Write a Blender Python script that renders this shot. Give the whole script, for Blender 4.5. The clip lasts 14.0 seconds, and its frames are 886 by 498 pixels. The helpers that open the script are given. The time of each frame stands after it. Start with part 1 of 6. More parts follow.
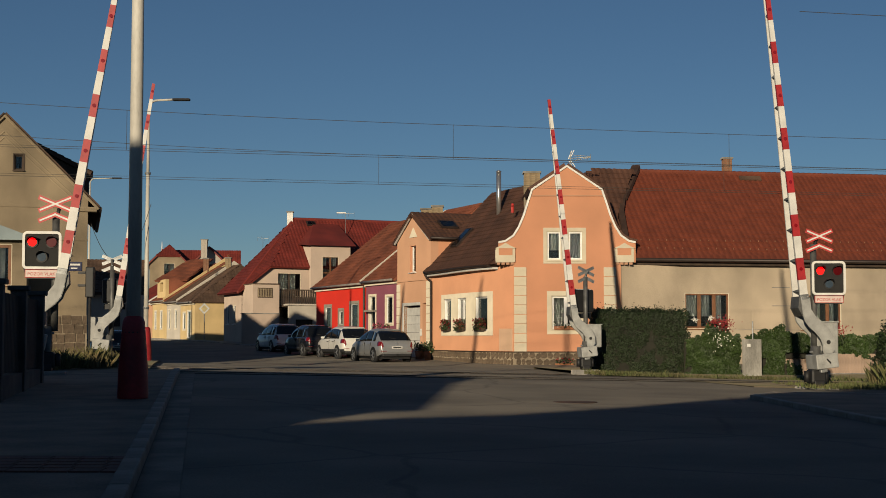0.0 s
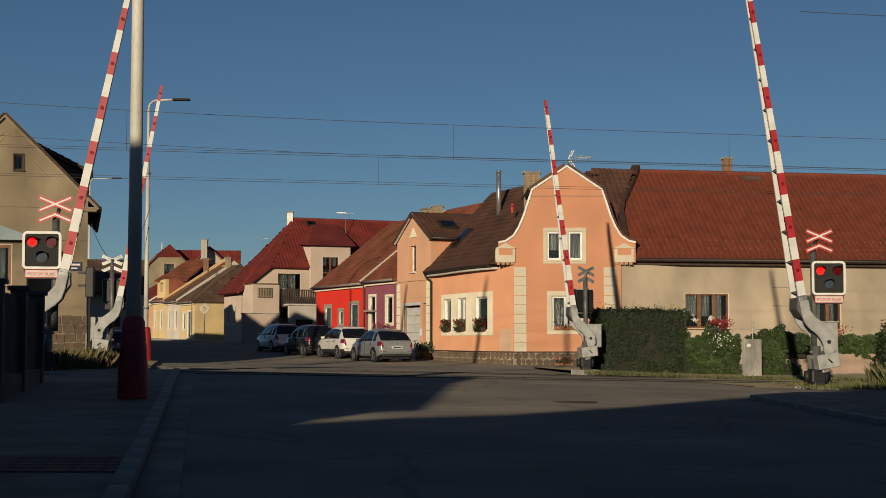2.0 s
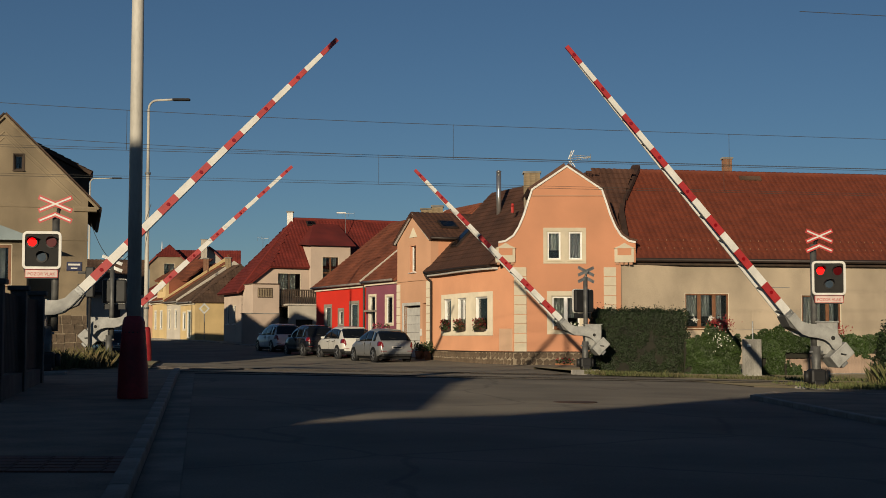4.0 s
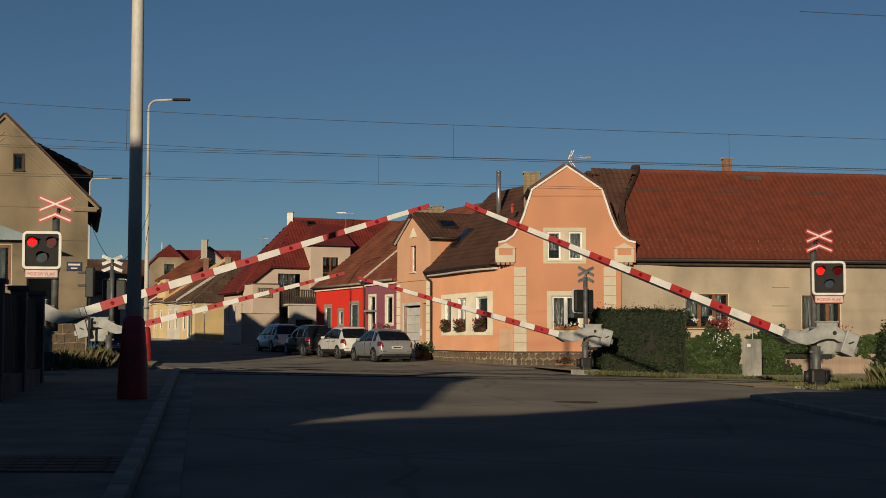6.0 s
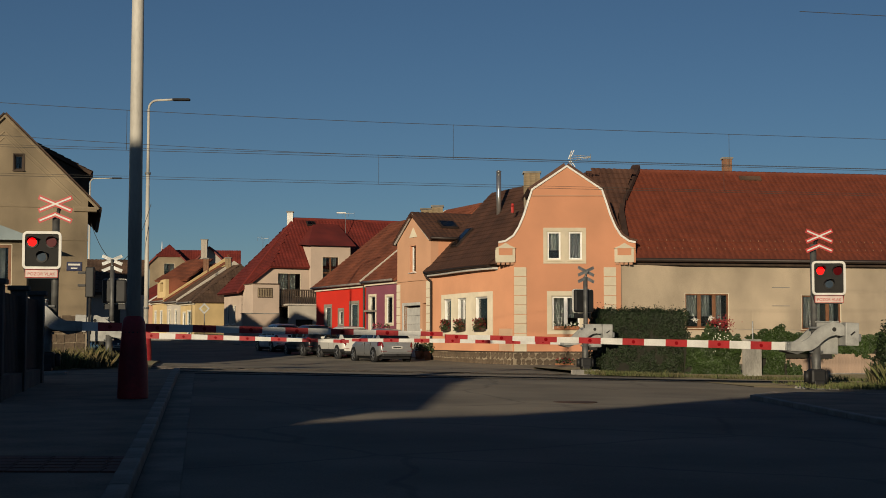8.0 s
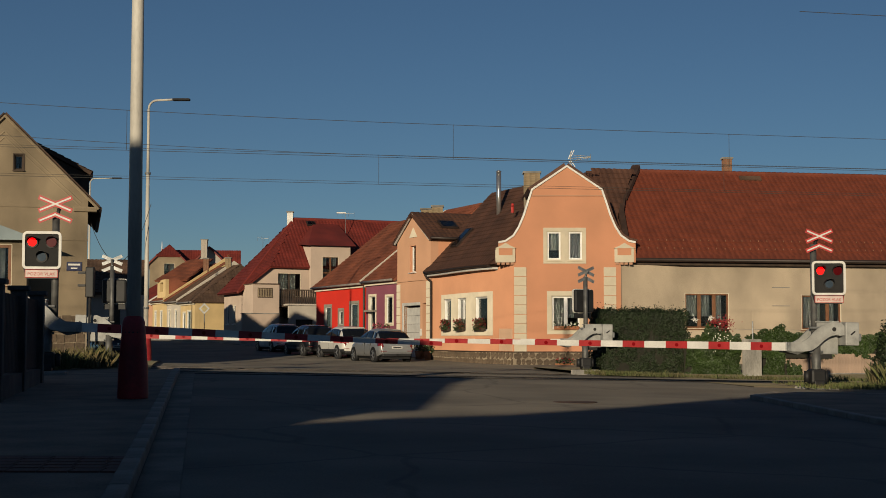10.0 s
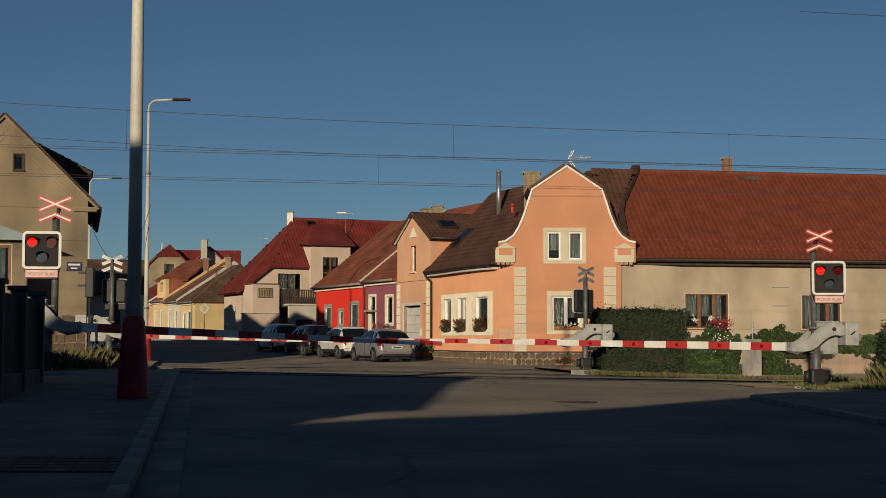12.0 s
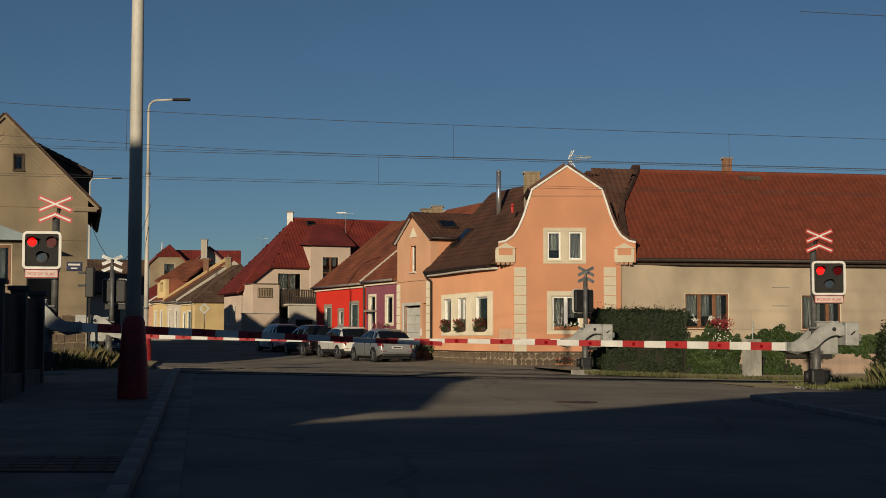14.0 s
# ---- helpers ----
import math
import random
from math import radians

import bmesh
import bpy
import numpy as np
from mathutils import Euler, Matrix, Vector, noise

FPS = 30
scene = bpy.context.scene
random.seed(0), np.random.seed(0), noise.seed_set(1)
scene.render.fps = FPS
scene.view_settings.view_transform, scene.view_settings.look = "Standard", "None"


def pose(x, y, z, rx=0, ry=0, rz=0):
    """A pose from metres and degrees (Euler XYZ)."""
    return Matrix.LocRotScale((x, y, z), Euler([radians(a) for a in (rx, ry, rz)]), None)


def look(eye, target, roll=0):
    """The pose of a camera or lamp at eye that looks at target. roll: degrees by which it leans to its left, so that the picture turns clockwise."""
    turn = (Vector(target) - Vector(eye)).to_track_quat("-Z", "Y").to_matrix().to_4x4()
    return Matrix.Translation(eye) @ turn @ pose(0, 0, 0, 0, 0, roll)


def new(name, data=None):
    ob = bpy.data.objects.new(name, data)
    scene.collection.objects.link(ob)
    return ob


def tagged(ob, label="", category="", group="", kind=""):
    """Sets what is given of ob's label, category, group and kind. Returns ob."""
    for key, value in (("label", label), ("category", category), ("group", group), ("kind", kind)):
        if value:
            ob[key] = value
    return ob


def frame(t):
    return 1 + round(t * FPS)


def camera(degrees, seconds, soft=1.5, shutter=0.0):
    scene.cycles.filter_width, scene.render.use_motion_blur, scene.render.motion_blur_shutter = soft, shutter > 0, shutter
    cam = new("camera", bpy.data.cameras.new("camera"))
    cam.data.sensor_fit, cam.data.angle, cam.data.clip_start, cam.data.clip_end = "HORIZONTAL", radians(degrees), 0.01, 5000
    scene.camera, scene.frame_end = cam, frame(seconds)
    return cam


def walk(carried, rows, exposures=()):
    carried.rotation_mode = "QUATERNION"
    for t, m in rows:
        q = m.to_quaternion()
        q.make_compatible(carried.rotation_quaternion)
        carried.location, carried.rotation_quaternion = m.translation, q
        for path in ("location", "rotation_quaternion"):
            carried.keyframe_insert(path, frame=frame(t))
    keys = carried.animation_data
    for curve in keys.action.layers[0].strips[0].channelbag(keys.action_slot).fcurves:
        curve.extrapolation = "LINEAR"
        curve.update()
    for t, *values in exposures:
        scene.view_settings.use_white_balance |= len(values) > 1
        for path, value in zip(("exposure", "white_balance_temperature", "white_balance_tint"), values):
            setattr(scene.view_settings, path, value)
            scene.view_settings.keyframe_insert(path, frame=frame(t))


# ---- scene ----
# camera: a tripod shot, standing still
cam = camera(34.82, 14.0, soft=0.68)
EYE = pose(0, 0, 1.2, 93.593, 0, 0)
walk(cam, [(0.0, EYE), (14.0, EYE)], exposures=[(0.0, 0.05, 7250, 8), (8.0, -0.07, 7250, 8), (14.0, -0.09, 7250, 8)])

# ---- light ----
SUN_WAY = Vector((0.25, 1.0, -0.185)).normalized()
world = bpy.data.worlds.new("sky_world")
scene.world = world
world.use_nodes = True
wn = world.node_tree.nodes
wn.clear()
sky = wn.new("ShaderNodeTexSky")
sky.sky_type = "NISHITA"
sky.sun_disc = False
sky.sun_elevation = math.asin(-SUN_WAY.z)
sky.sun_rotation = math.atan2(-SUN_WAY.x, -SUN_WAY.y)
sky.altitude = 400
sky.air_density = 0.8
sky.dust_density = 0.1
sky.ozone_density = 4.0
back = wn.new("ShaderNodeBackground")
back.inputs["Strength"].default_value = 0.0505
wout = wn.new("ShaderNodeOutputWorld")
world.node_tree.links.new(sky.outputs[0], back.inputs[0])
world.node_tree.links.new(back.outputs[0], wout.inputs[0])
sun = new("sun", bpy.data.lights.new("sun", "SUN"))
sun.data.energy = 3.75
sun.data.angle = radians(0.5)
sun.data.color = (1.0, 0.88, 0.70)
sun.matrix_world = look((0, 0, 60), Vector((0, 0, 60)) + SUN_WAY)


# ---- materials ----
def material(name, color, rough=0.7, metal=0.0, var=0.15, scale=3.0, fine=60.0, bump=0.1, alt=None, emit=0.0, objvar=0.0, bscale=None, coat=0.0, streak=1.0):
    """Principled colour with stains at a large and a fine scale, and fine relief."""
    m = bpy.data.materials.new(name)
    m.use_nodes = True
    nt = m.node_tree
    n, l = nt.nodes, nt.links
    b = n["Principled BSDF"]
    b.inputs["Roughness"].default_value = rough
    b.inputs["Metallic"].default_value = metal
    if rough >= 0.85:
        b.inputs["Diffuse Roughness"].default_value = 0.9
    b.inputs["Coat Weight"].default_value = coat
    tc = n.new("ShaderNodeTexCoord")
    mp = n.new("ShaderNodeMapping")
    mp.inputs["Scale"].default_value = (1, 1, streak)
    l.new(tc.outputs["Object"], mp.inputs["Vector"])
    big, small = n.new("ShaderNodeTexNoise"), n.new("ShaderNodeTexNoise")
    for t, s, d in ((big, scale, 5), (small, fine, 3)):
        t.inputs["Scale"].default_value = s
        t.inputs["Detail"].default_value = d
        l.new(mp.outputs[0], t.inputs["Vector"])
    r = n.new("ShaderNodeValToRGB")
    c = Vector(color)
    a = Vector(alt) if alt else c * (1 - 2.2 * var)
    r.color_ramp.elements[0].position, r.color_ramp.elements[1].position = 0.32, 0.66
    r.color_ramp.elements[0].color = (*a, 1)
    r.color_ramp.elements[1].color = (*[min(1, x * (1 + 0.3 * var)) for x in c], 1)
    l.new(big.outputs["Fac"], r.inputs["Fac"])
    mix = n.new("ShaderNodeMixRGB")
    mix.blend_type = "MULTIPLY"
    mix.inputs["Fac"].default_value = min(1, var * 2.5)
    r2 = n.new("ShaderNodeValToRGB")
    r2.color_ramp.elements[0].position, r2.color_ramp.elements[1].position = 0.3, 0.6
    r2.color_ramp.elements[0].color = (0.55, 0.55, 0.55, 1)
    l.new(small.outputs["Fac"], r2.inputs["Fac"])
    l.new(r.outputs[0], mix.inputs[1])
    l.new(r2.outputs[0], mix.inputs[2])
    last = mix.outputs[0]
    if objvar:
        info = n.new("ShaderNodeObjectInfo")
        geo = n.new("ShaderNodeNewGeometry")
        add = n.new("ShaderNodeMath")
        add.operation = "ADD"
        l.new(info.outputs["Random"], add.inputs[0])
        l.new(geo.outputs["Random Per Island"], add.inputs[1])
        mr = n.new("ShaderNodeMapRange")
        mr.inputs["From Max"].default_value = 2.0
        mr.inputs["To Min"].default_value, mr.inputs["To Max"].default_value = 1 - objvar, 1 + objvar
        l.new(add.outputs[0], mr.inputs["Value"])
        hsv = n.new("ShaderNodeHueSaturation")
        l.new(mr.outputs[0], hsv.inputs["Value"])
        l.new(last, hsv.inputs["Color"])
        last = hsv.outputs[0]
    l.new(last, b.inputs["Base Color"])
    if bump:
        bp = n.new("ShaderNodeBump")
        bp.inputs["Strength"].default_value = min(1, bump)
        bp.inputs["Distance"].default_value = 0.01
        l.new(small.outputs["Fac"], bp.inputs["Height"])
        l.new(bp.outputs[0], b.inputs["Normal"])
    if emit:
        b.inputs["Emission Color"].default_value = (*color, 1)
        b.inputs["Emission Strength"].default_value = emit
    return m


def glass_material(name, tint=(0.9, 0.95, 0.95)):
    m = bpy.data.materials.new(name)
    m.use_nodes = True
    b = m.node_tree.nodes["Principled BSDF"]
    b.inputs["Base Color"].default_value = (*tint, 1)
    b.inputs["Roughness"].default_value = 0.03
    b.inputs["Transmission Weight"].default_value = 1.0
    b.inputs["IOR"].default_value = 1.4
    return m


def asphalt_material():
    """Worn road: grey bitumen with pale aggregate, patches, dark tar cracks."""
    m = material("asphalt", (0.186, 0.163, 0.130), 0.84, var=0.2, scale=0.35, fine=45, bump=0.5)
    n, l = m.node_tree.nodes, m.node_tree.links
    b = n["Principled BSDF"]
    b.inputs["Diffuse Roughness"].default_value = 0.32
    src = b.inputs["Base Color"].links[0].from_socket
    tc = n.new("ShaderNodeTexCoord")
    warp = n.new("ShaderNodeTexNoise")
    warp.inputs["Scale"].default_value = 0.8
    l.new(tc.outputs["Object"], warp.inputs["Vector"])
    mixv = n.new("ShaderNodeMixRGB")
    mixv.inputs["Fac"].default_value = 0.35
    l.new(tc.outputs["Object"], mixv.inputs[1])
    l.new(warp.outputs["Color"], mixv.inputs[2])
    vor = n.new("ShaderNodeTexVoronoi")
    vor.feature = "DISTANCE_TO_EDGE"
    vor.inputs["Scale"].default_value = 0.33
    l.new(mixv.outputs[0], vor.inputs["Vector"])
    r = n.new("ShaderNodeValToRGB")
    r.color_ramp.elements[0].position, r.color_ramp.elements[1].position = 0.004, 0.012
    r.color_ramp.elements[0].color = (0.7, 0.7, 0.7, 1)
    l.new(vor.outputs["Distance"], r.inputs["Fac"])
    mul = n.new("ShaderNodeMixRGB")
    mul.blend_type = "MULTIPLY"
    mul.inputs["Fac"].default_value = 1
    l.new(src, mul.inputs[1])
    l.new(r.outputs[0], mul.inputs[2])
    l.new(mul.outputs[0], b.inputs["Base Color"])
    return m


ASPHALT = asphalt_material()
PAVING = material("paving", (0.25, 0.185, 0.14), 0.9, var=0.2, scale=1.2, fine=40, bump=0.4, objvar=0.15)
GUTTER_SLAB = material("gutter_slabs", (0.255, 0.222, 0.182), 0.9, var=0.2, scale=1.5, fine=50, bump=0.4)
RED_PAVING = material("red_paving", (0.20, 0.085, 0.062), 0.9, var=0.2, scale=2, fine=40, objvar=0.2)
KERB = material("kerb_granite", (0.32, 0.28, 0.24), 0.85, var=0.2, scale=2, fine=80, bump=0.4, objvar=0.15)
CONCRETE = material("concrete", (0.310, 0.292, 0.267), 0.9, var=0.2, scale=2, fine=50, bump=0.3)
GROUND = material("grassy_earth", (0.12, 0.105, 0.055), 0.95, var=0.3, scale=0.8, fine=20, alt=(0.17, 0.135, 0.09), bump=0.6)
WEED = material("dry_weeds", (0.20, 0.15, 0.07), 0.85, var=0.3, scale=1.5, fine=10, alt=(0.10, 0.115, 0.035), bump=0, objvar=0.4)
GRASS = material("grass_blades", (0.085, 0.12, 0.03), 0.8, var=0.3, scale=1.5, fine=10, alt=(0.15, 0.12, 0.055), bump=0, objvar=0.4)
BOX_CONCRETE = material("pale_weathered_concrete", (0.40, 0.38, 0.34), 0.9, var=0.2, scale=2.5, fine=40, bump=0.3, streak=0.4)
STEEL = material("rail_steel", (0.15, 0.13, 0.115), 0.4, 0.9, var=0.3, scale=3, fine=40)
RUST = material("rusty_steel", (0.16, 0.09, 0.06), 0.8, 0.3, var=0.3, scale=3, fine=40)
RUBBER = material("crossing_panel", (0.03, 0.03, 0.03), 0.85, var=0.2, scale=2, fine=30)
GALV = material("galvanised_steel", (0.361, 0.370, 0.370), 0.5, 0.55, var=0.2, scale=5, fine=50, bump=0.05)
MACHINE = material("machine_grey_paint", (0.396, 0.396, 0.378), 0.5, var=0.15, scale=4, fine=50, bump=0.05)
WHITE = material("white_paint", (0.722, 0.705, 0.662), 0.5, var=0.08, scale=3, fine=40, bump=0.05)
ARM_RED = material("red_reflective_paint", (0.447, 0.026, 0.030), 0.45, var=0.12, scale=4, fine=40, bump=0.03)
REFLECTOR = material("red_reflector", (0.25, 0.005, 0.01), 0.2, var=0.05, coat=0.5)
BLACK = material("matt_black", (0.015, 0.015, 0.016), 0.6, var=0.2, scale=4, bump=0.05)
DARK_GREY = material("dark_grey_plate", (0.026, 0.025, 0.024), 0.85, var=0.15, scale=4, bump=0.05)
POLE_GREY = material("pole_grey", (0.592, 0.560, 0.496), 0.6, var=0.12, scale=2, fine=30, streak=0.3, bump=0.05)
RED_SLEEVE = material("red_sleeve", (0.40, 0.022, 0.028), 0.55, var=0.2, scale=2, fine=20, bump=0.1)
LAMP_ON = material("lamp_glow", (1.0, 0.002, 0.004), 0.8, var=0, bump=0, emit=3.0)
LAMP_OFF = material("dark_red_lens", (0.09, 0.003, 0.005), 0.2, var=0.05, bump=0)
CROSS_RED = material("cross_red", (0.533, 0.043, 0.039), 0.5, var=0.1, bump=0.02)
PLATE_BLUE = material("enamel_blue", (0.016, 0.022, 0.075), 0.4, var=0.1, bump=0.02)
WIRE = material("contact_wire", (0.09, 0.085, 0.08), 0.6, 0.4, var=0.1, bump=0)
PEACH = material("peach_render", (0.635, 0.312, 0.182), 0.9, var=0.06, scale=0.5, fine=70, bump=0.25)
PEACH_PALE = material("pale_peach_paint", (0.66, 0.43, 0.29), 0.8, var=0.06, scale=1, bump=0.1)
PEACH_DUSTY = material("dull_peach_render", (0.53, 0.30, 0.19), 0.9, var=0.06, scale=0.5, fine=70, bump=0.25)
CREAM = material("cream_trim", (0.68, 0.61, 0.48), 0.85, var=0.07, scale=1.2, fine=60, bump=0.15)
BEIGE = material("beige_render", (0.525, 0.432, 0.325), 0.92, var=0.17, scale=0.45, fine=60, bump=0.25, streak=0.6)
OLD_BEIGE = material("old_ochre_render", (0.38, 0.299, 0.2), 0.92, var=0.24, scale=0.5, fine=45, bump=0.3, streak=0.6)
RED_WALL = material("red_render", (0.592, 0.028, 0.016), 0.85, var=0.06, scale=0.6, fine=60, bump=0.2)
VIOLET = material("violet_render", (0.224, 0.068, 0.104), 0.88, var=0.08, scale=0.6, fine=60, bump=0.2)
PINK_BEIGE = material("pale_pink_render", (0.56, 0.445, 0.365), 0.9, var=0.1, scale=0.4, fine=60, bump=0.2)
YELLOW = material("yellow_render", (0.60, 0.45, 0.235), 0.9, var=0.1, scale=0.5, fine=60, bump=0.2)
PALE = material("pale_render", (0.528, 0.480, 0.416), 0.9, var=0.1, scale=0.5, fine=60, bump=0.2)
BROWN_ROOF = material("brown_tiles", (0.120, 0.052, 0.032), 0.8, var=0.22, scale=0.8, fine=25, bump=0.3, objvar=0.2)
RED_ROOF = material("red_tiles", (0.188, 0.042, 0.020), 0.75, var=0.1, scale=1.6, fine=18, bump=0.3, objvar=0.14)
DEEP_RED_ROOF = material("deep_red_tiles", (0.215, 0.030, 0.021), 0.7, var=0.18, scale=0.6, fine=25, bump=0.3, objvar=0.2)
OLD_ROOF = material("old_brown_tiles", (0.104, 0.060, 0.040), 0.85, var=0.25, scale=0.7, fine=25, bump=0.3, objvar=0.2)
ORANGE_ROOF = material("orange_brown_tiles", (0.27, 0.082, 0.042), 0.8, var=0.22, scale=0.7, fine=25, bump=0.3, objvar=0.2)
DARK_WOOD = material("dark_wood", (0.07, 0.045, 0.03), 0.8, var=0.25, scale=3, fine=40, bump=0.2)
BROWN_WOOD = material("brown_window_wood", (0.216, 0.088, 0.036), 0.55, var=0.15, scale=3, fine=60, bump=0.1)
DARK_TILE = material("dark_verge_tiles", (0.045, 0.022, 0.016), 0.85, var=0.2, scale=2, fine=25, bump=0.2, objvar=0.2)
PALE_GUTTER = material("zinc_gutter", (0.46, 0.42, 0.38), 0.5, 0.4, var=0.15, bump=0.05)
GREY_TRIM = material("grey_window_trim", (0.26, 0.235, 0.20), 0.85, var=0.1, scale=2, bump=0.1)
GUTTER = material("dark_gutter", (0.05, 0.035, 0.03), 0.5, 0.3, var=0.15, bump=0.05)
BRICK = material("brick", (0.288, 0.136, 0.080), 0.9, var=0.15, scale=4, fine=40, bump=0.3, objvar=0.2)
PALE_BRICK = material("pale_brick", (0.352, 0.264, 0.160), 0.9, var=0.15, scale=4, fine=40, bump=0.3, objvar=0.2)
STONE = material("rubble_stone", (0.165, 0.118, 0.080), 0.9, var=0.22, scale=2.5, fine=30, bump=0.5, objvar=0.35)
MORTAR = material("pale_mortar", (0.34, 0.275, 0.20), 0.95, var=0.12, scale=4, fine=50, bump=0.3)
CURTAIN = material("net_curtain", (0.62, 0.62, 0.60), 0.9, var=0.12, scale=6, fine=80, bump=0.1, streak=0.1)
# near-black colour stands for the missing light indoors
INSIDE = material("painted_dark_room", (0.02, 0.02, 0.02), 0.9, var=0.2, scale=1, bump=0)
PVC = material("white_window_plastic", (0.82, 0.81, 0.78), 0.4, var=0.04, scale=3, bump=0.02)
GLASS = glass_material("window_glass")
LEAF = material("hedge_leaves", (0.02, 0.04, 0.008), 0.6, var=0.2, scale=2, fine=15, bump=0, objvar=0.45)
VINE = material("vine_leaves", (0.032, 0.06, 0.011), 0.55, var=0.2, scale=2, fine=15, bump=0, objvar=0.45)
TWIG = material("dark_twigs", (0.03, 0.028, 0.018), 0.9, var=0.2, bump=0.2)
PETAL = material("red_petals", (0.330, 0.018, 0.024), 0.6, var=0.2, bump=0, objvar=0.3)
PINK_PETAL = material("pink_petals", (0.5, 0.04, 0.12), 0.6, var=0.2, bump=0, objvar=0.3)
WHITE_PETAL = material("white_petals", (0.8, 0.78, 0.7), 0.6, var=0.1, bump=0)
TERRACOTTA = material("terracotta", (0.42, 0.17, 0.08), 0.85, var=0.15, scale=6, bump=0.1)
CHROME = material("bright_steel", (0.68, 0.68, 0.67), 0.3, 0.85, var=0.05, bump=0)
TIN_ROOF = material("blue_grey_tin", (0.215, 0.267, 0.284), 0.5, 0.3, var=0.15, scale=1, bump=0.05)
FENCE_PINK = material("pinkish_fence_boards", (0.47, 0.34, 0.26), 0.85, var=0.15, scale=2, fine=40, objvar=0.15)


# ---- mesh helpers ----
def part(name, bm, mat, parent=None, label="", kind=""):
    me = bpy.data.meshes.new(name)
    bm.to_mesh(me)
    bm.free()
    for mt in (mat if isinstance(mat, (list, tuple)) else [mat]):
        me.materials.append(mt)
    ob = new(name, me)
    ob.parent = parent
    return tagged(ob, label=label, kind=kind)


def empty(name, m, label, category, group="", kind=""):
    ob = new(name)
    ob.empty_display_size = 0.2
    ob.matrix_world = m
    return tagged(ob, label, category, group, kind)


def box(bm, x0, x1, y0, y1, z0, z1, bevel=0.0, mi=0, m=None):
    r = bmesh.ops.create_cube(bm, size=1)
    vs = r["verts"]
    mat = Matrix.Translation(((x0 + x1) / 2, (y0 + y1) / 2, (z0 + z1) / 2)) @ Matrix.Diagonal((abs(x1 - x0), abs(y1 - y0), abs(z1 - z0), 1))
    if m is not None:
        mat = m @ mat
    bmesh.ops.transform(bm, matrix=mat, verts=vs)
    fs = {f for v in vs for f in v.link_faces}
    for f in fs:
        f.material_index = mi
    if bevel:
        bmesh.ops.bevel(bm, geom=list({e for v in vs for e in v.link_edges}), offset=bevel, segments=2, affect="EDGES", profile=0.5)
    return bm


def cyl(bm, a, b, r0, r1=None, seg=16, mi=0):
    a, b = Vector(a), Vector(b)
    q = (b - a).to_track_quat("Z", "Y").to_matrix().to_4x4()
    r = bmesh.ops.create_cone(bm, cap_ends=True, segments=seg, radius1=r0, radius2=r0 if r1 is None else r1, depth=(b - a).length,
                              matrix=Matrix.Translation((a + b) / 2) @ q)
    for f in {f for v in r["verts"] for f in v.link_faces}:
        f.material_index = mi
        f.smooth = len(f.verts) == 4 and seg > 8
    return bm


def tube(bm, pts, r, seg=8):
    """A pipe through points."""
    for a, b in zip(pts, pts[1:]):
        cyl(bm, a, b, r, seg=seg)
        bmesh.ops.create_uvsphere(bm, u_segments=seg, v_segments=6, radius=r, matrix=Matrix.Translation(b))
    return bm


def prism(bm, outline, y0, y1, mi=0, m=None):
    """An outline of (x, z), anticlockwise seen from -y, given depth from y0 to y1."""
    m = m or Matrix()
    f = [bm.verts.new(m @ Vector((x, y0, z))) for x, z in outline]
    b = [bm.verts.new(m @ Vector((x, y1, z))) for x, z in outline]
    fs = [bm.faces.new(f), bm.faces.new(b[::-1])]
    k = len(f)
    for i in range(k):
        fs.append(bm.faces.new((f[i], b[i], b[(i + 1) % k], f[(i + 1) % k])))
    for q in fs:
        q.material_index = mi
    bmesh.ops.recalc_face_normals(bm, faces=fs)
    return bm


def B():
    return bmesh.new()


def wall_mesh(profile, openings, thick, z0=0.0):
    """A wall in the xz plane from y=0 to y=thick: profile is its top edge [(x, z)...], openings (x0, x1, z0, z1) go right through."""
    bm = B()
    top = lambda x: float(np.interp(x, [p[0] for p in profile], [p[1] for p in profile]))
    xs = sorted({round(v, 4) for v in [p[0] for p in profile] + [o[0] for o in openings] + [o[1] for o in openings]})
    for xa, xb in zip(xs, xs[1:]):
        if xb - xa < 1e-4:
            continue
        mid = (xa + xb) / 2
        z = z0
        for o in sorted([o for o in openings if o[0] < mid < o[1]], key=lambda o: o[2]):
            if o[2] > z + 1e-4:
                prism(bm, [(xa, z), (xb, z), (xb, o[2]), (xa, o[2])], 0, thick)
            z = o[3]
        ta, tb = top(xa + 1e-5), top(xb - 1e-5)
        if max(ta, tb) > z + 1e-3:
            ta, tb = max(ta, z), max(tb, z)
            pts = [(xa, z), (xb, z)] + ([(xb, tb)] if tb > z + 1e-4 else []) + ([(xa, ta)] if ta > z + 1e-4 else [])
            if len(pts) > 2:
                prism(bm, pts, 0, thick)
    bmesh.ops.remove_doubles(bm, verts=bm.verts, dist=0.0008)
    return bm


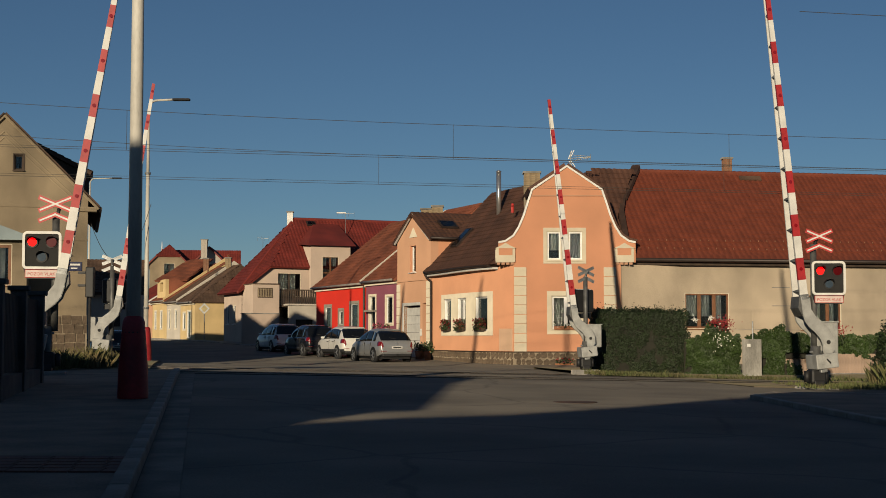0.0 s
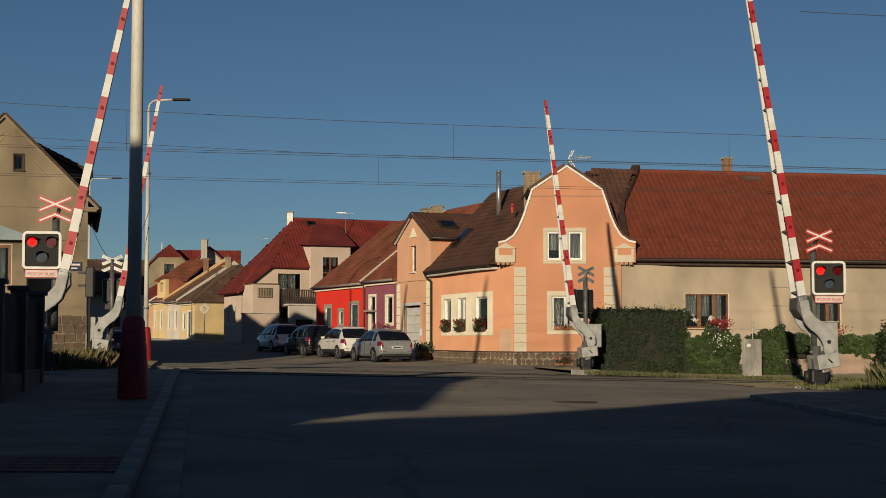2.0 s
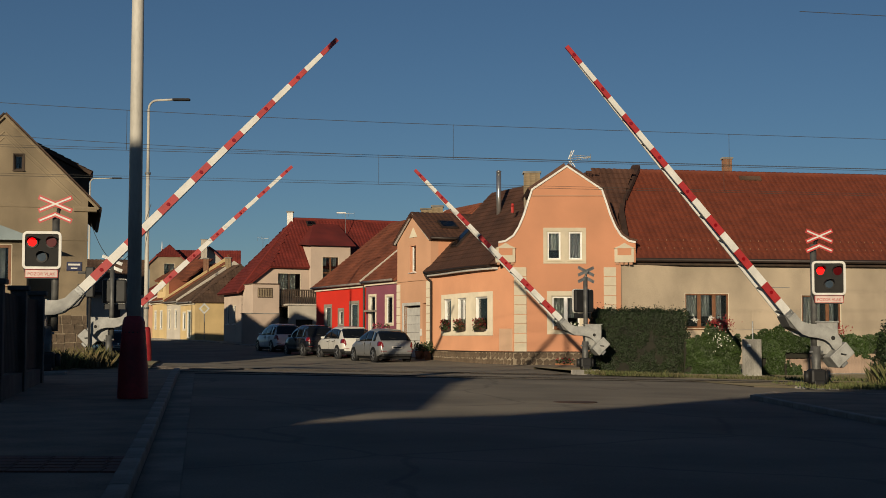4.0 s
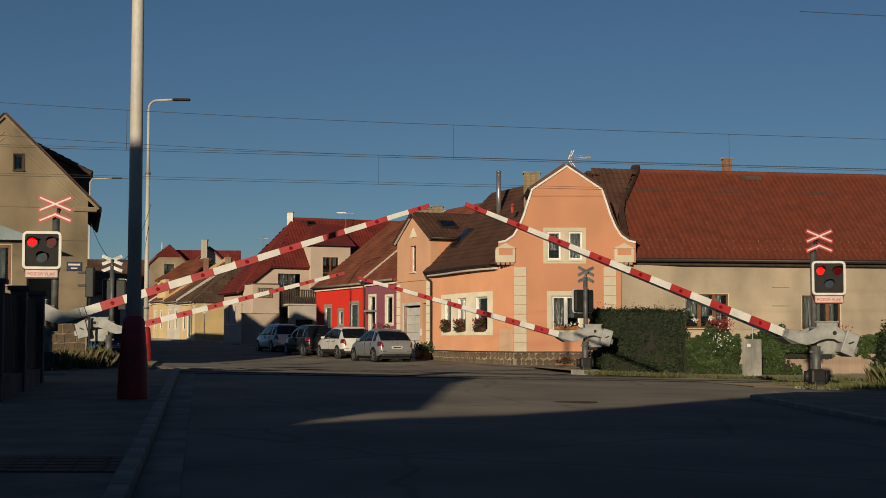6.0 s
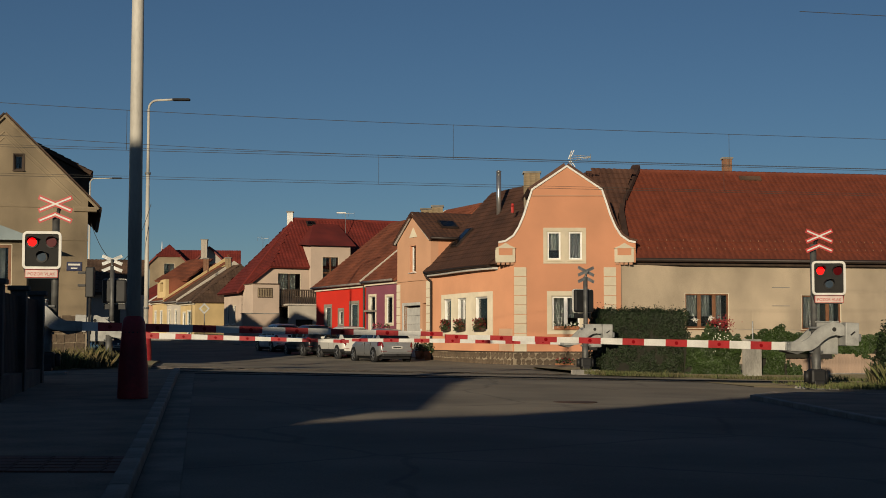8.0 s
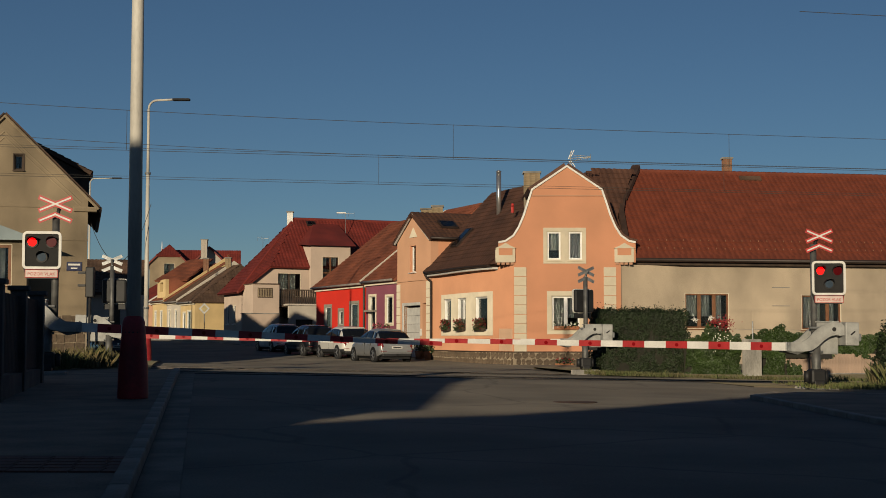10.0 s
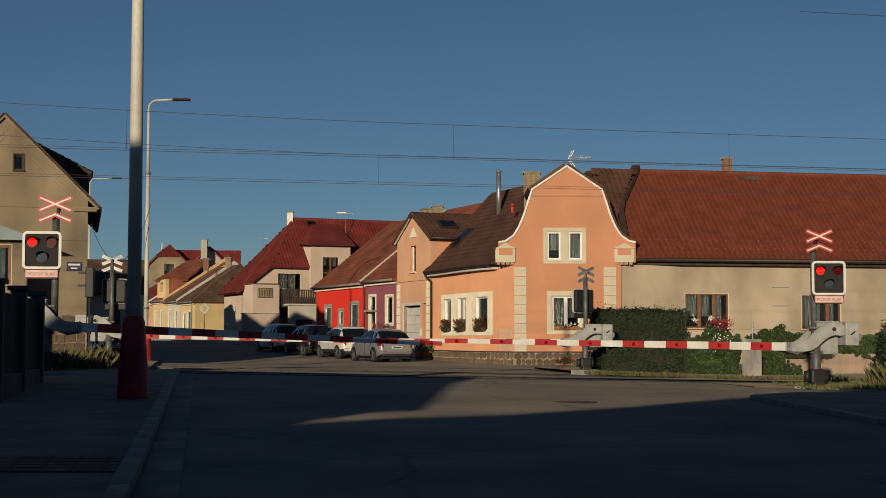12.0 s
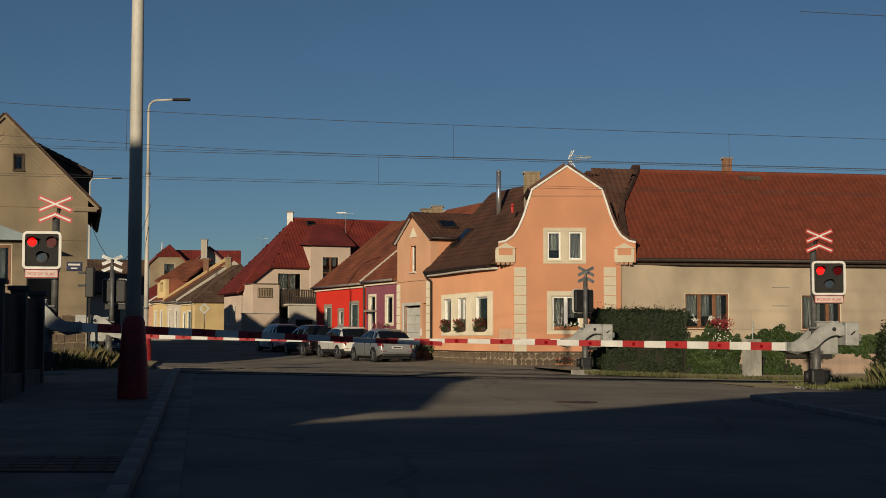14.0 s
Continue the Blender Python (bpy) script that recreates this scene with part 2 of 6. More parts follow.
def tile_sheet(width, run, course=0.32, wave=0.24, thick=0.03, cut=None):
    """A tiled roof slope in the xy plane, eave at y=0, relief along z; cut(x, y) keeps a tile."""
    nx, ny = max(2, round(width / wave)), max(2, round(run / course))
    wx, wy = width / nx, run / ny
    verts, faces = [], []
    shape = [(0.0, 0.0), (0.25, 0.022), (0.5, 0.026), (0.75, 0.008), (1.0, 0.0)]
    for j in range(ny):
        for i in range(nx):
            cx, cy = (i + 0.5) * wx, (j + 0.5) * wy
            if cut and not cut(cx, cy):
                continue
            k = len(verts)
            h = random.uniform(-0.004, 0.004)
            for sx, sz in shape:
                x = (i + sx) * wx
                verts += [(x, j * wy - 0.03, sz), (x, j * wy - 0.03, sz + thick + h), (x, (j + 1) * wy, sz + h)]
            for s in range(len(shape) - 1):
                a, b = k + 3 * s, k + 3 * s + 3
                faces += [(a, b, b + 1, a + 1), (a + 1, b + 1, b + 2, a + 2)]
    me = bpy.data.meshes.new("tiles")
    me.from_pydata(verts, [], faces)
    me.update()
    return me


def roof_slope(parent, a, b, up, run, mat, name="roof_slope", label="", cut=None, thick=0.16, tiles=True, wave=0.26):
    """A roof slope: eave from a to b, rising along the vector up for run metres. A solid deck with tiles laid on it."""
    a, b, up = Vector(a), Vector(b), Vector(up).normalized()
    x = (b - a).normalized()
    z = x.cross(up).normalized()
    w = (b - a).length
    m = Matrix((x, up, z)).transposed().to_4x4()
    m.translation = a
    bm = B()
    if cut:
        k = 14
        cols = []
        for i in range(k):
            xa, xb = w * i / k, w * (i + 1) / k
            ys = [run * (s + 0.5) / 40 for s in range(40) if cut((xa + xb) / 2, run * (s + 0.5) / 40)]
            if ys:
                cols.append((xa, xb, min(ys), max(ys)))
        edge = []
        for xa, xb, lo, hi in cols:
            edge += [(xa + 0.001, lo), (xb - 0.001, lo)]
        for xa, xb, lo, hi in reversed(cols):
            edge += [(xb - 0.001, hi), (xa + 0.001, hi)]
        low = [bm.verts.new((px, py, -thick)) for px, py in edge]
        top = [bm.verts.new((px, py, -0.002)) for px, py in edge]
        bm.faces.new(top)
        bm.faces.new(list(reversed(low)))
        for i in range(len(edge)):
            j = (i + 1) % len(edge)
            bm.faces.new((low[i], low[j], top[j], top[i]))
    else:
        box(bm, 0, w, 0, run, -thick, -0.002)
    deck = part(name, bm, mat, parent, label)
    deck.matrix_local = m
    if tiles:
        me = tile_sheet(w, run, cut=cut, wave=wave)
        me.materials.append(mat)
        t = new("roof_tiles", me)
        t.parent = deck
        tagged(t, kind="stuff")
    return deck


def window(parent, x, z, w, h, frame_mat=PVC, leaves=2, depth=0.25, surround=None, sw=0.14, curtain=True, sill=True, wall=0.42, name="window", transom=0, fw=0.07, reveal=None):
    """A window in an opening of a wall whose face is y=0: frame, leaves, glass, sill, surround, curtain, near-black box
    painted as the unlit room behind.
    """
    win = new(name)
    win.parent = parent
    win.matrix_local = pose(x, 0, z)
    if surround:
        bm = B()
        for q in ((-sw, 0, -sw, h + sw), (w, w + sw, -sw, h + sw), (0, w, h, h + sw), (0, w, -sw, 0)):
            box(bm, q[0], q[1], -0.035, 0.03, q[2], q[3])
        part("surround", bm, surround, win)
    bm = B()
    for q in ((0.002, 0.03, 0.03, h - 0.03), (w - 0.03, w - 0.002, 0.03, h - 0.03), (0.002, w - 0.002, h - 0.03, h - 0.002), (0.002, w - 0.002, 0.002, 0.03)):
        box(bm, q[0], q[1], 0.003, depth, q[2], q[3])
    part("reveal", bm, reveal or surround or CREAM, win)
    bm = B()
    for q in ((0, fw, 0, h), (w - fw, w, 0, h), (fw, w - fw, 0, fw), (fw, w - fw, h - fw, h)):
        box(bm, q[0], q[1], depth - 0.06, depth + 0.03, q[2], q[3], 0.008)
    for i in range(1, leaves):
        c = w * i / leaves
        box(bm, c - fw * 0.8, c + fw * 0.8, depth - 0.065, depth + 0.03, fw, h - fw, 0.008)
    if transom:
        box(bm, fw, w - fw, depth - 0.063, depth + 0.03, transom - 0.04, transom + 0.04, 0.008)
    part("frame", bm, frame_mat, win)
    for i in range(leaves):
        bm = B()
        box(bm, w * i / leaves + 0.03, w * (i + 1) / leaves - 0.03, depth - 0.012, depth + 0.004, 0.03, h - 0.03)
        part("pane", bm, GLASS, win)
    if curtain:
        for i in range(leaves):
            bm = B()
            n = 14
            x0, x1 = w * i / leaves + 0.05, w * (i + 1) / leaves - 0.05
            x1 = x0 + (x1 - x0) * random.choice((1.0, 0.62, 0.85))
            vs = [[bm.verts.new((x0 + (x1 - x0) * k / n, depth + 0.13 + 0.025 * math.sin(k * 1.9), zz)) for k in range(n + 1)] for zz in (h * random.choice((0.05, 0.05, 0.35)), h - 0.04)]
            for k in range(n):
                bm.faces.new((vs[0][k], vs[0][k + 1], vs[1][k + 1], vs[1][k]))
            r = bmesh.ops.solidify(bm, geom=bm.faces[:], thickness=0.006)
            part("curtain", bm, CURTAIN, win)
    # backing box and jamb liners carry the room's darkness as colour
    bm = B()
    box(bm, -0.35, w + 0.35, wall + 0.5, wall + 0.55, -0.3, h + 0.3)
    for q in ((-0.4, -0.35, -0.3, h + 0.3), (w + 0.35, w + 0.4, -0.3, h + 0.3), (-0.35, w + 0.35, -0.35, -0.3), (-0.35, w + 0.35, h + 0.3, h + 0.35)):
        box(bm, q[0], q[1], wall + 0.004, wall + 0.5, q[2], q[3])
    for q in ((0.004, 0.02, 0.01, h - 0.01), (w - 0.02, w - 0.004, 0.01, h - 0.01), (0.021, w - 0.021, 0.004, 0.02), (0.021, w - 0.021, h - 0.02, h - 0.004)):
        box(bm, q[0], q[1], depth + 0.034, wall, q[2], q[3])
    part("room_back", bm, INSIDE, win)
    if sill:
        bm = B()
        box(bm, -0.05, w + 0.05, -0.09, depth - 0.07, -0.045, -0.003, 0.008)
        part("sill", bm, surround or frame_mat, win)
    return win


def gutter(parent, a, b, r=0.07):
    bm = B()
    cyl(bm, a, b, r, seg=10)
    return part("gutter", bm, GUTTER, parent)


def pipe(parent, pts, r=0.05, mat=None):
    return part("downpipe", tube(B(), [Vector(p) for p in pts], r, 8), mat or GUTTER, parent)


def bricks_chimney(name, m, w, d, h, mat, label, pots=1):
    """A chimney of brick courses with a projecting cap."""
    ch = empty(name, m, label, "chimney")
    bm = B()
    box(bm, -w / 2 + 0.012, w / 2 - 0.012, -d / 2 + 0.012, d / 2 - 0.012, -1.0, h)
    part("core", bm, MORTAR, ch)
    bm = B()
    box(bm, -w / 2 - 0.05, w / 2 + 0.05, -d / 2 - 0.05, d / 2 + 0.05, h - 0.02, h + 0.07, 0.01)
    part("cap", bm, CONCRETE, ch)
    me = None
    rows = int(h / 0.085)
    for r in range(rows):
        n = max(2, round(w / 0.26))
        bw = w / n
        for i in range(n):
            if me is None:
                bb = B()
                box(bb, -bw / 2 + 0.006, bw / 2 - 0.006, -d / 2, d / 2, 0.006, 0.079)
                ob = part("brick", bb, mat, ch)
                me = ob.data
            else:
                ob = new("brick", me)
                ob.parent = ch
            ob.location = (-w / 2 + (i + 0.5) * bw, 0, r * 0.085)
    for i in range(pots):
        bm = B()
        cyl(bm, ((i - (pots - 1) / 2) * 0.35, 0, h + 0.05), ((i - (pots - 1) / 2) * 0.35, 0, h + 0.3), 0.1, 0.085)
        part("pot", bm, TERRACOTTA, ch)
    return ch


def leaf_cloud(pts_normals, size, spread=0.5):
    """Small bent leaves at points, facing roughly along the normals."""
    verts, faces = [], []
    for p, nrm in pts_normals:
        d = (Vector(nrm) + Vector((random.gauss(0, spread), random.gauss(0, spread), random.gauss(0, spread)))).normalized()
        t = d.orthogonal().normalized()
        t = Matrix.Rotation(random.uniform(0, 6.28), 3, d) @ t
        s = t.cross(d)
        z = size * random.uniform(0.6, 1.4)
        k = len(verts)
        p = Vector(p)
        verts += [p - t * z, p + s * z * 0.55 + d * z * 0.15, p + t * z, p - s * z * 0.55 + d * z * 0.15]
        faces += [(k, k + 1, k + 2), (k, k + 2, k + 3)]
    me = bpy.data.meshes.new("leaves")
    me.from_pydata([tuple(v) for v in verts], [], faces)
    me.update()
    return me


def inside(poly, x, y):
    r = False
    for (x0, y0), (x1, y1) in zip(poly, poly[1:] + poly[:1]):
        if (y0 > y) != (y1 > y) and x < (x1 - x0) * (y - y0) / (y1 - y0) + x0:
            r = not r
    return r


def roof_poly(parent, pts, mat, label="", thick=0.14, wave=0.26):
    """A flat roof face of any outline; its first two points are the eave, anticlockwise from above."""
    pts = [Vector(p) for p in pts]
    x = (pts[1] - pts[0]).normalized()
    z = x.cross(pts[2] - pts[0]).normalized()
    y = z.cross(x)
    m = Matrix((x, y, z)).transposed().to_4x4()
    m.translation = pts[0]
    loc = [((p - pts[0]).dot(x), (p - pts[0]).dot(y)) for p in pts]
    bm = B()
    lo = [bm.verts.new((a, b, -thick)) for a, b in loc]
    hi = [bm.verts.new((a, b, -0.002)) for a, b in loc]
    bm.faces.new(hi)
    bm.faces.new(lo[::-1])
    k = len(loc)
    for i in range(k):
        bm.faces.new((lo[i], lo[(i + 1) % k], hi[(i + 1) % k], hi[i]))
    deck = part("roof_slope", bm, mat, parent, label)
    deck.matrix_local = m
    x0, y0 = min(a for a, b in loc), min(b for a, b in loc)
    me = tile_sheet(max(a for a, b in loc) - x0, max(b for a, b in loc) - y0, wave=wave, cut=lambda a, b: inside(loc, a + x0, b + y0))
    me.materials.append(mat)
    t = new("roof_tiles", me)
    t.parent = deck
    t.matrix_local = pose(x0, y0, 0)
    tagged(t, kind="stuff")
    return deck


# ---- ground ----
AX = Vector((0.985, 0.172, 0))      # along the tracks
RD = Vector((-0.172, 0.985, 0))     # along the road over the crossing
ROW = Vector((-0.40, 0.9165, 0))    # along the street behind the crossing


def ground_z(x, y):
    base = float(np.interp(y, [-60, 0, 10, 20, 30, 40, 48, 60, 70, 85, 105, 150, 300, 1500], [0, 0, 0, 0.1, 0.2, 0.2, 0.13, 0.0, 0.1, 0.42, 0.85, 1.3, 2.0, 6.0]))
    w = float(np.interp(y, [8, 28, 50, 62], [0, 1, 1, 0]))
    dip = float(np.interp(x, [3.5, 8], [0, 0.28])) * float(np.interp(y, [40, 46, 56, 62], [0, 1, 1, 0]))
    return base - 0.022 * max(-12, min(12, x)) * w - dip


def grid_sheet(name, xs, ys, mat, lift=0.0, keep=None, label="", kind="structure", category=""):
    verts = [(x, y, ground_z(x, y) + lift) for y in ys for x in xs]
    n = len(xs)
    faces = [(j * n + i, j * n + i + 1, (j + 1) * n + i + 1, (j + 1) * n + i) for j in range(len(ys) - 1) for i in range(n - 1)
             if keep is None or keep((xs[i] + xs[i + 1]) / 2, (ys[j] + ys[j + 1]) / 2)]
    me = bpy.data.meshes.new(name)
    me.from_pydata(verts, [], faces)
    me.materials.append(mat)
    for p in me.polygons:
        p.use_smooth = True
    return tagged(new(name, me), label, category, kind=kind)


def strip(name, line, width, mat, lift, side=1, drop=0.35, label="", category="", step=1.0):
    """A slab following the ground along a line of (x, y), width metres to one side, standing lift above the ground."""
    pts = []
    for (x0, y0), (x1, y1) in zip(line, line[1:]):
        k = max(1, int(math.hypot(x1 - x0, y1 - y0) / step))
        pts += [(x0 + (x1 - x0) * i / k, y0 + (y1 - y0) * i / k) for i in range(k)]
    pts.append(line[-1])
    bm = B()
    prev = None
    for i, (x, y) in enumerate(pts):
        a, b = pts[max(0, i - 1)], pts[min(len(pts) - 1, i + 1)]
        d = Vector((b[0] - a[0], b[1] - a[1], 0)).normalized()
        n = Vector((-d.y, d.x, 0)) * side
        q = Vector((x, y, 0)) + n * width
        z = ground_z(x, y) + lift
        row = [bm.verts.new(c) for c in ((x, y, z - drop), (x, y, z), (q.x, q.y, z), (q.x, q.y, z - drop))]
        if prev:
            for k in range(3):
                bm.faces.new((prev[k], prev[k + 1], row[k + 1], row[k]))
        prev = row
    bmesh.ops.recalc_face_normals(bm, faces=bm.faces)
    return tagged(part(name, bm, mat), label, category, kind="structure")


def lin(a, b, k):
    return [a + (b - a) * i / k for i in range(k + 1)]


far = [-1500, -700, -350, -180, -100, -60]
grid_sheet("ground", far + lin(-45, 45, 45) + [60, 100, 180, 350, 700, 1500], lin(-60, 160, 110) + [200, 300, 500, 900, 1500], ASPHALT, 0.0,
           label="worn grey asphalt road and square around the crossing")
kerb_line = [(-0.6, 0.5), (-6.35, 34.2)]
strip("pavement", kerb_line, 14, PAVING, 0.10, 1, label="dusky paved footpath beside the road", category="pavement")


def kerb_stones(line, width, lift, side, label):
    """Kerb stones a metre long, each a piece of its own with narrow joints."""
    kb = tagged(new("kerb"), label, "kerb", kind="structure")
    me = None
    for (x0, y0), (x1, y1) in zip(line, line[1:]):
        d = math.hypot(x1 - x0, y1 - y0)
        k = max(1, round(d))
        ang = math.degrees(math.atan2(y1 - y0, x1 - x0))
        for i in range(k):
            xa, ya, xb, yb = [a + (b - a) * t / k for t in (i, i + 1) for a, b in ((x0, x1), (y0, y1))]
            if me is None:
                ob = part("kerb_stone", box(B(), 0.006, 0.994, 0.0, side * width, -0.3, 0.0, bevel=0.018), KERB, kb)
                me = ob.data
            else:
                ob = new("kerb_stone", me)
                ob.parent = kb
            za, zb = ground_z(xa, ya) + lift, ground_z(xb, yb) + lift
            ob.matrix_local = pose(xa, ya, za + random.uniform(-0.004, 0.004), 0, -math.degrees(math.atan2(zb - za, d / k)), ang) @ Matrix.Diagonal((d / k, 1, 1, 1))


kerb_stones([(x + 0.004, y) for x, y in kerb_line], 0.16, 0.125, 1, "grey granite kerb stones along the footpath")
strip("gutter_strip", [(x + 0.36, y) for x, y in kerb_line], 0.34, GUTTER_SLAB, 0.012, 1, label="pale concrete gutter strip by the kerb", category="gutter")
strip("verge", [(-7.2, 34.6), (-11.5, 58)], 30, GROUND, 0.07, 1, label="rough grassy earth beside the railway", category="verge")
strip("verge", [(7.3, 33.3), (60, 42.5)], 22, GROUND, 0.02, 1, label="rough grassy earth beside the railway", category="verge")


right_line = [(6.35, 2.0), (5.95, 18.8), (5.75, 26.6), (6.6, 28.4), (20, 30.6)]
strip("pavement", right_line, 14, PAVING, 0.07, -1, label="dusky paved footpath beside the road", category="pavement")
kerb_stones([(x - 0.004, y) for x, y in right_line], 0.14, 0.085, -1, "low granite kerb stones along the footpath")


def rail_line(name, off):
    c = Vector((0, 38.2, 0)) + RD * off
    bm = B()
    pts = [c + AX * s for s in lin(-70, 70, 70)]
    for a, b in zip(pts, pts[1:]):
        za, zb = ground_z(a.x, a.y), ground_z(b.x, b.y)
        a, b = Vector((a.x, a.y, za + 0.012)), Vector((b.x, b.y, zb + 0.012))
        d = (b - a).normalized()
        q = d.to_track_quat("X", "Z").to_matrix().to_4x4()
        q.translation = a
        box(bm, 0, (b - a).length, -0.035, 0.035, -0.05, 0.012, m=q)
    return tagged(part(name, bm, STEEL), "worn steel rail set in the road", "rail", "rails of the crossing", "structure")


for off in (-2.8, -1.37, 1.4, 2.83):
    rail_line("rail", off)
    for sgn in (-1, 1):
        a, b = [Vector((0, 38.2, 0)) + RD * (off + sgn * 0.13) + AX * s for s in (-7, 11)]
        strip("rail_groove", [(a.x, a.y), (b.x, b.y)], 0.09, RUBBER, 0.006, 1, 0.02, label="dark rubber strip beside the rail", category="rail groove")


# ---- barriers ----
def arm_bar(length, sgn):
    """The striped front bar as separate stripes, tapering to the tip; it starts 0.75 m out from the hinge, 0.35 m below it."""
    out = []
    n = round((length - 0.75) / 0.5)
    step = (length - 0.75) / n
    for i in range(n):
        x0, x1 = 0.75 + i * step, 0.75 + (i + 1) * step
        h0, h1 = [arm_half(x, length) for x in (x0, x1)]
        bm = B()
        prism(bm, [(sgn * x0, -0.35 - h0), (sgn * x1, -0.35 - h1), (sgn * x1, -0.35 + h1), (sgn * x0, -0.35 + h0)][::sgn], -0.035, 0.02)
        red = (n - i) % 2 == 1
        out.append(("stripe", bm, ARM_RED if red else WHITE, red, (x0 + x1) / 2))
    return out


def arm_half(x, length):
    """Half the height of the bar, x metres out from the hinge."""
    return 0.096 - 0.048 * (x - 0.75) / (length - 0.75)


def rear_bar(arm, length, sgn):
    """The plain white rear bar, spread from the front one at the root and meeting it near the tip, with thin struts between."""
    gap = lambda x: 0.40 - 0.34 * (x - 0.75) / (length - 0.75)
    bm = B()
    rows = []
    for x in (0.75, length - 0.25):
        h = arm_half(x, length) * 0.92
        rows.append([bm.verts.new((sgn * x, gap(x) + dy, -0.35 + dz)) for dy, dz in ((0, -h), (0.035, -h), (0.035, h), (0, h))])
    for k in range(4):
        bm.faces.new((rows[0][k], rows[0][(k + 1) % 4], rows[1][(k + 1) % 4], rows[1][k]))
    bm.faces.new(rows[0][::-1])
    bm.faces.new(rows[1])
    bmesh.ops.recalc_face_normals(bm, faces=bm.faces)
    part("rear_bar", bm, WHITE, arm, "plain white rear bar of the arm")
    x = 1.0
    while x < length - 1.2:
        h = arm_half(x, length) * 0.9
        g = gap(x)
        bm = B()
        a = [bm.verts.new((sgn * xx, yy, -0.35 - h)) for xx, yy in ((x - 0.02, 0.021), (x + 0.05, 0.021), (x + 0.02, g - 0.001), (x, g - 0.001))]
        b = [bm.verts.new((v.co.x, v.co.y, -0.35 + h)) for v in a]
        bm.faces.new(a)
        bm.faces.new(b[::-1])
        for k in range(4):
            bm.faces.new((a[k], b[k], b[(k + 1) % 4], a[(k + 1) % 4]))
        bmesh.ops.recalc_face_normals(bm, faces=bm.faces)
        part("strut", bm, GALV, arm)
        x += 0.72


def barrier(m, sgn, length, facing, label, skew=0.0):
    """A half barrier: post, drive housing, arm with crank and striped bar. sgn: the side to which the arm points. Returns thing and arm."""
    bar = empty("level_crossing_barrier", m, label, "barrier", "barriers of the crossing")
    part("footing", box(B(), -0.42, 0.42, -0.3, 0.3, -0.45, 0.06, 0.03), CONCRETE, bar)
    part("post", cyl(B(), (0, 0, 0.05), (0, 0, 1.0), 0.105), POST_GREY, bar)
    bm = B()
    box(bm, -0.19, 0.19, -0.17, 0.17, 0.12, 0.46, 0.06)
    box(bm, -0.13, 0.13, -0.2, 0.2, 0.06, 0.2, 0.03)
    for x in (-0.23, 0.23):
        cyl(bm, (x, 0, 0.16), (x, 0, 0.42), 0.07, seg=10)
    part("post_shoe", bm, BLACK, bar)
    s = -sgn
    x0, x1 = sorted((s * 0.02, s * 0.58))
    part("drive_housing", box(B(), x0, x1, 0.03, 0.36, 0.80, 1.55, 0.03), MACHINE, bar)
    part("housing_foot", box(B(), x0 + 0.14, x1 - 0.14, 0.08, 0.3, 0.70, 0.80, 0.015), DARK_GREY, bar)
    part("housing_lid", box(B(), x0 - 0.02, x1 + 0.02, 0.01, 0.38, 1.545, 1.575, 0.008), MACHINE, bar)
    for z in (0.86, 1.42):
        part("clamp", cyl(B(), (-0.16, -0.02, z), (0.16, -0.02, z), 0.03, seg=8), GALV, bar)
    arm = new("arm")
    arm.parent = bar
    outl = [(0.80, -0.24), (0.55, -0.24), (0.40, -0.16), (0.22, 0.02), (0.05, 0.15), (-0.2, 0.24), (-0.42, 0.22), (-0.55, 0.12), (-0.55, -0.05), (-0.42, -0.08), (-0.3, -0.06),
            (-0.15, -0.1), (0.0, -0.2), (0.15, -0.34), (0.3, -0.43), (0.5, -0.46), (0.80, -0.46)]
    bm = prism(B(), [(sgn * x, z) for x, z in outl][::-sgn], -0.10, -0.04)
    bmesh.ops.bevel(bm, geom=[e for e in bm.edges if abs(e.verts[0].co.y - e.verts[1].co.y) < 1e-5], offset=0.012, segments=2, affect="EDGES")
    part("crank", bm, MACHINE, arm)
    bm = prism(B(), [(sgn * x, z) for x, z in outl][::-sgn], 0.38, 0.43)
    part("rear_crank", bm, MACHINE, arm)
    part("pivot", cyl(B(), (-sgn * 0.24, -0.125, 0.07), (-sgn * 0.24, 0.42, 0.07), 0.05, seg=16), DARK_GREY, arm)
    part("pivot_boss", cyl(B(), (-sgn * 0.24, -0.115, 0.07), (-sgn * 0.24, -0.09, 0.07), 0.09, seg=20), MACHINE, arm)
    bm = B()
    box(bm, *(sorted((-sgn * 0.50, -sgn * 0.84))), -0.17, 0.43, -0.30, 0.24, 0.02)
    part("counterweight", bm, MACHINE, arm)
    part("counterweight_knob", box(B(), *(sorted((-sgn * 0.84, -sgn * 0.93))), -0.1, 0.1, -0.2, -0.02, 0.02), GALV, arm)
    part("counterweight_hook", cyl(B(), (-sgn * 0.62, -0.19, -0.05), (-sgn * 0.72, -0.19, 0.03), 0.018, seg=6), BLACK, arm)
    # the bridge that carries the two bars
    bm = prism(B(), [(sgn * x, z) for x, z in ((0.42, -0.25), (0.42, -0.45), (0.62, -0.53), (0.88, -0.47), (0.88, -0.25))][::sgn], -0.035, 0.42)
    part("bar_bridge", bm, POST_GREY, arm)
    part("bar_socket", box(B(), *(sorted((sgn * 0.62, sgn * 0.92))), -0.065, 0.03, -0.455, -0.245, 0.012), GALV, arm)
    for dx in (0.68, 0.86):
        for z in (-0.29, -0.41):
            part("bolt", cyl(B(), (sgn * dx, -0.08, z), (sgn * dx, -0.06, z), 0.016, seg=8), MACHINE, arm)
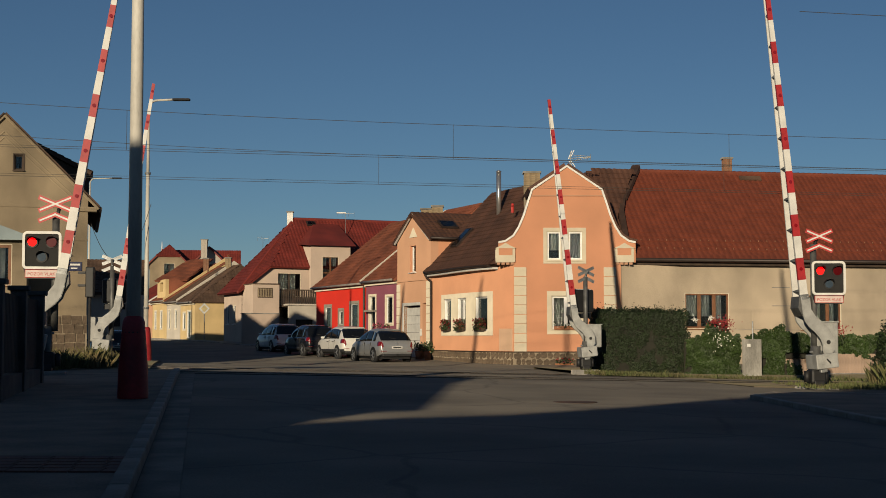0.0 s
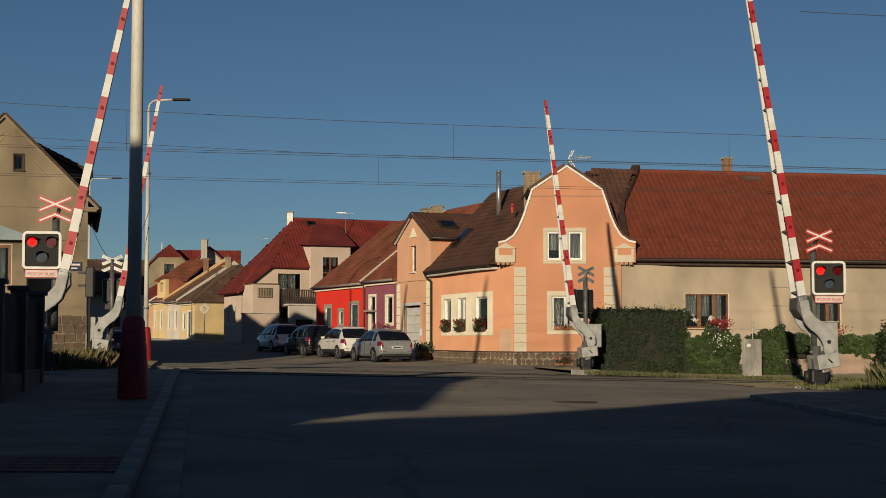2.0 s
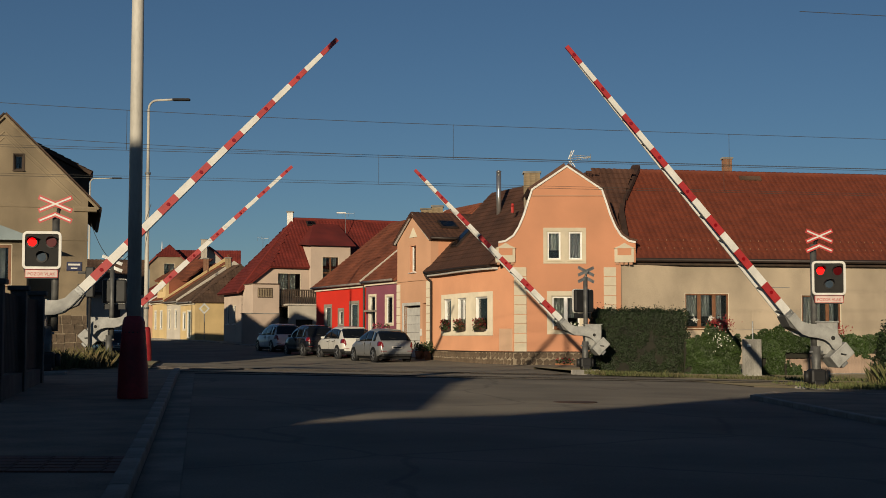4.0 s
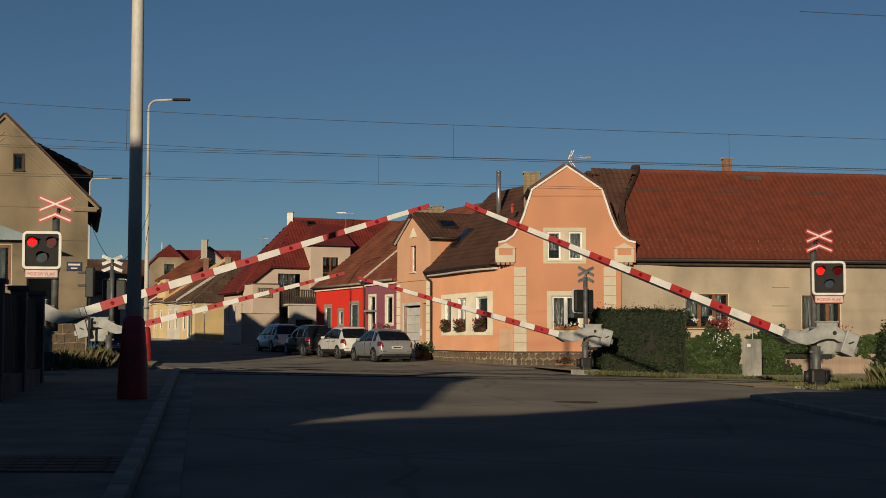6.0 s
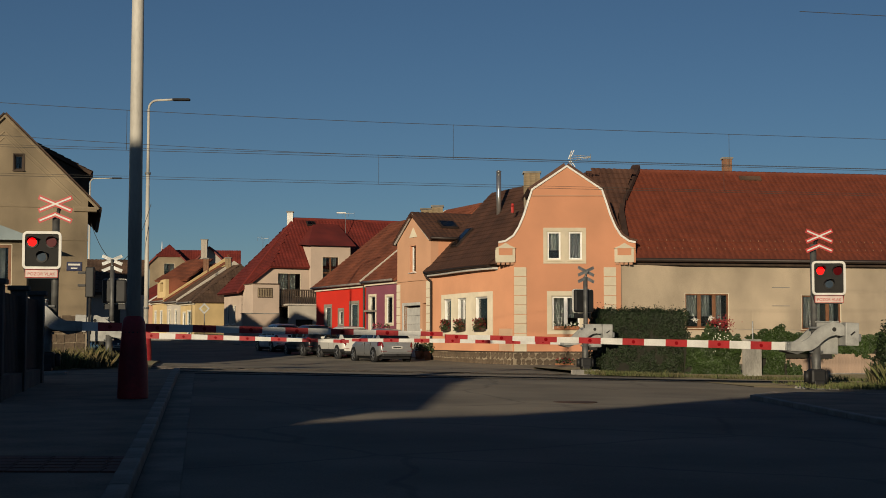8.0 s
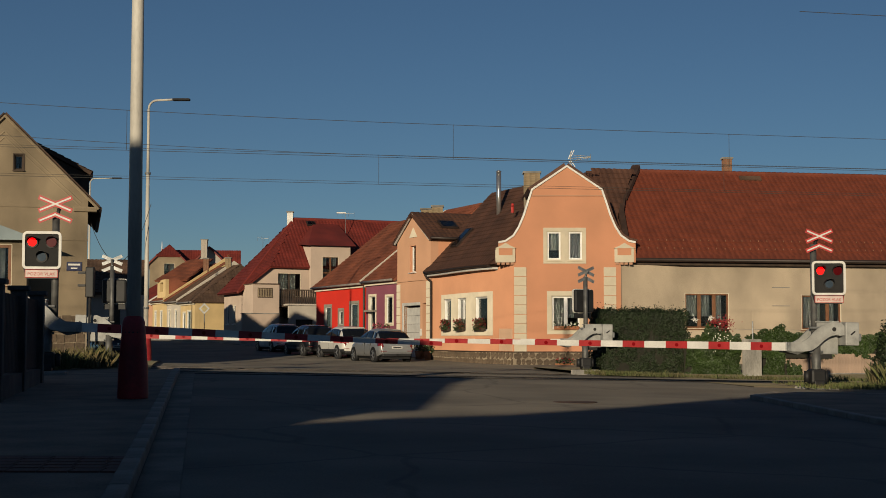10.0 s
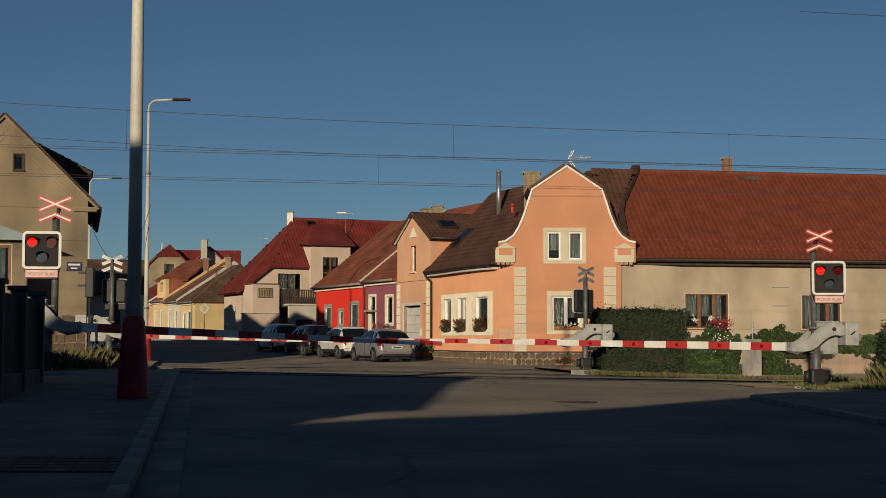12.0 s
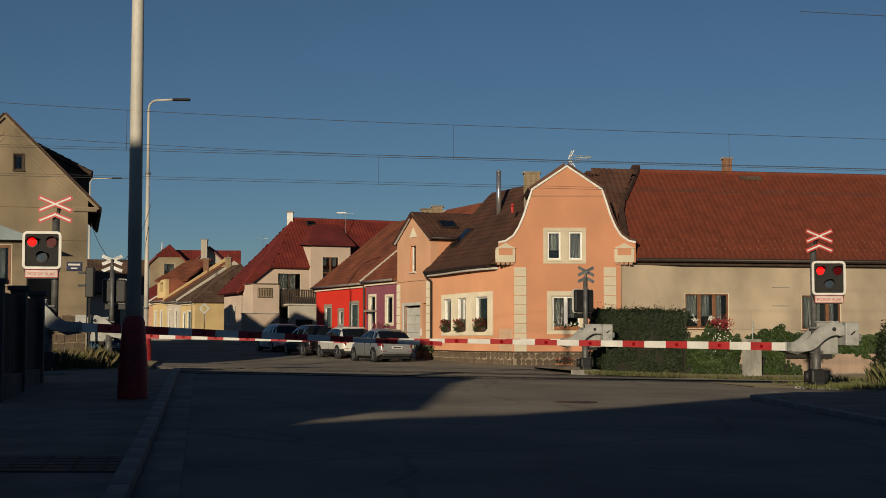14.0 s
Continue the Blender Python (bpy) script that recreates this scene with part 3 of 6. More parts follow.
    for name, bm, mat, red, mid in arm_bar(length, sgn):
        st = part(name, bm, mat, arm)
        if red:
            part("reflector", cyl(B(), (sgn * mid, -0.035, -0.35), (sgn * mid, -0.05, -0.35), 0.04, seg=14), REFLECTOR, st)
    rear_bar(arm, length, sgn)
    return bar, arm


def cross_bars(parent, z, y, w, front):
    """The warning cross with a second half cross below it."""
    for cz, arms in ((z, (1, -1, 2, -2)), (z - 0.22, (1, 2))):
        for a in arms:
            ang = 23 if abs(a) == 1 else -23
            side = 1 if abs(a) == 1 else -1
            ln = w / 2
            x0, x1 = (-ln, 0) if side > 0 else (0, ln)
            if a < 0:
                x0, x1 = -x1, -x0
            mm = pose(0, y, cz, 0, -ang, 0)
            if cz == z and a > 0:
                continue
            for yy, hw, mt, nm in ((0.0, 0.051, CROSS_RED if front else GALV, "cross_arm"), (-0.012, 0.017, WHITE if front else GALV, "cross_stripe")):
                bm = B()
                if cz == z:
                    xa, xb = -ln, ln
                else:
                    xa, xb = x0, x1
                k = 0.03 if nm == "cross_stripe" else 0
                ka, kb = (k, k) if cz == z else ((k, -0.02) if side > 0 else (-0.02, k))
                yo = yy + (0.008 if ang > 0 else 0)
                box(bm, xa + ka, xb - kb, yo - 0.01, yo + 0.004, -hw, hw, m=mm)
                part(nm, bm, mt, parent)


def lamp_unit(parent, x, z, on_shutter):
    """One lamp: hood, glowing bulb disc behind it, dark lens rim and, where it flashes, an added shutter blade that
    imitates the unlit lamp.
    """
    bm = B()
    cyl(bm, (x, -0.03, z), (x, 0.0, z), 0.125, seg=24)
    part("lens_seat", bm, BLACK, parent)
    hood = B()
    seg = 14
    prev = None
    for i in range(seg + 1):
        a = math.pi * (-0.08 + 1.16 * i / seg)
        row = [hood.verts.new((x + r * math.cos(a), yy, z + r * math.sin(a))) for r, yy in ((0.122, -0.03), (0.122, -0.03 - 0.17 * max(0.15, math.sin(a))), (0.115, -0.03 - 0.17 * max(0.15, math.sin(a))), (0.115, -0.03))]
        if prev:
            for k in range(3):
                hood.faces.new((prev[k], prev[k + 1], row[k + 1], row[k]))
        prev = row
    part("hood", hood, BLACK, parent)


def ring_plate(w, h, t, r, y0, y1):
    """A frame with rounded corners, lying in the xz plane."""
    bm = B()
    loops = []
    for k, rr in ((0.0, r), (t, max(0.02, r - t))):
        lp = []
        for cx, cz, a0 in ((1, 1, 0), (-1, 1, 90), (-1, -1, 180), (1, -1, 270)):
            for i in range(6):
                a = radians(a0 + 18 * i)
                lp.append((cx * (w / 2 - k - rr) + rr * math.cos(a), cz * (h / 2 - k - rr) + rr * math.sin(a)))
        loops.append(lp)
    vs = [[bm.verts.new((x, y, z)) for x, z in lp] for lp in loops for y in (y0, y1)]
    n = len(loops[0])
    for a, b in ((0, 1), (1, 3), (3, 2), (2, 0)):
        for i in range(n):
            bm.faces.new((vs[a][i], vs[a][(i + 1) % n], vs[b][(i + 1) % n], vs[b][i]))
    bmesh.ops.recalc_face_normals(bm, faces=bm.faces)
    return bm


def signal(m, z, w, front, label, hx=0.3, crossw=0.68, cx=0.1):
    """A crossing signal on its pole: backing board with white rim, three lamps, a notice below, the warning cross on top."""
    sg = empty("crossing_signal", m, label, "signal", "signals of the crossing")
    bm = B()
    cyl(bm, (0, 0.1, 0.9), (0, 0.1, z + w / 2 + 0.4), 0.075)
    part("pole", bm, POST_GREY, sg)
    f = 1 if front else -1
    board = new("signal_head")
    board.parent = sg
    board.matrix_local = pose(hx, -0.05 if front else 0.36, z, 0, 0, 0 if front else 180)
    h = w
    bm = B()
    box(bm, -w / 2 + 0.02, w / 2 - 0.02, 0.0, 0.14, -h / 2 + 0.02, h / 2 - 0.02, 0.06)
    part("backing_board", bm, BLACK, board)
    t = 0.055
    bm = ring_plate(w, h, t, 0.1, -0.03, 0.01)
    part("white_rim", bm, WHITE, board)
    bm = B()
    box(bm, -w / 2 + t, w / 2 - t, -0.006, 0.01, -h / 2 + t, h / 2 - t)
    part("lamp_plate", bm, DARK_GREY, board)
    bulbs = []
    for x, zz, red in ((-0.2, 0.17, True), (0.2, 0.17, True), (0.0, -0.14, False)):
        lamp_unit(board, x, zz, red)
        bm = B()
        cyl(bm, (x, -0.04, zz), (x, -0.031, zz), 0.09, seg=24)
        part("lamp_disc" if red else "white_lamp_disc", bm, LAMP_ON if (red and front) else LENS_CLEAR, board)
        # added flap: closed over the steady glow, it imitates the unlit lens
        if red and front:
            bm = B()
            cyl(bm, (0, -0.003, -0.1), (0, 0.003, -0.1), 0.104, seg=24)
            blade = part("lamp_shutter", bm, LAMP_OFF, board, "added dark red shutter, covers the glowing disc to imitate the unlit lamp")
            bulbs.append((blade, x, zz + 0.1))
    bm = B()
    box(bm, -w / 2 + 0.06, w / 2 - 0.06, -0.02, 0.0, -h / 2 - 0.18, -h / 2 - 0.01, 0.006)
    if front:
        part("notice_bracket", prism(B(), [(-w / 2 + 0.02, -h / 2 + 0.03), (-w / 2 + 0.09, -h / 2 - 0.2), (w / 2 - 0.09, -h / 2 - 0.2), (w / 2 - 0.02, -h / 2 + 0.03)], 0.005, 0.08), BLACK, board)
    nb = part("notice_board", bm, CROSS_RED if front else BLACK, board, "small red-lettered warning notice" if front else "")
    bm = B()
    box(bm, -w / 2 + 0.075, w / 2 - 0.075, -0.024, -0.0205, -h / 2 - 0.168, -h / 2 - 0.022)
    part("notice_face", bm, NOTICE if front else BLACK, nb)
    if front:
        cu = bpy.data.curves.new("notice_text", "FONT")
        cu.body = "POZOR VLAK"
        cu.size = 0.094
        cu.align_x = "CENTER"
        cu.extrude = 0.002
        tx = new("notice_text_source", cu)
        bpy.context.view_layer.update()
        me = bpy.data.meshes.new_from_object(tx.evaluated_get(bpy.context.evaluated_depsgraph_get()))
        bpy.data.objects.remove(tx)
        me.materials.clear()
        me.materials.append(CROSS_RED)
        t = new("lettering", me)
        t.parent = nb
        t.matrix_local = pose(0, -0.027, -h / 2 - 0.133, 90, 0, 0)
    topz = z + h / 2 + 0.58
    bm = B()
    tube(bm, [Vector((0, 0.1, z + h / 2 + 0.2)), Vector((0.05 if front else 0, 0.08, z + h / 2 + 0.45)), Vector((0.1 if front else 0, 0.03 * f, topz))], 0.04)
    part("cross_bracket", bm, BLACK if front else GALV, sg)
    cr = new("warning_cross")
    cr.parent = sg
    cr.matrix_local = pose(cx if front else 0.0, -0.06 * f, topz, 0, 0, 0 if front else 180)
    cross_bars(cr, 0, 0, crossw, front)
    return sg, bulbs


POST_GREY = material("dark_galvanised", (0.16, 0.16, 0.155), 0.55, 0.4, var=0.2, scale=5, fine=50, bump=0.05)
NOTICE = material("faded_notice", (0.68, 0.55, 0.50), 0.6, var=0.1, bump=0.02)
LENS_CLEAR = material("clear_lens", (0.055, 0.08, 0.11), 0.15, var=0.1, scale=8, bump=0.05, coat=0.3)
turn = math.degrees(math.atan2(AX.y, AX.x))
NEAR_RIGHT, ARM_NR = barrier(pose(8.69, 33.0, ground_z(8.69, 33), 0, 0, turn), -1, 8.9, 1, "grey crossing barrier with long red and white arm")
NEAR_LEFT, ARM_NL = barrier(pose(-8.35, 29.8, 0.44, 0, 0, turn), 1, 8.62, 1, "grey crossing barrier with long red and white arm")
FAR_RIGHT, ARM_FR = barrier(pose(4.72, 47.0, 0.08, 0, 0, turn), -1, 7.8, 1, "far grey crossing barrier with shorter striped arm")
FAR_LEFT, ARM_FL = barrier(pose(-10.55, 44.7, 0.28, 0, 0, turn), 1, 7.78, 1, "far grey crossing barrier with shorter striped arm")
SIG_NR, HEAD_NR = signal(pose(8.69, 33.0, ground_z(8.69, 33), 0, 0, 2), 2.58, 0.8, True, "crossing signal with flashing red lamps and white rim", 0.31)
SIG_NL, HEAD_NL = signal(pose(-8.20, 29.8, 0.44, 0, 0, 8), 2.60, 0.8, True, "crossing signal with flashing red lamps and white rim", -0.26, crossw=0.75, cx=0.0)
SIG_FR, HEAD_FR = signal(pose(4.80, 47.05, 0.08, 0, 0, 28), 2.35, 0.8, False, "rear of a black crossing signal on grey pole", 0.05)
SIG_FL, HEAD_FL = signal(pose(-10.5, 44.75, 0.28, 0, 0, 5), 2.4, 0.8, False, "rear of a black crossing signal on grey pole", 0.05)


# footpath along the street behind the crossing
RP = [(3.25 + ROW.x * s - ROW.y * 1.6, 62.0 + ROW.y * s + ROW.x * 1.6) for s in (14.5, 30, 60, 110)]
strip("pavement", RP, 1.7, CONCRETE, 0.07, -1, label="narrow pale footpath along the house fronts", category="pavement")


def motions():
    """The four arms sink; angles in degrees above the level."""
    times = [0.0, 1.6, 1.8, 1.9, 2.0, 2.1, 2.2, 2.3, 2.4, 2.5, 3.0, 5.5, 6.0, 6.5, 7.0, 7.5, 8.0, 8.6, 14.0]
    for arm, sgn, hx, hz, angles in (
            (ARM_NR, -1, 0.10, 1.32, [83.6, 83.6, 82.8, 81.8, 80.4, 78.8, 77.0, 75.1, 73.2, 71.2, 63.1, 28.0, 20.9, 15.0, 9.4, 4.9, 1.6, 1.0, 1.0]),
            (ARM_NL, 1, -0.17, 1.37, [80.4, 80.4, 80.2, 79.3, 78.2, 76.8, 75.2, 73.3, 71.2, 69.1, 60.6, 24.6, 17.8, 11.7, 5.9, 2.2, -1.2, -2.6, -2.6]),
            (ARM_FR, -1, 0.02, 1.33, [83.3, 83.3, 83.3, 83.1, 82.4, 81.4, 80.0, 78.1, 76.1, 73.9, 63.4, 22.0, 15.3, 8.4, 3.6, 1.0, 0.5, 0.5, 0.5]),
            (ARM_FL, 1, -0.18, 1.38, [81.7, 81.7, 81.5, 80.9, 79.8, 78.5, 76.8, 74.7, 72.3, 69.8, 60.2, 20.8, 14.7, 8.3, 2.6, 0.2, -1.7, -1.7, -1.7])):
        walk(arm, [(t, pose(hx, -0.14, hz, 0, -sgn * a, 0)) for t, a in zip(times, angles)])
    # the two lamps of each signal flash in turn, one second for a full beat: added shutters cover the steady glow
    for lamps in (HEAD_NR, HEAD_NL):
        for k, (blade, x, z) in enumerate(lamps):
            rows = [(0.0, k == 0)]
            for beat in range(14):
                rows += [(beat + 0.27, k == 0), (beat + 0.33, k == 1), (beat + 0.77, k == 1), (beat + 0.83, k == 0)]
            rows.append((14.0, k == 0))
            walk(blade, [(t, pose(x, -0.055, z, -87 if lit else 0, 0, 0)) for t, lit in rows])


# ---- houses ----
def house(name, corner, turn_deg, label):
    """The frame of a house: x along its front, y into it, z up from level zero."""
    return empty(name, pose(corner[0], corner[1], 0, 0, 0, turn_deg), label, "house")


def wall_part(parent, name, m, profile, openings, mat, thick=0.42, z0=-0.6, label=""):
    ob = part(name, wall_mesh(profile, openings, thick, z0), mat, parent, label)
    ob.matrix_local = m
    return ob


def flat(parent, name, mat, *q, bevel=0.0, label="", m=None):
    ob = part(name, box(B(), *q, bevel=bevel), mat, parent, label)
    if m is not None:
        ob.matrix_local = m
    return ob


ROWDEG = math.degrees(math.atan2(-ROW.y, -ROW.x))   # fronts along the street: x runs towards the crossing, y into the house


def row_point(s, n=0.0):
    return (3.25 + ROW.x * s + ROW.y * n, 62.0 + ROW.y * s - ROW.x * n)


def quoins(parent, x0, x1, z0, z1, m=None, step=0.42):
    n = round((z1 - z0) / step)
    h = (z1 - z0) / n
    me = None
    for i in range(n):
        if me is None:
            ob = part("quoin", box(B(), x0, x1, -0.045, 0.05, 0.012, h - 0.012, bevel=0.012), CREAM, parent)
            me = ob.data
        else:
            ob = new("quoin", me)
            ob.parent = parent
        ob.matrix_local = (m or Matrix()) @ pose(0, 0, z0 + i * h)


def rubble(parent, x0, x1, z0, z1, m=None, seed=1, size=0.3, mat=None, squared=False):
    """A plinth of mortar with uneven stones set into its face, each a piece of its own."""
    rnd = random.Random(seed)
    base = part("plinth", box(B(), x0, x1, -0.05, 0.38, z0 - 0.5, z1), MORTAR, parent)
    base.matrix_local = m or Matrix()
    rows = max(1, round((z1 - z0) / size))
    h = (z1 - z0) / rows
    shapes = []
    for k in range(5):
        bm = B()
        pts = []
        cnt = 4 if squared else rnd.choice((5, 6, 7))
        for i in range(cnt):
            if squared:
                a = 6.283 * i / cnt + 0.785 + rnd.uniform(-0.07, 0.07)
                r = rnd.uniform(0.62, 0.70)
            else:
                a = 6.283 * (i + rnd.uniform(-0.25, 0.25)) / cnt
                r = rnd.uniform(0.47, 0.60)
            pts.append((r * math.cos(a), r * math.sin(a)))
        prism(bm, pts, -0.035, 0.02)
        me = bpy.data.meshes.new("stone")
        bm.to_mesh(me)
        bm.free()
        me.materials.append(mat or STONE)
        shapes.append(me)
    n = 0
    for r in range(rows):
        x = x0 + (0.1 if r % 2 else 0.0)
        while x < x1 - 0.1 and n < 150:
            w = rnd.uniform(0.7, 1.4) * size
            w = min(w, x1 - x)
            ob = new("stone", shapes[rnd.randrange(5)])
            ob.parent = base
            ob.matrix_local = pose(x + w / 2, -0.05, z0 + (r + 0.5) * h + rnd.uniform(-0.02, 0.02), 0, rnd.uniform(-3, 3) if squared else rnd.uniform(0, 90) * 0.3, 0) @ Matrix.Diagonal((w * 0.98, 1, h * 0.98, 1))
            x += w
            n += 1
    return base


def flowers(name, m, w, petals, label, n=150, h=0.35):
    """A trough with a bushy plant in bloom."""
    th = empty(name, m, label, "flower box")
    part("trough", box(B(), -w / 2, w / 2, -0.1, 0.1, -0.02, 0.13, bevel=0.015), DARK_WOOD if n > 200 else TERRACOTTA, th)
    rnd = random.Random(int(w * 1000) + len(label))
    for nm, cnt, mat, sz in (("foliage", n, VINE, 0.05), ("blossom", n // 2, petals, 0.045)):
        pts = []
        for i in range(cnt):
            x, y, z = rnd.uniform(-w / 2, w / 2), rnd.uniform(-0.2, 0.12), 0.12 + h * rnd.random() ** (1.4 if nm == "foliage" else 0.7) - 0.1 * rnd.random()
            pts.append(((x, y, z), (rnd.gauss(0, 0.5), -1, 0.5)))
        me = leaf_cloud(pts, sz, 0.6)
        me.materials.append(mat)
        o = new(nm, me)
        o.parent = th
        tagged(o, kind="stuff")
    return th


# the peach house: curved gable to the crossing, long wall to the street
peach = house("peach_house", (3.0, 62.0), 0, "peach rendered corner house with curved gable and brown roof")
half = [(0.10, 5.68), (0.35, 6.08), (0.56, 6.58), (0.74, 7.15), (0.93, 7.72), (2.46, 8.75)]
gable = half + [(4.92 - x, z) for x, z in half[::-1][1:]]
gw_open = [(1.56, 2.2, 4.6, 5.88), (2.5, 3.14, 4.6, 5.88), (1.76, 3.02, 1.55, 3.04)]
flat(peach, "valley_wall", DARK_TILE, 4.66, 5.2, 2.75, 2.95, 4.6, 7.1)
gw = wall_part(peach, "gable_wall", Matrix(), gable, gw_open, PEACH)
flare = [(-0.55, 5.38), (-0.25, 5.44), (0.10, 5.68)]
wall_part(peach, "gable_flare", Matrix(), flare, [], PEACH, 0.42, 4.5)
wall_part(peach, "gable_flare", Matrix(), [(4.92 - x, z) for x, z in flare[::-1]], [], PEACH, 0.42, 4.5)
bm = B()
edge = flare[:-1] + gable + [(4.92 - x, z) for x, z in flare[::-1][1:]]
prev = None
for i, (x, z) in enumerate(edge):
    (xa, za), (xb, zb) = edge[max(0, i - 1)], edge[min(len(edge) - 1, i + 1)]
    d = Vector((xb - xa, 0, zb - za)).normalized()
    up = Vector((-d.z, 0, d.x))
    if i == len(edge) // 2:
        up = Vector((0, 0, 1.15))
    c = Vector((x, 0, z))
    row = [bm.verts.new(c + up * k + Vector((0, y, 0))) for k, y in ((-0.035, -0.07), (0.05, -0.07), (0.05, 0.5), (-0.035, 0.5))]
    if prev:
        for k in range(4):
            bm.faces.new((prev[k], prev[(k + 1) % 4], row[(k + 1) % 4], row[k]))
    prev = row
bmesh.ops.recalc_face_normals(bm, faces=bm.faces)
part("gable_coping", bm, WHITE, gw, "thin white coping along the curved gable")
me = None
half_edge = [Vector((x, 0, z)) for x, z in edge[len(edge) // 2:]]
for a, b in zip(half_edge, half_edge[1:]):
    d = (b - a).normalized()
    n = max(1, round((b - a).length / 0.2))
    q = Matrix((d, Vector((0, 1, 0)), Vector((-d.z, 0, d.x)))).transposed().to_4x4()
    for k in range(n):
        if me is None:
            ob = part("verge_tile", box(B(), -0.005, 0.215, -0.03, 0.5, 0.0, 0.1, bevel=0.015), BROWN_ROOF, peach)
            me = ob.data
        else:
            ob = new("verge_tile", me)
            ob.parent = peach
        q.translation = a + (b - a) * k / n + q.to_3x3() @ Vector((0, 0, 0.055))
        ob.matrix_local = q
for k in range(2):
    a, b, c, d = gw_open[k]
    window(gw, a, c, b - a, d - c, leaves=1, surround=CREAM, sw=0.15, fw=0.1, depth=0.13)
window(gw, 1.76, 1.55, 1.26, 1.49, leaves=2, surround=CREAM, sw=0.2, fw=0.1, depth=0.15)
flat(gw, "moulding", PEACH_DUSTY, 0.85, 4.05, -0.03, 0.02, 7.42, 7.48)
quoins(gw, 0.12, 0.66, 0.56, 4.3)
quoins(gw, 4.06, 4.6, 0.56, 4.3)
for sx in (-1, 1):
    c = 2.46 + (2.5 if sx > 0 else -2.71)
    sh = new("gable_shoulder")
    sh.parent = peach
    sh.matrix_local = pose(c, 0, 0)
    back = 0.9 if sx < 0 else 0.5
    flat(sh, "shoulder_block", CREAM, -0.42, 0.42, -0.1, back, 4.5, 5.12, bevel=0.02)
    flat(sh, "shoulder_panel", PEACH, -0.3, 0.3, -0.12, -0.09, 4.82, 5.16)
    bm = B()
    prism(bm, [(-0.46, 5.12), (0.46, 5.12), (0.2, 5.24), (0.0, 5.36), (-0.2, 5.24)], -0.14, 0.52)
    part("shoulder_cap", bm, CREAM, sh)
    for i in range(4):
        flat(sh, "dentil", PEACH_DUSTY, -0.38 + i * 0.2, -0.24 + i * 0.2, -0.095, 0.04, 4.4, 4.495)
rubble(peach, 0.1, 4.62, -0.3, 0.56, pose(0, 0, 0), 3, 0.25)
flat(peach, "plinth_ledge", DARK_WOOD, 0.08, 4.64, -0.1, 0.0, 0.555, 0.60)

SL = 9.2


def bow(x):
    return 3.0 * x * x * (SL - x) / SL ** 3 if 0 < x < SL else 0.0


def bend(root, m, top=1e9):
    """Bows everything under root, which lies in the frame m of a straight wall, outwards; the bow fades above the eave."""
    bpy.context.view_layer.update()
    inv = m.inverted()

    def fade(z):
        return max(0.0, 1 - max(0.0, z - 4.5) / top)

    def go(ob, up):
        w = up @ ob.matrix_local
        loc = inv @ w
        if ob.data and ob.data.users == 1 and len(ob.data.vertices) > 3:
            bm = bmesh.new()
            bm.from_mesh(ob.data)
            il = loc.inverted()
            xs = [(loc @ v.co).x for v in bm.verts]
            if max(xs) - min(xs) > 1.2 and len(bm.verts) < 3000:
                for k in range(1, 16):
                    bmesh.ops.bisect_plane(bm, geom=bm.verts[:] + bm.edges[:] + bm.faces[:], plane_co=il @ Vector((SL * k / 16, 0, 0)), plane_no=il.to_3x3() @ Vector((1, 0, 0)))
            for v in bm.verts:
                q = loc @ v.co
                q.y -= bow(q.x) * fade(q.z)
                v.co = il @ q
            bm.to_mesh(ob.data)
            bm.free()
        elif ob.data:
            q = loc.translation.copy()
            dq = w.inverted() @ (m @ Vector((q.x, q.y - bow(q.x) * fade(q.z), q.z)))
            ob.matrix_local = ob.matrix_local @ Matrix.Translation(dq)
            return
        for c in ob.children:
            go(c, w)

    go(root, Matrix())
    bpy.context.view_layer.update()


sm = pose(0.12, 0.02, 0, 0, 0, ROWDEG) @ pose(-SL, 0, 0)
so = [(1.8, 2.9, 1.5, 3.06), (3.85, 5.05, 1.5, 3.06), (6.15, 7.35, 1.5, 3.06)]
sw = wall_part(peach, "street_wall", sm, [(0, 4.5), (SL, 4.5)], so, PEACH)
for a, b, c, d in so:
    window(sw, a, c, b - a, d - c, leaves=2 if 3 < a < 4.5 else 1, depth=0.13, sill=False, fw=0.085, curtain=False, reveal=PVC)
for q in ((1.4, 7.75, 3.06, 3.28), (1.4, 7.75, 1.3, 1.5), (1.4, 1.8, 1.5, 3.06), (2.9, 3.85, 1.5, 3.06), (5.05, 6.15, 1.5, 3.06), (7.35, 7.75, 1.5, 3.06)):
    flat(sw, "window_surround", CREAM, q[0], q[1], -0.035, 0.03, q[2], q[3])
flat(sw, "meter_cupboard", PEACH_PALE, 8.25, 9.1, -0.03, 0.1, 0.62, 1.6, bevel=0.01, label="pale meter cupboard door in the wall")
bend(sw, sm)
bend(rubble(peach, 0.0, SL, -0.3, 0.56, sm, 5, 0.27), sm)
bend(flat(peach, "plinth_ledge", DARK_WOOD, 0, SL, -0.1, 0.0, 0.555, 0.60, m=sm), sm)
for i, (a, b, c, d) in enumerate(so):
    flowers("geranium_box", peach.matrix_world @ sm @ pose((a + b) / 2, -0.1 - bow((a + b) / 2), 1.52), 0.72 * (b - a), PETAL, "red geraniums in a box on the window sill", 300, 0.46)
flowers("plant_box", peach.matrix_world @ pose(2.4, -0.12, 1.57), 1.1, WHITE_PETAL, "green plants in a box on the window sill", 60, 0.25)
flowers("plant_box", peach.matrix_world @ pose(2.3, -0.2, -0.05), 0.8, PETAL, "green plants in a terracotta trough by the plinth", 70, 0.3)

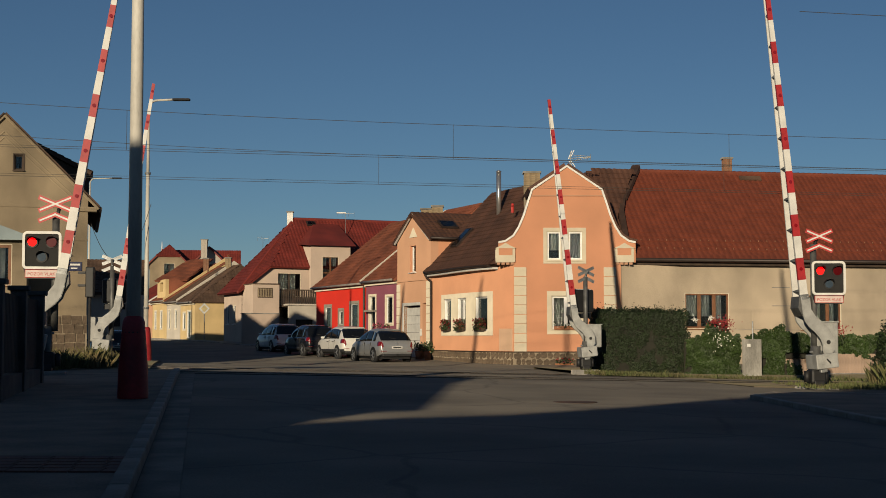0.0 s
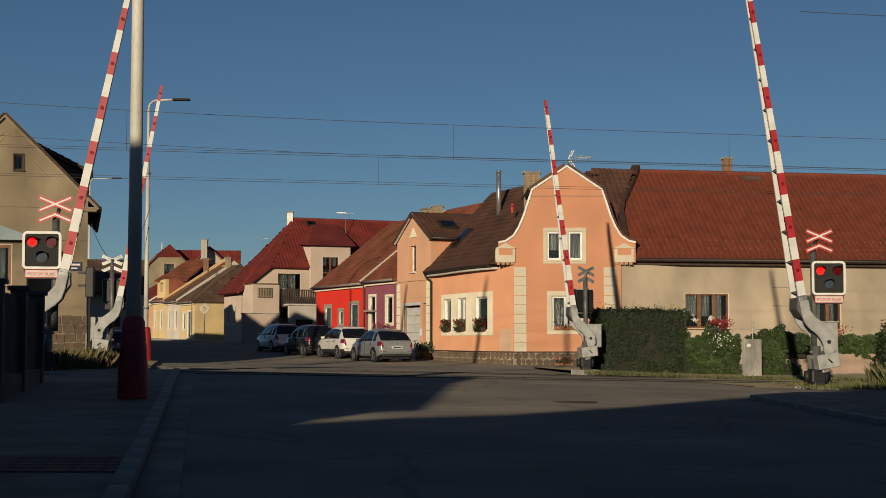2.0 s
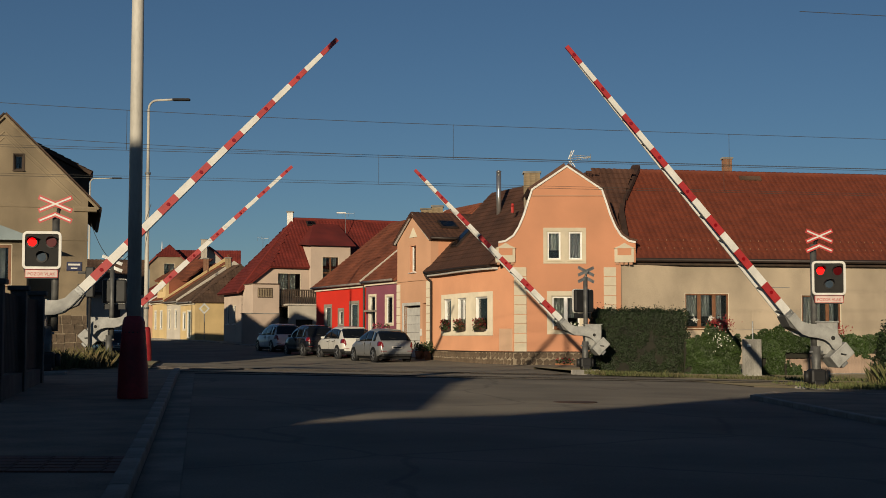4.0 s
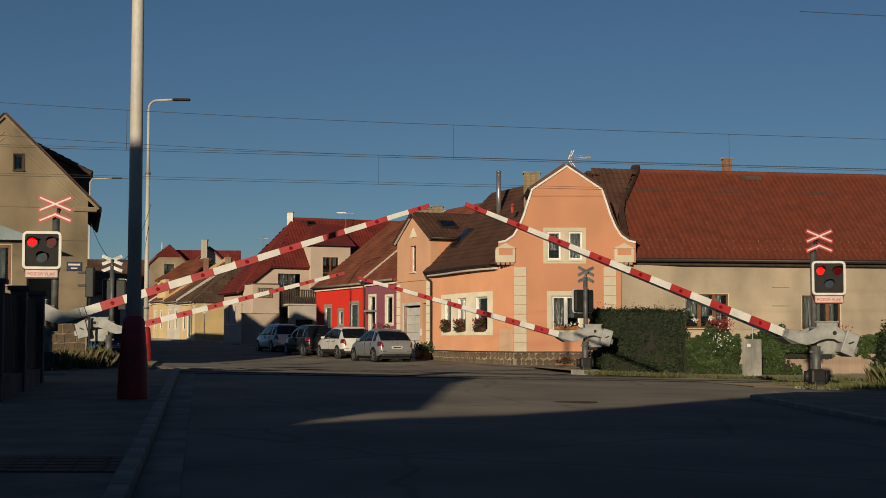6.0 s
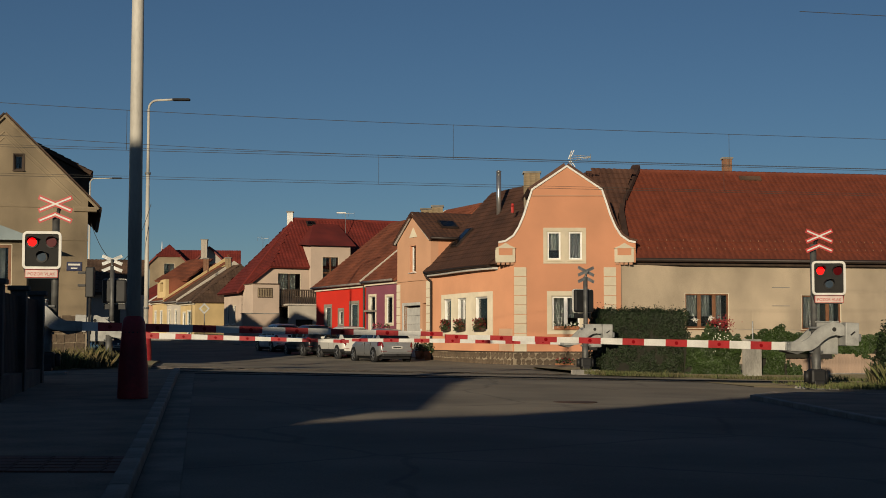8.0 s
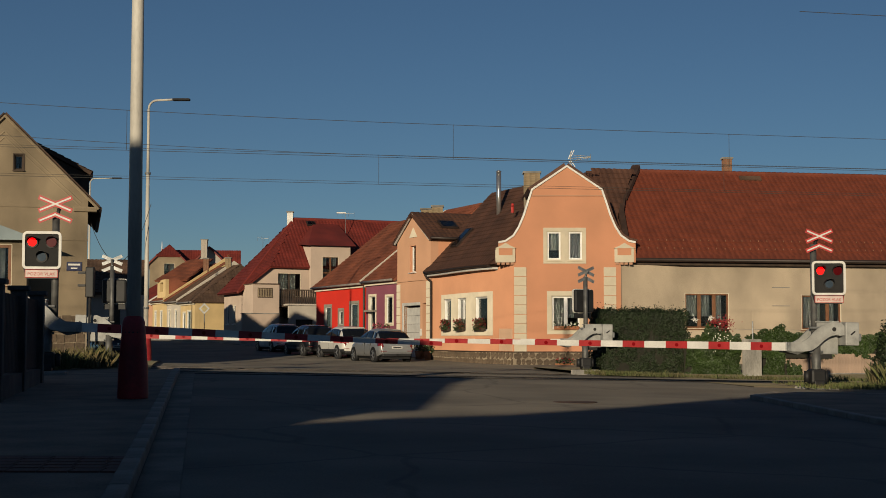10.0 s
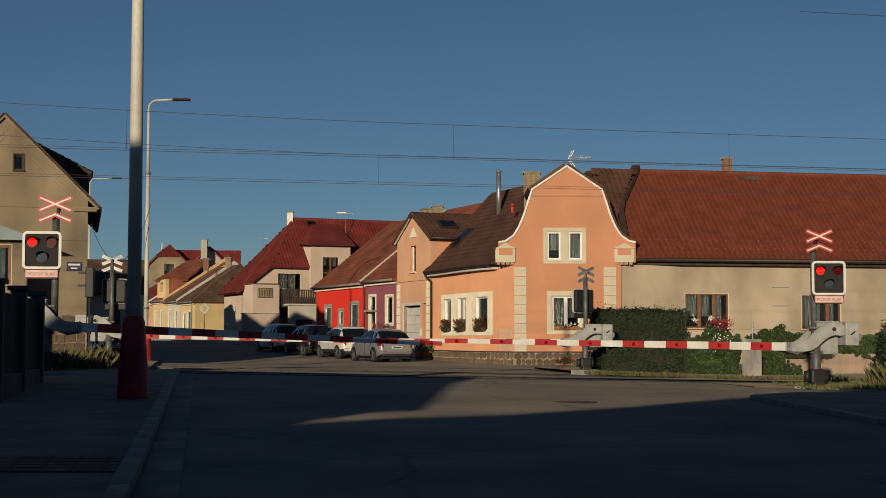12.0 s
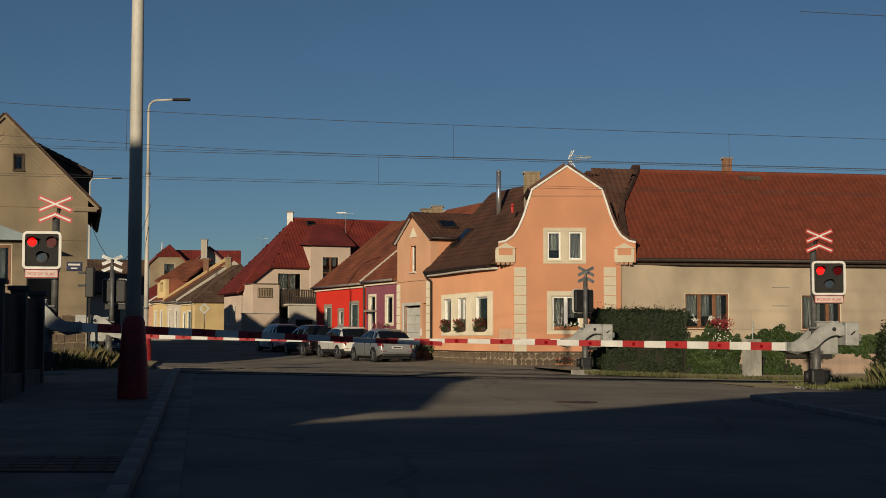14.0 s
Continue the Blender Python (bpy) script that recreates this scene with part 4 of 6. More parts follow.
# its roofs
n_up = Vector((3.55, 0, 4.05))
UP = Vector((0, 4.1, 4.2))
deck = roof_slope(peach, sm @ Vector((-0.8, -0.38, 4.46)), sm @ Vector((SL - 0.1, -0.38, 4.46)), sm.to_3x3() @ UP, 5.87, BROWN_ROOF, label="brown tiled slope to the street",
                  cut=lambda x, y: x > 0.75 or y > 2.75)
bend(deck, sm, 4.0)
g = part("gutter", cyl(B(), (0.05, -0.42, 4.42), (SL - 1.1, -0.42, 4.42), 0.075, seg=10), GUTTER, peach)
g.matrix_local = sm
bend(g, sm)
bend(flat(peach, "eave_soffit", GUTTER, 0, SL - 1.0, -0.36, 0.0, 4.33, 4.39, m=sm), sm)
bend(flat(peach, "eave_fascia", WHITE, 0, SL - 1.0, -0.30, -0.04, 4.24, 4.325, m=sm), sm)
pipe(peach, [sm @ Vector(p) for p in ((0.08, -0.42, 4.36), (0.08, -0.30, 4.16), (0.14, -0.10, 3.98), (0.14, -0.10, 0.45))], 0.06)
roof_slope(peach, (0.85, 0.3, 7.7), (0.85, 8.5, 7.7), (1.6, 0, 1.1), 1.95, BROWN_ROOF, label="upper brown tiled slope")
roof_slope(peach, (4.07, 8.5, 7.7), (4.07, 0.3, 7.7), (-1.6, 0, 1.1), 1.95, BROWN_ROOF, label="upper brown tiled slope")
roof_slope(peach, (4.72, 8.5, 5.3), (4.72, 0.45, 5.3), (-0.65, 0, 2.4), 2.5, BROWN_ROOF, label="steep brown tiled slope")
roof_poly(peach, [(4.4, 1.7, 6.15), (4.92, 1.83, 6.15), (5.05, 2.6, 7.0), (6.0, 4.95, 9.0), (3.6, 4.5, 8.62)], BROWN_ROOF, "brown tiled valley slope")
# back of the house, closing it
flat(peach, "rear_wall", PEACH_DUSTY, -0.5, 4.9, 9.2, 9.6, -0.5, 7.6)

# entrance bay with its small gable
TB = 4.5
tm = pose(0.12, 0.02, 0, 0, 0, ROWDEG) @ pose(-SL - TB, -0.06, 0)
to = [(1.75, 2.6, 4.55, 5.95), (0.95, 3.15, 0.2, 2.85), (3.45, 4.0, 0.2, 2.95)]
tw = wall_part(peach, "bay_wall", tm, [(0, 6.3), (TB / 2, 7.55), (TB, 6.3)], to, PEACH_DUSTY)
window(tw, 1.75, 4.55, 0.85, 1.4, leaves=1, depth=0.2, reveal=PEACH)
gd = new("garage_door")
gd.parent = tw
gd.matrix_local = pose(0.95, 0.16, 0.2)
for i in range(6):
    flat(gd, "door_panel", WHITE, 0, 2.2, 0, 0.05, i * 0.425 + 0.006, i * 0.425 + 0.419, bevel=0.01)
flat(tw, "side_door", CREAM, 3.45, 4.0, 0.3, 0.36, 0.2, 2.95, bevel=0.01)
for q in ((0.75, 0.95, 0.2, 3.0), (0.95, 3.15, 2.85, 3.0)):
    flat(tw, "door_surround", WHITE, q[0], q[1], -0.03, 0.29, q[2], q[3])
flat(tw, "letter_box", WHITE, 3.2, 3.4, -0.1, 0.0, 1.3, 1.65, bevel=0.01)
quoins(tw, 0.0, 0.45, 0.3, 4.0)
quoins(tw, 4.0, 4.5, 0.3, 4.05)
flat(tw, "string_course", PEACH_DUSTY, 0, TB, -0.05, 0.02, 4.1, 4.18)
bm = B()
prism(bm, [(1.75, 6.35), (2.75, 6.35), (2.25, 6.85)], -0.04, 0.02)
part("small_pediment", bm, CREAM, tw)
for a, b in (((-0.15, 6.22), (TB / 2, 7.66)), ((TB + 0.15, 6.22), (TB / 2, 7.66))):
    bm = B()
    d = math.hypot(b[0] - a[0], b[1] - a[1])
    sgn = 1 if b[0] > a[0] else -1
    box(bm, 0, d, -0.16, -0.08, -0.16, 0.0, m=Matrix.Translation((a[0], 0, a[1])) @ Matrix.Rotation(-sgn * math.atan2(b[1] - a[1], abs(b[0] - a[0])) + (math.pi if sgn < 0 else 0), 4, "Y") @ (Matrix.Diagonal((1, 1, -1, 1)) if sgn < 0 else Matrix()))
    bmesh.ops.recalc_face_normals(bm, faces=bm.faces)
    part("barge_board", bm, WHITE, tw)
wall_part(peach, "bay_cheek", tm @ pose(TB, 0.42, 0, 0, 0, 90), [(0, 6.28), (5.0, 6.28)], [], PEACH, 0.3, 3.0).matrix_local = tm @ pose(TB, 0.42, 0, 0, 0, 90)
roof_slope(peach, tm @ Vector((TB + 0.3, -0.17, 6.2)), tm @ Vector((TB + 0.3, 4.6, 6.2)), tm.to_3x3() @ Vector((-TB / 2 - 0.3, 0, 1.45)), 2.94, BROWN_ROOF, label="small brown bay roof slope")
roof_slope(peach, tm @ Vector((-0.3, 5.4, 6.2)), tm @ Vector((-0.3, -0.17, 6.2)), tm.to_3x3() @ Vector((TB / 2 + 0.3, 0, 1.45)), 2.94, BROWN_ROOF, label="small brown bay roof slope")
gutter(peach, tm @ Vector((TB + 0.36, -0.15, 6.16)), tm @ Vector((TB + 0.36, 2.6, 6.16)))


def skylight(parent, m, w=0.8, h=1.1):
    sk = new("skylight")
    sk.parent = parent
    sk.matrix_local = m
    flat(sk, "skylight_frame", GUTTER, 0, w, 0, h, 0.0, 0.1, bevel=0.01)
    flat(sk, "skylight_pane", GLASS, 0.08, w - 0.08, 0.08, h - 0.08, 0.1, 0.115)


skylight(deck, pose(1.6, 1.6, 0.06), 0.75, 1.3)
bdeck = [o for o in peach.children if o.get("label") == "small brown bay roof slope"][0]
skylight(bdeck, pose(1.0, 0.95, 0.06), 0.9, 0.75)

bricks_chimney("chimney", pose(4.17, 66.0, 7.95), 0.75, 0.6, 0.95, PALE_BRICK, "pale brick chimney on the brown roof", 0)
bricks_chimney("chimney", pose(-0.31, 78.2, 7.6), 0.62, 0.6, 0.85, PALE_BRICK, "old brick chimney with a flat cap", 0)
bricks_chimney("chimney", pose(-0.92, 78.8, 7.7), 0.62, 0.6, 0.65, PALE_BRICK, "old brick chimney with a flat cap", 0)
flue = empty("steel_flue", pose(2.72, 68.6, 7.9), "shiny stainless steel flue pipe on the roof", "flue")
part("flue_pipe", cyl(B(), (0, 0, -0.8), (0, 0, 1.35), 0.12), CHROME, flue)
part("flue_cap", cyl(B(), (0, 0, 1.38), (0, 0, 1.46), 0.15, 0.06), CHROME, flue)
vent = empty("roof_vent", pose(3.2, 64.9, 7.25), "small red roof vent hood", "vent")
part("vent_hood", tube(B(), [Vector((0, 0, -0.3)), Vector((0, 0, 0.02)), Vector((0, -0.12, 0.06))], 0.07), CROSS_RED, vent)


def antenna(name, m, h, label, w=0.9, rods=6):
    an = empty(name, m, label, "antenna")
    part("mast", cyl(B(), (0, 0, -0.6), (0, 0, h), 0.02, seg=6), GALV, an)
    part("boom", cyl(B(), (-w / 2, 0, h - 0.05), (w / 2, 0, h - 0.12), 0.015, seg=6), GALV, an)
    for i in range(rods):
        x = -w / 2 + w * i / (rods - 1)
        part("rod", cyl(B(), (x, -0.1, h - 0.28 - 0.05), (x, 0.1, h + 0.14 - 0.07), 0.009, seg=5), GALV, an)
    return an


an = empty("tv_antenna", pose(5.74, 63.2, 8.7), "grey television antenna on the gable ridge", "antenna")
part("mast", cyl(B(), (0, 0, -0.4), (0, 0, 0.85), 0.025, seg=8), GALV, an)
part("boom", cyl(B(), (-0.1, 0, 0.55), (0.92, 0, 0.62), 0.018, seg=6), GALV, an)
part("brace", cyl(B(), (0.0, 0, 0.42), (0.9, 0, 0.60), 0.012, seg=6), GALV, an)
part("brace", cyl(B(), (0.0, 0, 0.72), (0.9, 0, 0.64), 0.012, seg=6), GALV, an)
for k, (x, h) in enumerate(((0.3, 0.1), (0.45, 0.1), (0.6, 0.1), (0.75, 0.1), (0.9, 0.16))):
    part("rod", cyl(B(), (x, -0.06, 0.59 - h), (x, 0.06, 0.59 + h), 0.012, seg=5), GALV, an)
for x0, z0, x1, z1 in ((-0.02, 0.55, 0.16, 0.92), (-0.1, 0.52, 0.06, 0.9), (-0.02, 0.5, 0.2, 0.18), (-0.1, 0.48, 0.1, 0.15)):
    part("reflector_rod", cyl(B(), (x0, 0, z0), (x1, 0, z1), 0.02, seg=6), PVC, an)

# the long low building along the railway
lb = house("long_building", (7.65, 62.55), 10.5, "long low beige building with a broad red tiled roof")
lo = [(3.2, 5.3, 1.6, 3.2), (8.75, 10.7, 1.55, 3.15), (15, 17, 1.6, 3.1)]
lw = wall_part(lb, "front_wall", Matrix(), [(0, 4.5), (30, 4.5)], lo, BEIGE)
for a, b, c, d in lo:
    window(lw, a, c, b - a, d - c, BROWN_WOOD, 3, depth=0.12, fw=0.1)
flat(lw, "eave_beam", DARK_WOOD, 0.5, 30, -0.3, 0.1, 4.42, 4.74)
flat(lw, "wall_joint", BEIGE, 6.4, 6.43, -0.006, 0.02, 0, 4.4)
bm = B()
va = [[bm.verts.new((x, y, z)) for x, y in ((0.02, -0.47), (3.1, -0.004), (3.1, 0.2), (0.02, 0.2))] for z in (-0.5, 4.41)]
bm.faces.new(va[0])
bm.faces.new(va[1][::-1])
for k in range(4):
    bm.faces.new((va[0][k], va[1][k], va[1][(k + 1) % 4], va[0][(k + 1) % 4]))
bmesh.ops.recalc_face_normals(bm, faces=bm.faces)
part("wall_return", bm, BEIGE, lw)
for z in (3.45, 2.62):
    flat(lw, "cramp_iron", CONCRETE, 7.35, 8.2, -0.02, 0.0, z, z + 0.035)
lroof = roof_poly(lb, [(0.45, -0.5, 4.66), (30, -0.5, 4.66), (30, 4.7, 9.16), (2.62, 4.7, 9.16), (1.28, 2.76, 7.48), (0.9, 1.9, 6.74)], RED_ROOF, "broad red tiled slope")
gutter(lb, (0.6, -0.58, 4.64), (30, -0.58, 4.64), 0.08)
bm = B()
pts = [Vector((x, 4.72, 9.19)) for x in lin(2.5, 30, 92)]
for a, b in zip(pts, pts[1:]):
    cyl(bm, a, b + Vector((0.03, 0, 0)), 0.11, 0.13, seg=8)
tagged(part("ridge_tiles", bm, RED_ROOF, lb), kind="stuff")
def verge_run(bm, a, b, w):
    a, b = Vector(a), Vector(b)
    q = (b - a).to_track_quat("X", "Z").to_matrix().to_4x4()
    q.translation = a
    n = max(2, int((b - a).length / 0.33))
    for k in range(n):
        x0 = (b - a).length * k / n
        box(bm, x0, x0 + (b - a).length / n + 0.03, -w / 2, w / 2, -0.12, 0.13, bevel=0.02, m=q)


bm = B()
verge_run(bm, (0.45, -0.5, 4.83), (0.9, 1.9, 6.91), 0.24)
verge_run(bm, (0.9, 1.9, 6.91), (1.28, 2.76, 7.68), 0.24)
verge_run(bm, (1.24, 2.76, 7.7), (2.55, 4.72, 9.38), 0.4)
part("verge_tiles", bm, DARK_TILE, lb, "dark brown verge tiles")
bm = B()
tube(bm, [lroof.matrix_local @ Vector((3.1, 0.0, 0.03)), lroof.matrix_local @ Vector((2.6, 6.9, 0.03))], 0.06, 8)
part("roof_joint", bm, RED_ROOF, lb)
me = None
for r, y in enumerate((0.75, 1.35)):
    for i in range(70):
        x = 0.7 + i * 0.4 + 0.2 * r
        if me is None:
            ob = part("snow_guard", box(B(), -0.009, 0.009, -0.025, 0.03, 0.0, 0.05), BRICK, lroof)
            me = ob.data
        else:
            ob = new("snow_guard", me)
            ob.parent = lroof
        ob.location = (x, y, 0.04)
flat(lroof, "roof_hatch", OLD_ROOF, 7.2, 8.3, 6.3, 6.6, 0.03, 0.12, bevel=0.02)
flat(lb, "rear_wall", BEIGE, 0, 30, 10, 10.4, -0.5, 4.5)
roof_slope(lb, (30, 10.6, 4.66), (2.5, 10.6, 4.66), (0, -5.8, 4.45), 7.3, RED_ROOF, tiles=False)
bricks_chimney("chimney", pose(13.98, 69.2, 9.2), 0.44, 0.44, 0.78, BRICK, "small red brick chimney on the ridge", 0)

# violet and red row houses
def row_house(name, s0, s1, z, eave, ridge, depth, wall_mat, roof_mat, label, openings, win_kw=None, n0=0.0, over=0.3, hip=False):
    """A terraced house with its front to the street and its ridge along it. openings are measured from its far end."""
    w = s1 - s0
    h = house(name, row_point(s1, n0), ROWDEG, label)
    fw = wall_part(h, "front_wall", Matrix(), [(0, eave), (w, eave)], openings, wall_mat, 0.4, z - 0.6)
    for o in openings:
        kw = dict(leaves=1, surround=CREAM, sw=0.11, depth=0.05, curtain=False)
        kw.update(win_kw or {})
        window(fw, o[0], o[2], o[1] - o[0], o[3] - o[2], **kw)
    run = math.hypot(depth / 2 + over, ridge - eave)
    up = Vector((0, depth / 2 + over, ridge - eave + 0.1))
    if hip:
        roof_poly(h, [(-0.1, -over, eave - 0.1), (w + 0.3, -over, eave - 0.1), (w - 2.6, depth / 2, ridge), (-0.1, depth / 2, ridge)], roof_mat, "tiled slope to the street")
        roof_poly(h, [(w + 0.3, -over, eave - 0.1), (w + 0.3, depth + over, eave - 0.1), (w - 2.6, depth / 2, ridge)], roof_mat, "tiled hip slope")
    else:
        roof_slope(h, (-0.1, -over, eave - 0.1), (w + 0.1, -over, eave - 0.1), up, run, roof_mat, label="tiled slope to the street")
    roof_slope(h, (w + 0.1 - (2.7 if hip else 0), depth + over, eave - 0.1), (-0.1, depth + over, eave - 0.1), (0, -up.y, up.z), run, roof_mat, tiles=False, label="rear tiled slope")
    part("gutter", cyl(B(), (0, -over - 0.05, eave - 0.12), (w, -over - 0.05, eave - 0.12), 0.06, seg=10), PALE_GUTTER, h)
    flat(h, "eave_trim", CREAM, 0, w, -0.12, -0.01, eave - 0.32, eave - 0.14)
    for x, nm in ((w - 0.3, "near_gable"), (0.0, "far_gable")):
        g = wall_part(h, nm, pose(x + 0.3, 0.42, 0, 0, 0, 90), [(0, eave - 0.05), (depth / 2 - 0.42, eave - 0.05 if hip and x else ridge - 0.15), (depth - 0.42, eave - 0.05)], [], wall_mat, 0.3, z - 0.6)
    return h, fw


violet, vw = row_house("violet_house", 14.15, 18.9, 0.1, 4.4, 8.6, 10, VIOLET, ORANGE_ROOF, "violet rendered terraced house with white framed window",
                       [(3.08, 4.09, 1.95, 3.42), (0.55, 1.5, 0.2, 3.5)], dict(depth=0.09, fw=0.06))
red, rw = row_house("red_house", 18.92, 27.7, 0.2, 4.35, 8.5, 10, RED_WALL, ORANGE_ROOF, "bright red rendered terraced house with white framed windows",
                    [(1.7, 2.8, 1.3, 3.05), (4.25, 4.95, 1.95, 2.78), (6.25, 7.5, 1.3, 3.15)], dict(surround=GREY_TRIM, sw=0.16, depth=0.07, fw=0.06, frame_mat=PVC))
flat(vw, "door_canopy", GREY_TRIM, 0.4, 1.65, -0.3, 0.0, 2.62, 2.72)
vu = Vector((0, 5.3, 4.2)).normalized()
vm = Matrix(((1, 0, 0), (0, vu.y, -vu.z), (0, vu.z, vu.y))).to_4x4()
vm.translation = Vector((0, -0.3, 4.32))
flat(violet, "roof_verge", PALE, -0.16, 0.02, 0.0, 6.7, -0.1, 0.1, m=vm)
pipe(red, [(8.7, -0.1, 4.2), (8.7, -0.1, 0.3)], 0.06)
flowers("flowering_shrub", pose(*row_point(15.5, -0.35), 1.05), 1.0, PINK_PETAL, "hanging pink flowers by the violet wall", 300, 0.85)

# pale corner house with the big deep red roof
PX, PY = row_point(44.5)
pale = house("pale_house", (PX, PY), ROWDEG + 90, "pale pink house with steep deep red roof and balcony")
# x runs into the block, y along the street away from the crossing
pf = [(0.3, 1.5, 4.4, 5.6)]
po = [(2.6, 4.4, 4.2, 5.95)]
pwall = wall_part(pale, "front_wall", Matrix(), [(0, 4.9), (2.1, 6.6), (14, 6.6)], po, PINK_BEIGE, 0.4, 0.0)
window(pwall, 2.6, 4.2, 1.8, 1.75, DARK_WOOD, 2, depth=0.12)
wall_part(pale, "street_wall", pose(0, 5.3, 0, 0, 0, -90), [(0, 4.7), (5.3, 4.9)], [(0.8, 1.5, 2.2, 3.6), (2.6, 3.3, 2.2, 3.6)], PINK_BEIGE, 0.4, 0.0)
for x in (0.8, 2.6):
    wv = window(pale, x, 2.2, 0.7, 1.4, leaves=1, depth=0.1, curtain=False)
    wv.matrix_local = pose(0, 5.3, 0, 0, 0, -90) @ pose(x, 0, 2.2)
# roof: street hip, front slope up to the ridge
PA, PB, PC, PD, PE, PF = (-0.5, -0.45, 4.5), (1.9, -0.45, 6.4), (14, -0.45, 6.4), (14, 3.7, 10.3), (5.0, 3.7, 10.3), (-0.5, 5.5, 4.5)
roof_poly(pale, [PF, PA, PE], DEEP_RED_ROOF, "deep red hipped slope")
roof_poly(pale, [PA, PB, PE], DEEP_RED_ROOF, "deep red hipped slope")
roof_poly(pale, [PB, PC, PD, PE], DEEP_RED_ROOF, "deep red front slope")
roof_poly(pale, [(14, 7.85, 6.4), (5.0, 7.85, 6.4), PE, PD], DEEP_RED_ROOF, "deep red rear slope")
roof_poly(pale, [(5.0, 7.85, 6.4), PF, PE], DEEP_RED_ROOF, "deep red rear slope")
bm = B()
tube(bm, [Vector(PE), Vector(PD)], 0.13, 8)
tube(bm, [Vector(PE), Vector(PA)], 0.12, 8)
part("ridge_tiles", bm, DEEP_RED_ROOF, pale)
# dormer with window
dw = wall_part(pale, "dormer_wall", pose(4.95, -0.62, 0), [(0, 8.05), (3.1, 8.05)], [(0.9, 2.2, 5.2, 7.2)], PINK_BEIGE, 0.35, 4.6)
window(dw, 0.9, 5.2, 1.3, 2.0, BROWN_WOOD, 2, depth=0.12, transom=0.8)
flat(pale, "dormer_side", PINK_BEIGE, 4.95, 5.25, -0.27, 3.0, 6.4, 8.05)
flat(pale, "dormer_side", DEEP_RED_ROOF, 7.75, 8.05, -0.27, 3.0, 6.4, 8.05)
bm = B()
va, vb, vc, vd, ve, vf = [bm.verts.new(p) for p in ((4.6, -1.0, 8.0), (8.4, -1.0, 8.0), (8.4, 3.2, 9.95), (6.4, 3.2, 9.95), (4.6, 3.2, 8.3), (8.4, 3.2, 8.3))]
for f in ((va, vb, vc, vd), (va, vd, ve), (vb, vf, vc), (va, ve, vf, vb), (vd, vc, vf, ve)):
    bm.faces.new(f)
part("dormer_roof", bm, DEEP_RED_ROOF, pale)
skylight(pale, pose(5.85, 3.05, 9.75, 43, 0, 0), 0.7, 0.5)
# terrace, balcony and garage
flat(pale, "terrace_block", PINK_BEIGE, 0.0, 1.95, -2.6, -0.02, 0.3, 5.0)
tp = flat(pale, "terrace_panel", DARK_WOOD, 0.35, 1.45, -2.63, -2.6, 4.05, 4.75)
for k in range(9):
    flat(tp, "trellis_slat", OLD_BEIGE, 0.38 + k * 0.122, 0.42 + k * 0.122, -2.66, -2.631, 4.1, 4.7)
for z in (4.14, 4.64):
    flat(tp, "trellis_rail", OLD_BEIGE, 0.36, 1.44, -2.675, -2.661, z, z + 0.04)
flat(pale, "terrace_coping", OLD_ROOF, -0.05, 2.0, -2.68, -0.03, 5.0, 5.07, bevel=0.01)
bal = new("balcony")
bal.parent = pale
bal.matrix_local = pose(2.0, -2.2, 3.6)
flat(bal, "balcony_floor", DARK_WOOD, 0, 4.6, 0, 2.2, -0.2, 0)
flat(bal, "handrail", DARK_WOOD, 0, 4.4, -0.05, 0.05, 1.0, 1.08)
for i in range(27):
    flat(bal, "baluster", DARK_WOOD, i * 0.172, i * 0.172 + 0.11, -0.03, 0.03, 0.02, 1.0)
go = [(0.5, 1.8, 0.6, 2.5), (2.3, 3.4, 0.6, 2.6)]
gm = pose(2.5, -3.2, 0)
gar = wall_part(pale, "garage_wall", gm, [(0, 3.5), (6, 3.55)], go, PALE, 0.3, 0.0)
for o in go:
    flat(gar, "garage_panel", DARK_WOOD, o[0], o[1], 0.15, 0.2, o[2] - 0.3, o[3])
flat(pale, "garage_roof", PALE, 2.4, 8.6, -3.35, -0.1, 3.5, 3.62)
flat(pale, "garden_wall", PINK_BEIGE, -1.3, 1.35, -4.6, -4.3, 0.0, 2.85)
flat(pale, "wall_coping", CONCRETE, -1.35, 1.4, -4.65, -4.25, 2.85, 2.92, bevel=0.01)
bricks_chimney("chimney", pose(*row_point(48.2, 4.7), 9.75), 0.45, 0.45, 1.05, WHITE, "tall white chimney on the red roof", 0)
an = antenna("tv_antenna", pose(*row_point(46.5, 8.6), 8.7), 2.1, "tall thin television antenna on the red roof", 1.3, 4)
part("aerial_bar", box(B(), -0.7, 0.02, -0.05, 0.05, 2.02, 2.11, bevel=0.01), WHITE, an)
antenna("tv_antenna", pose(*row_point(60, 6.0), 7.5), 2.2, "tall thin television antenna on a far roof", 0.9, 4)

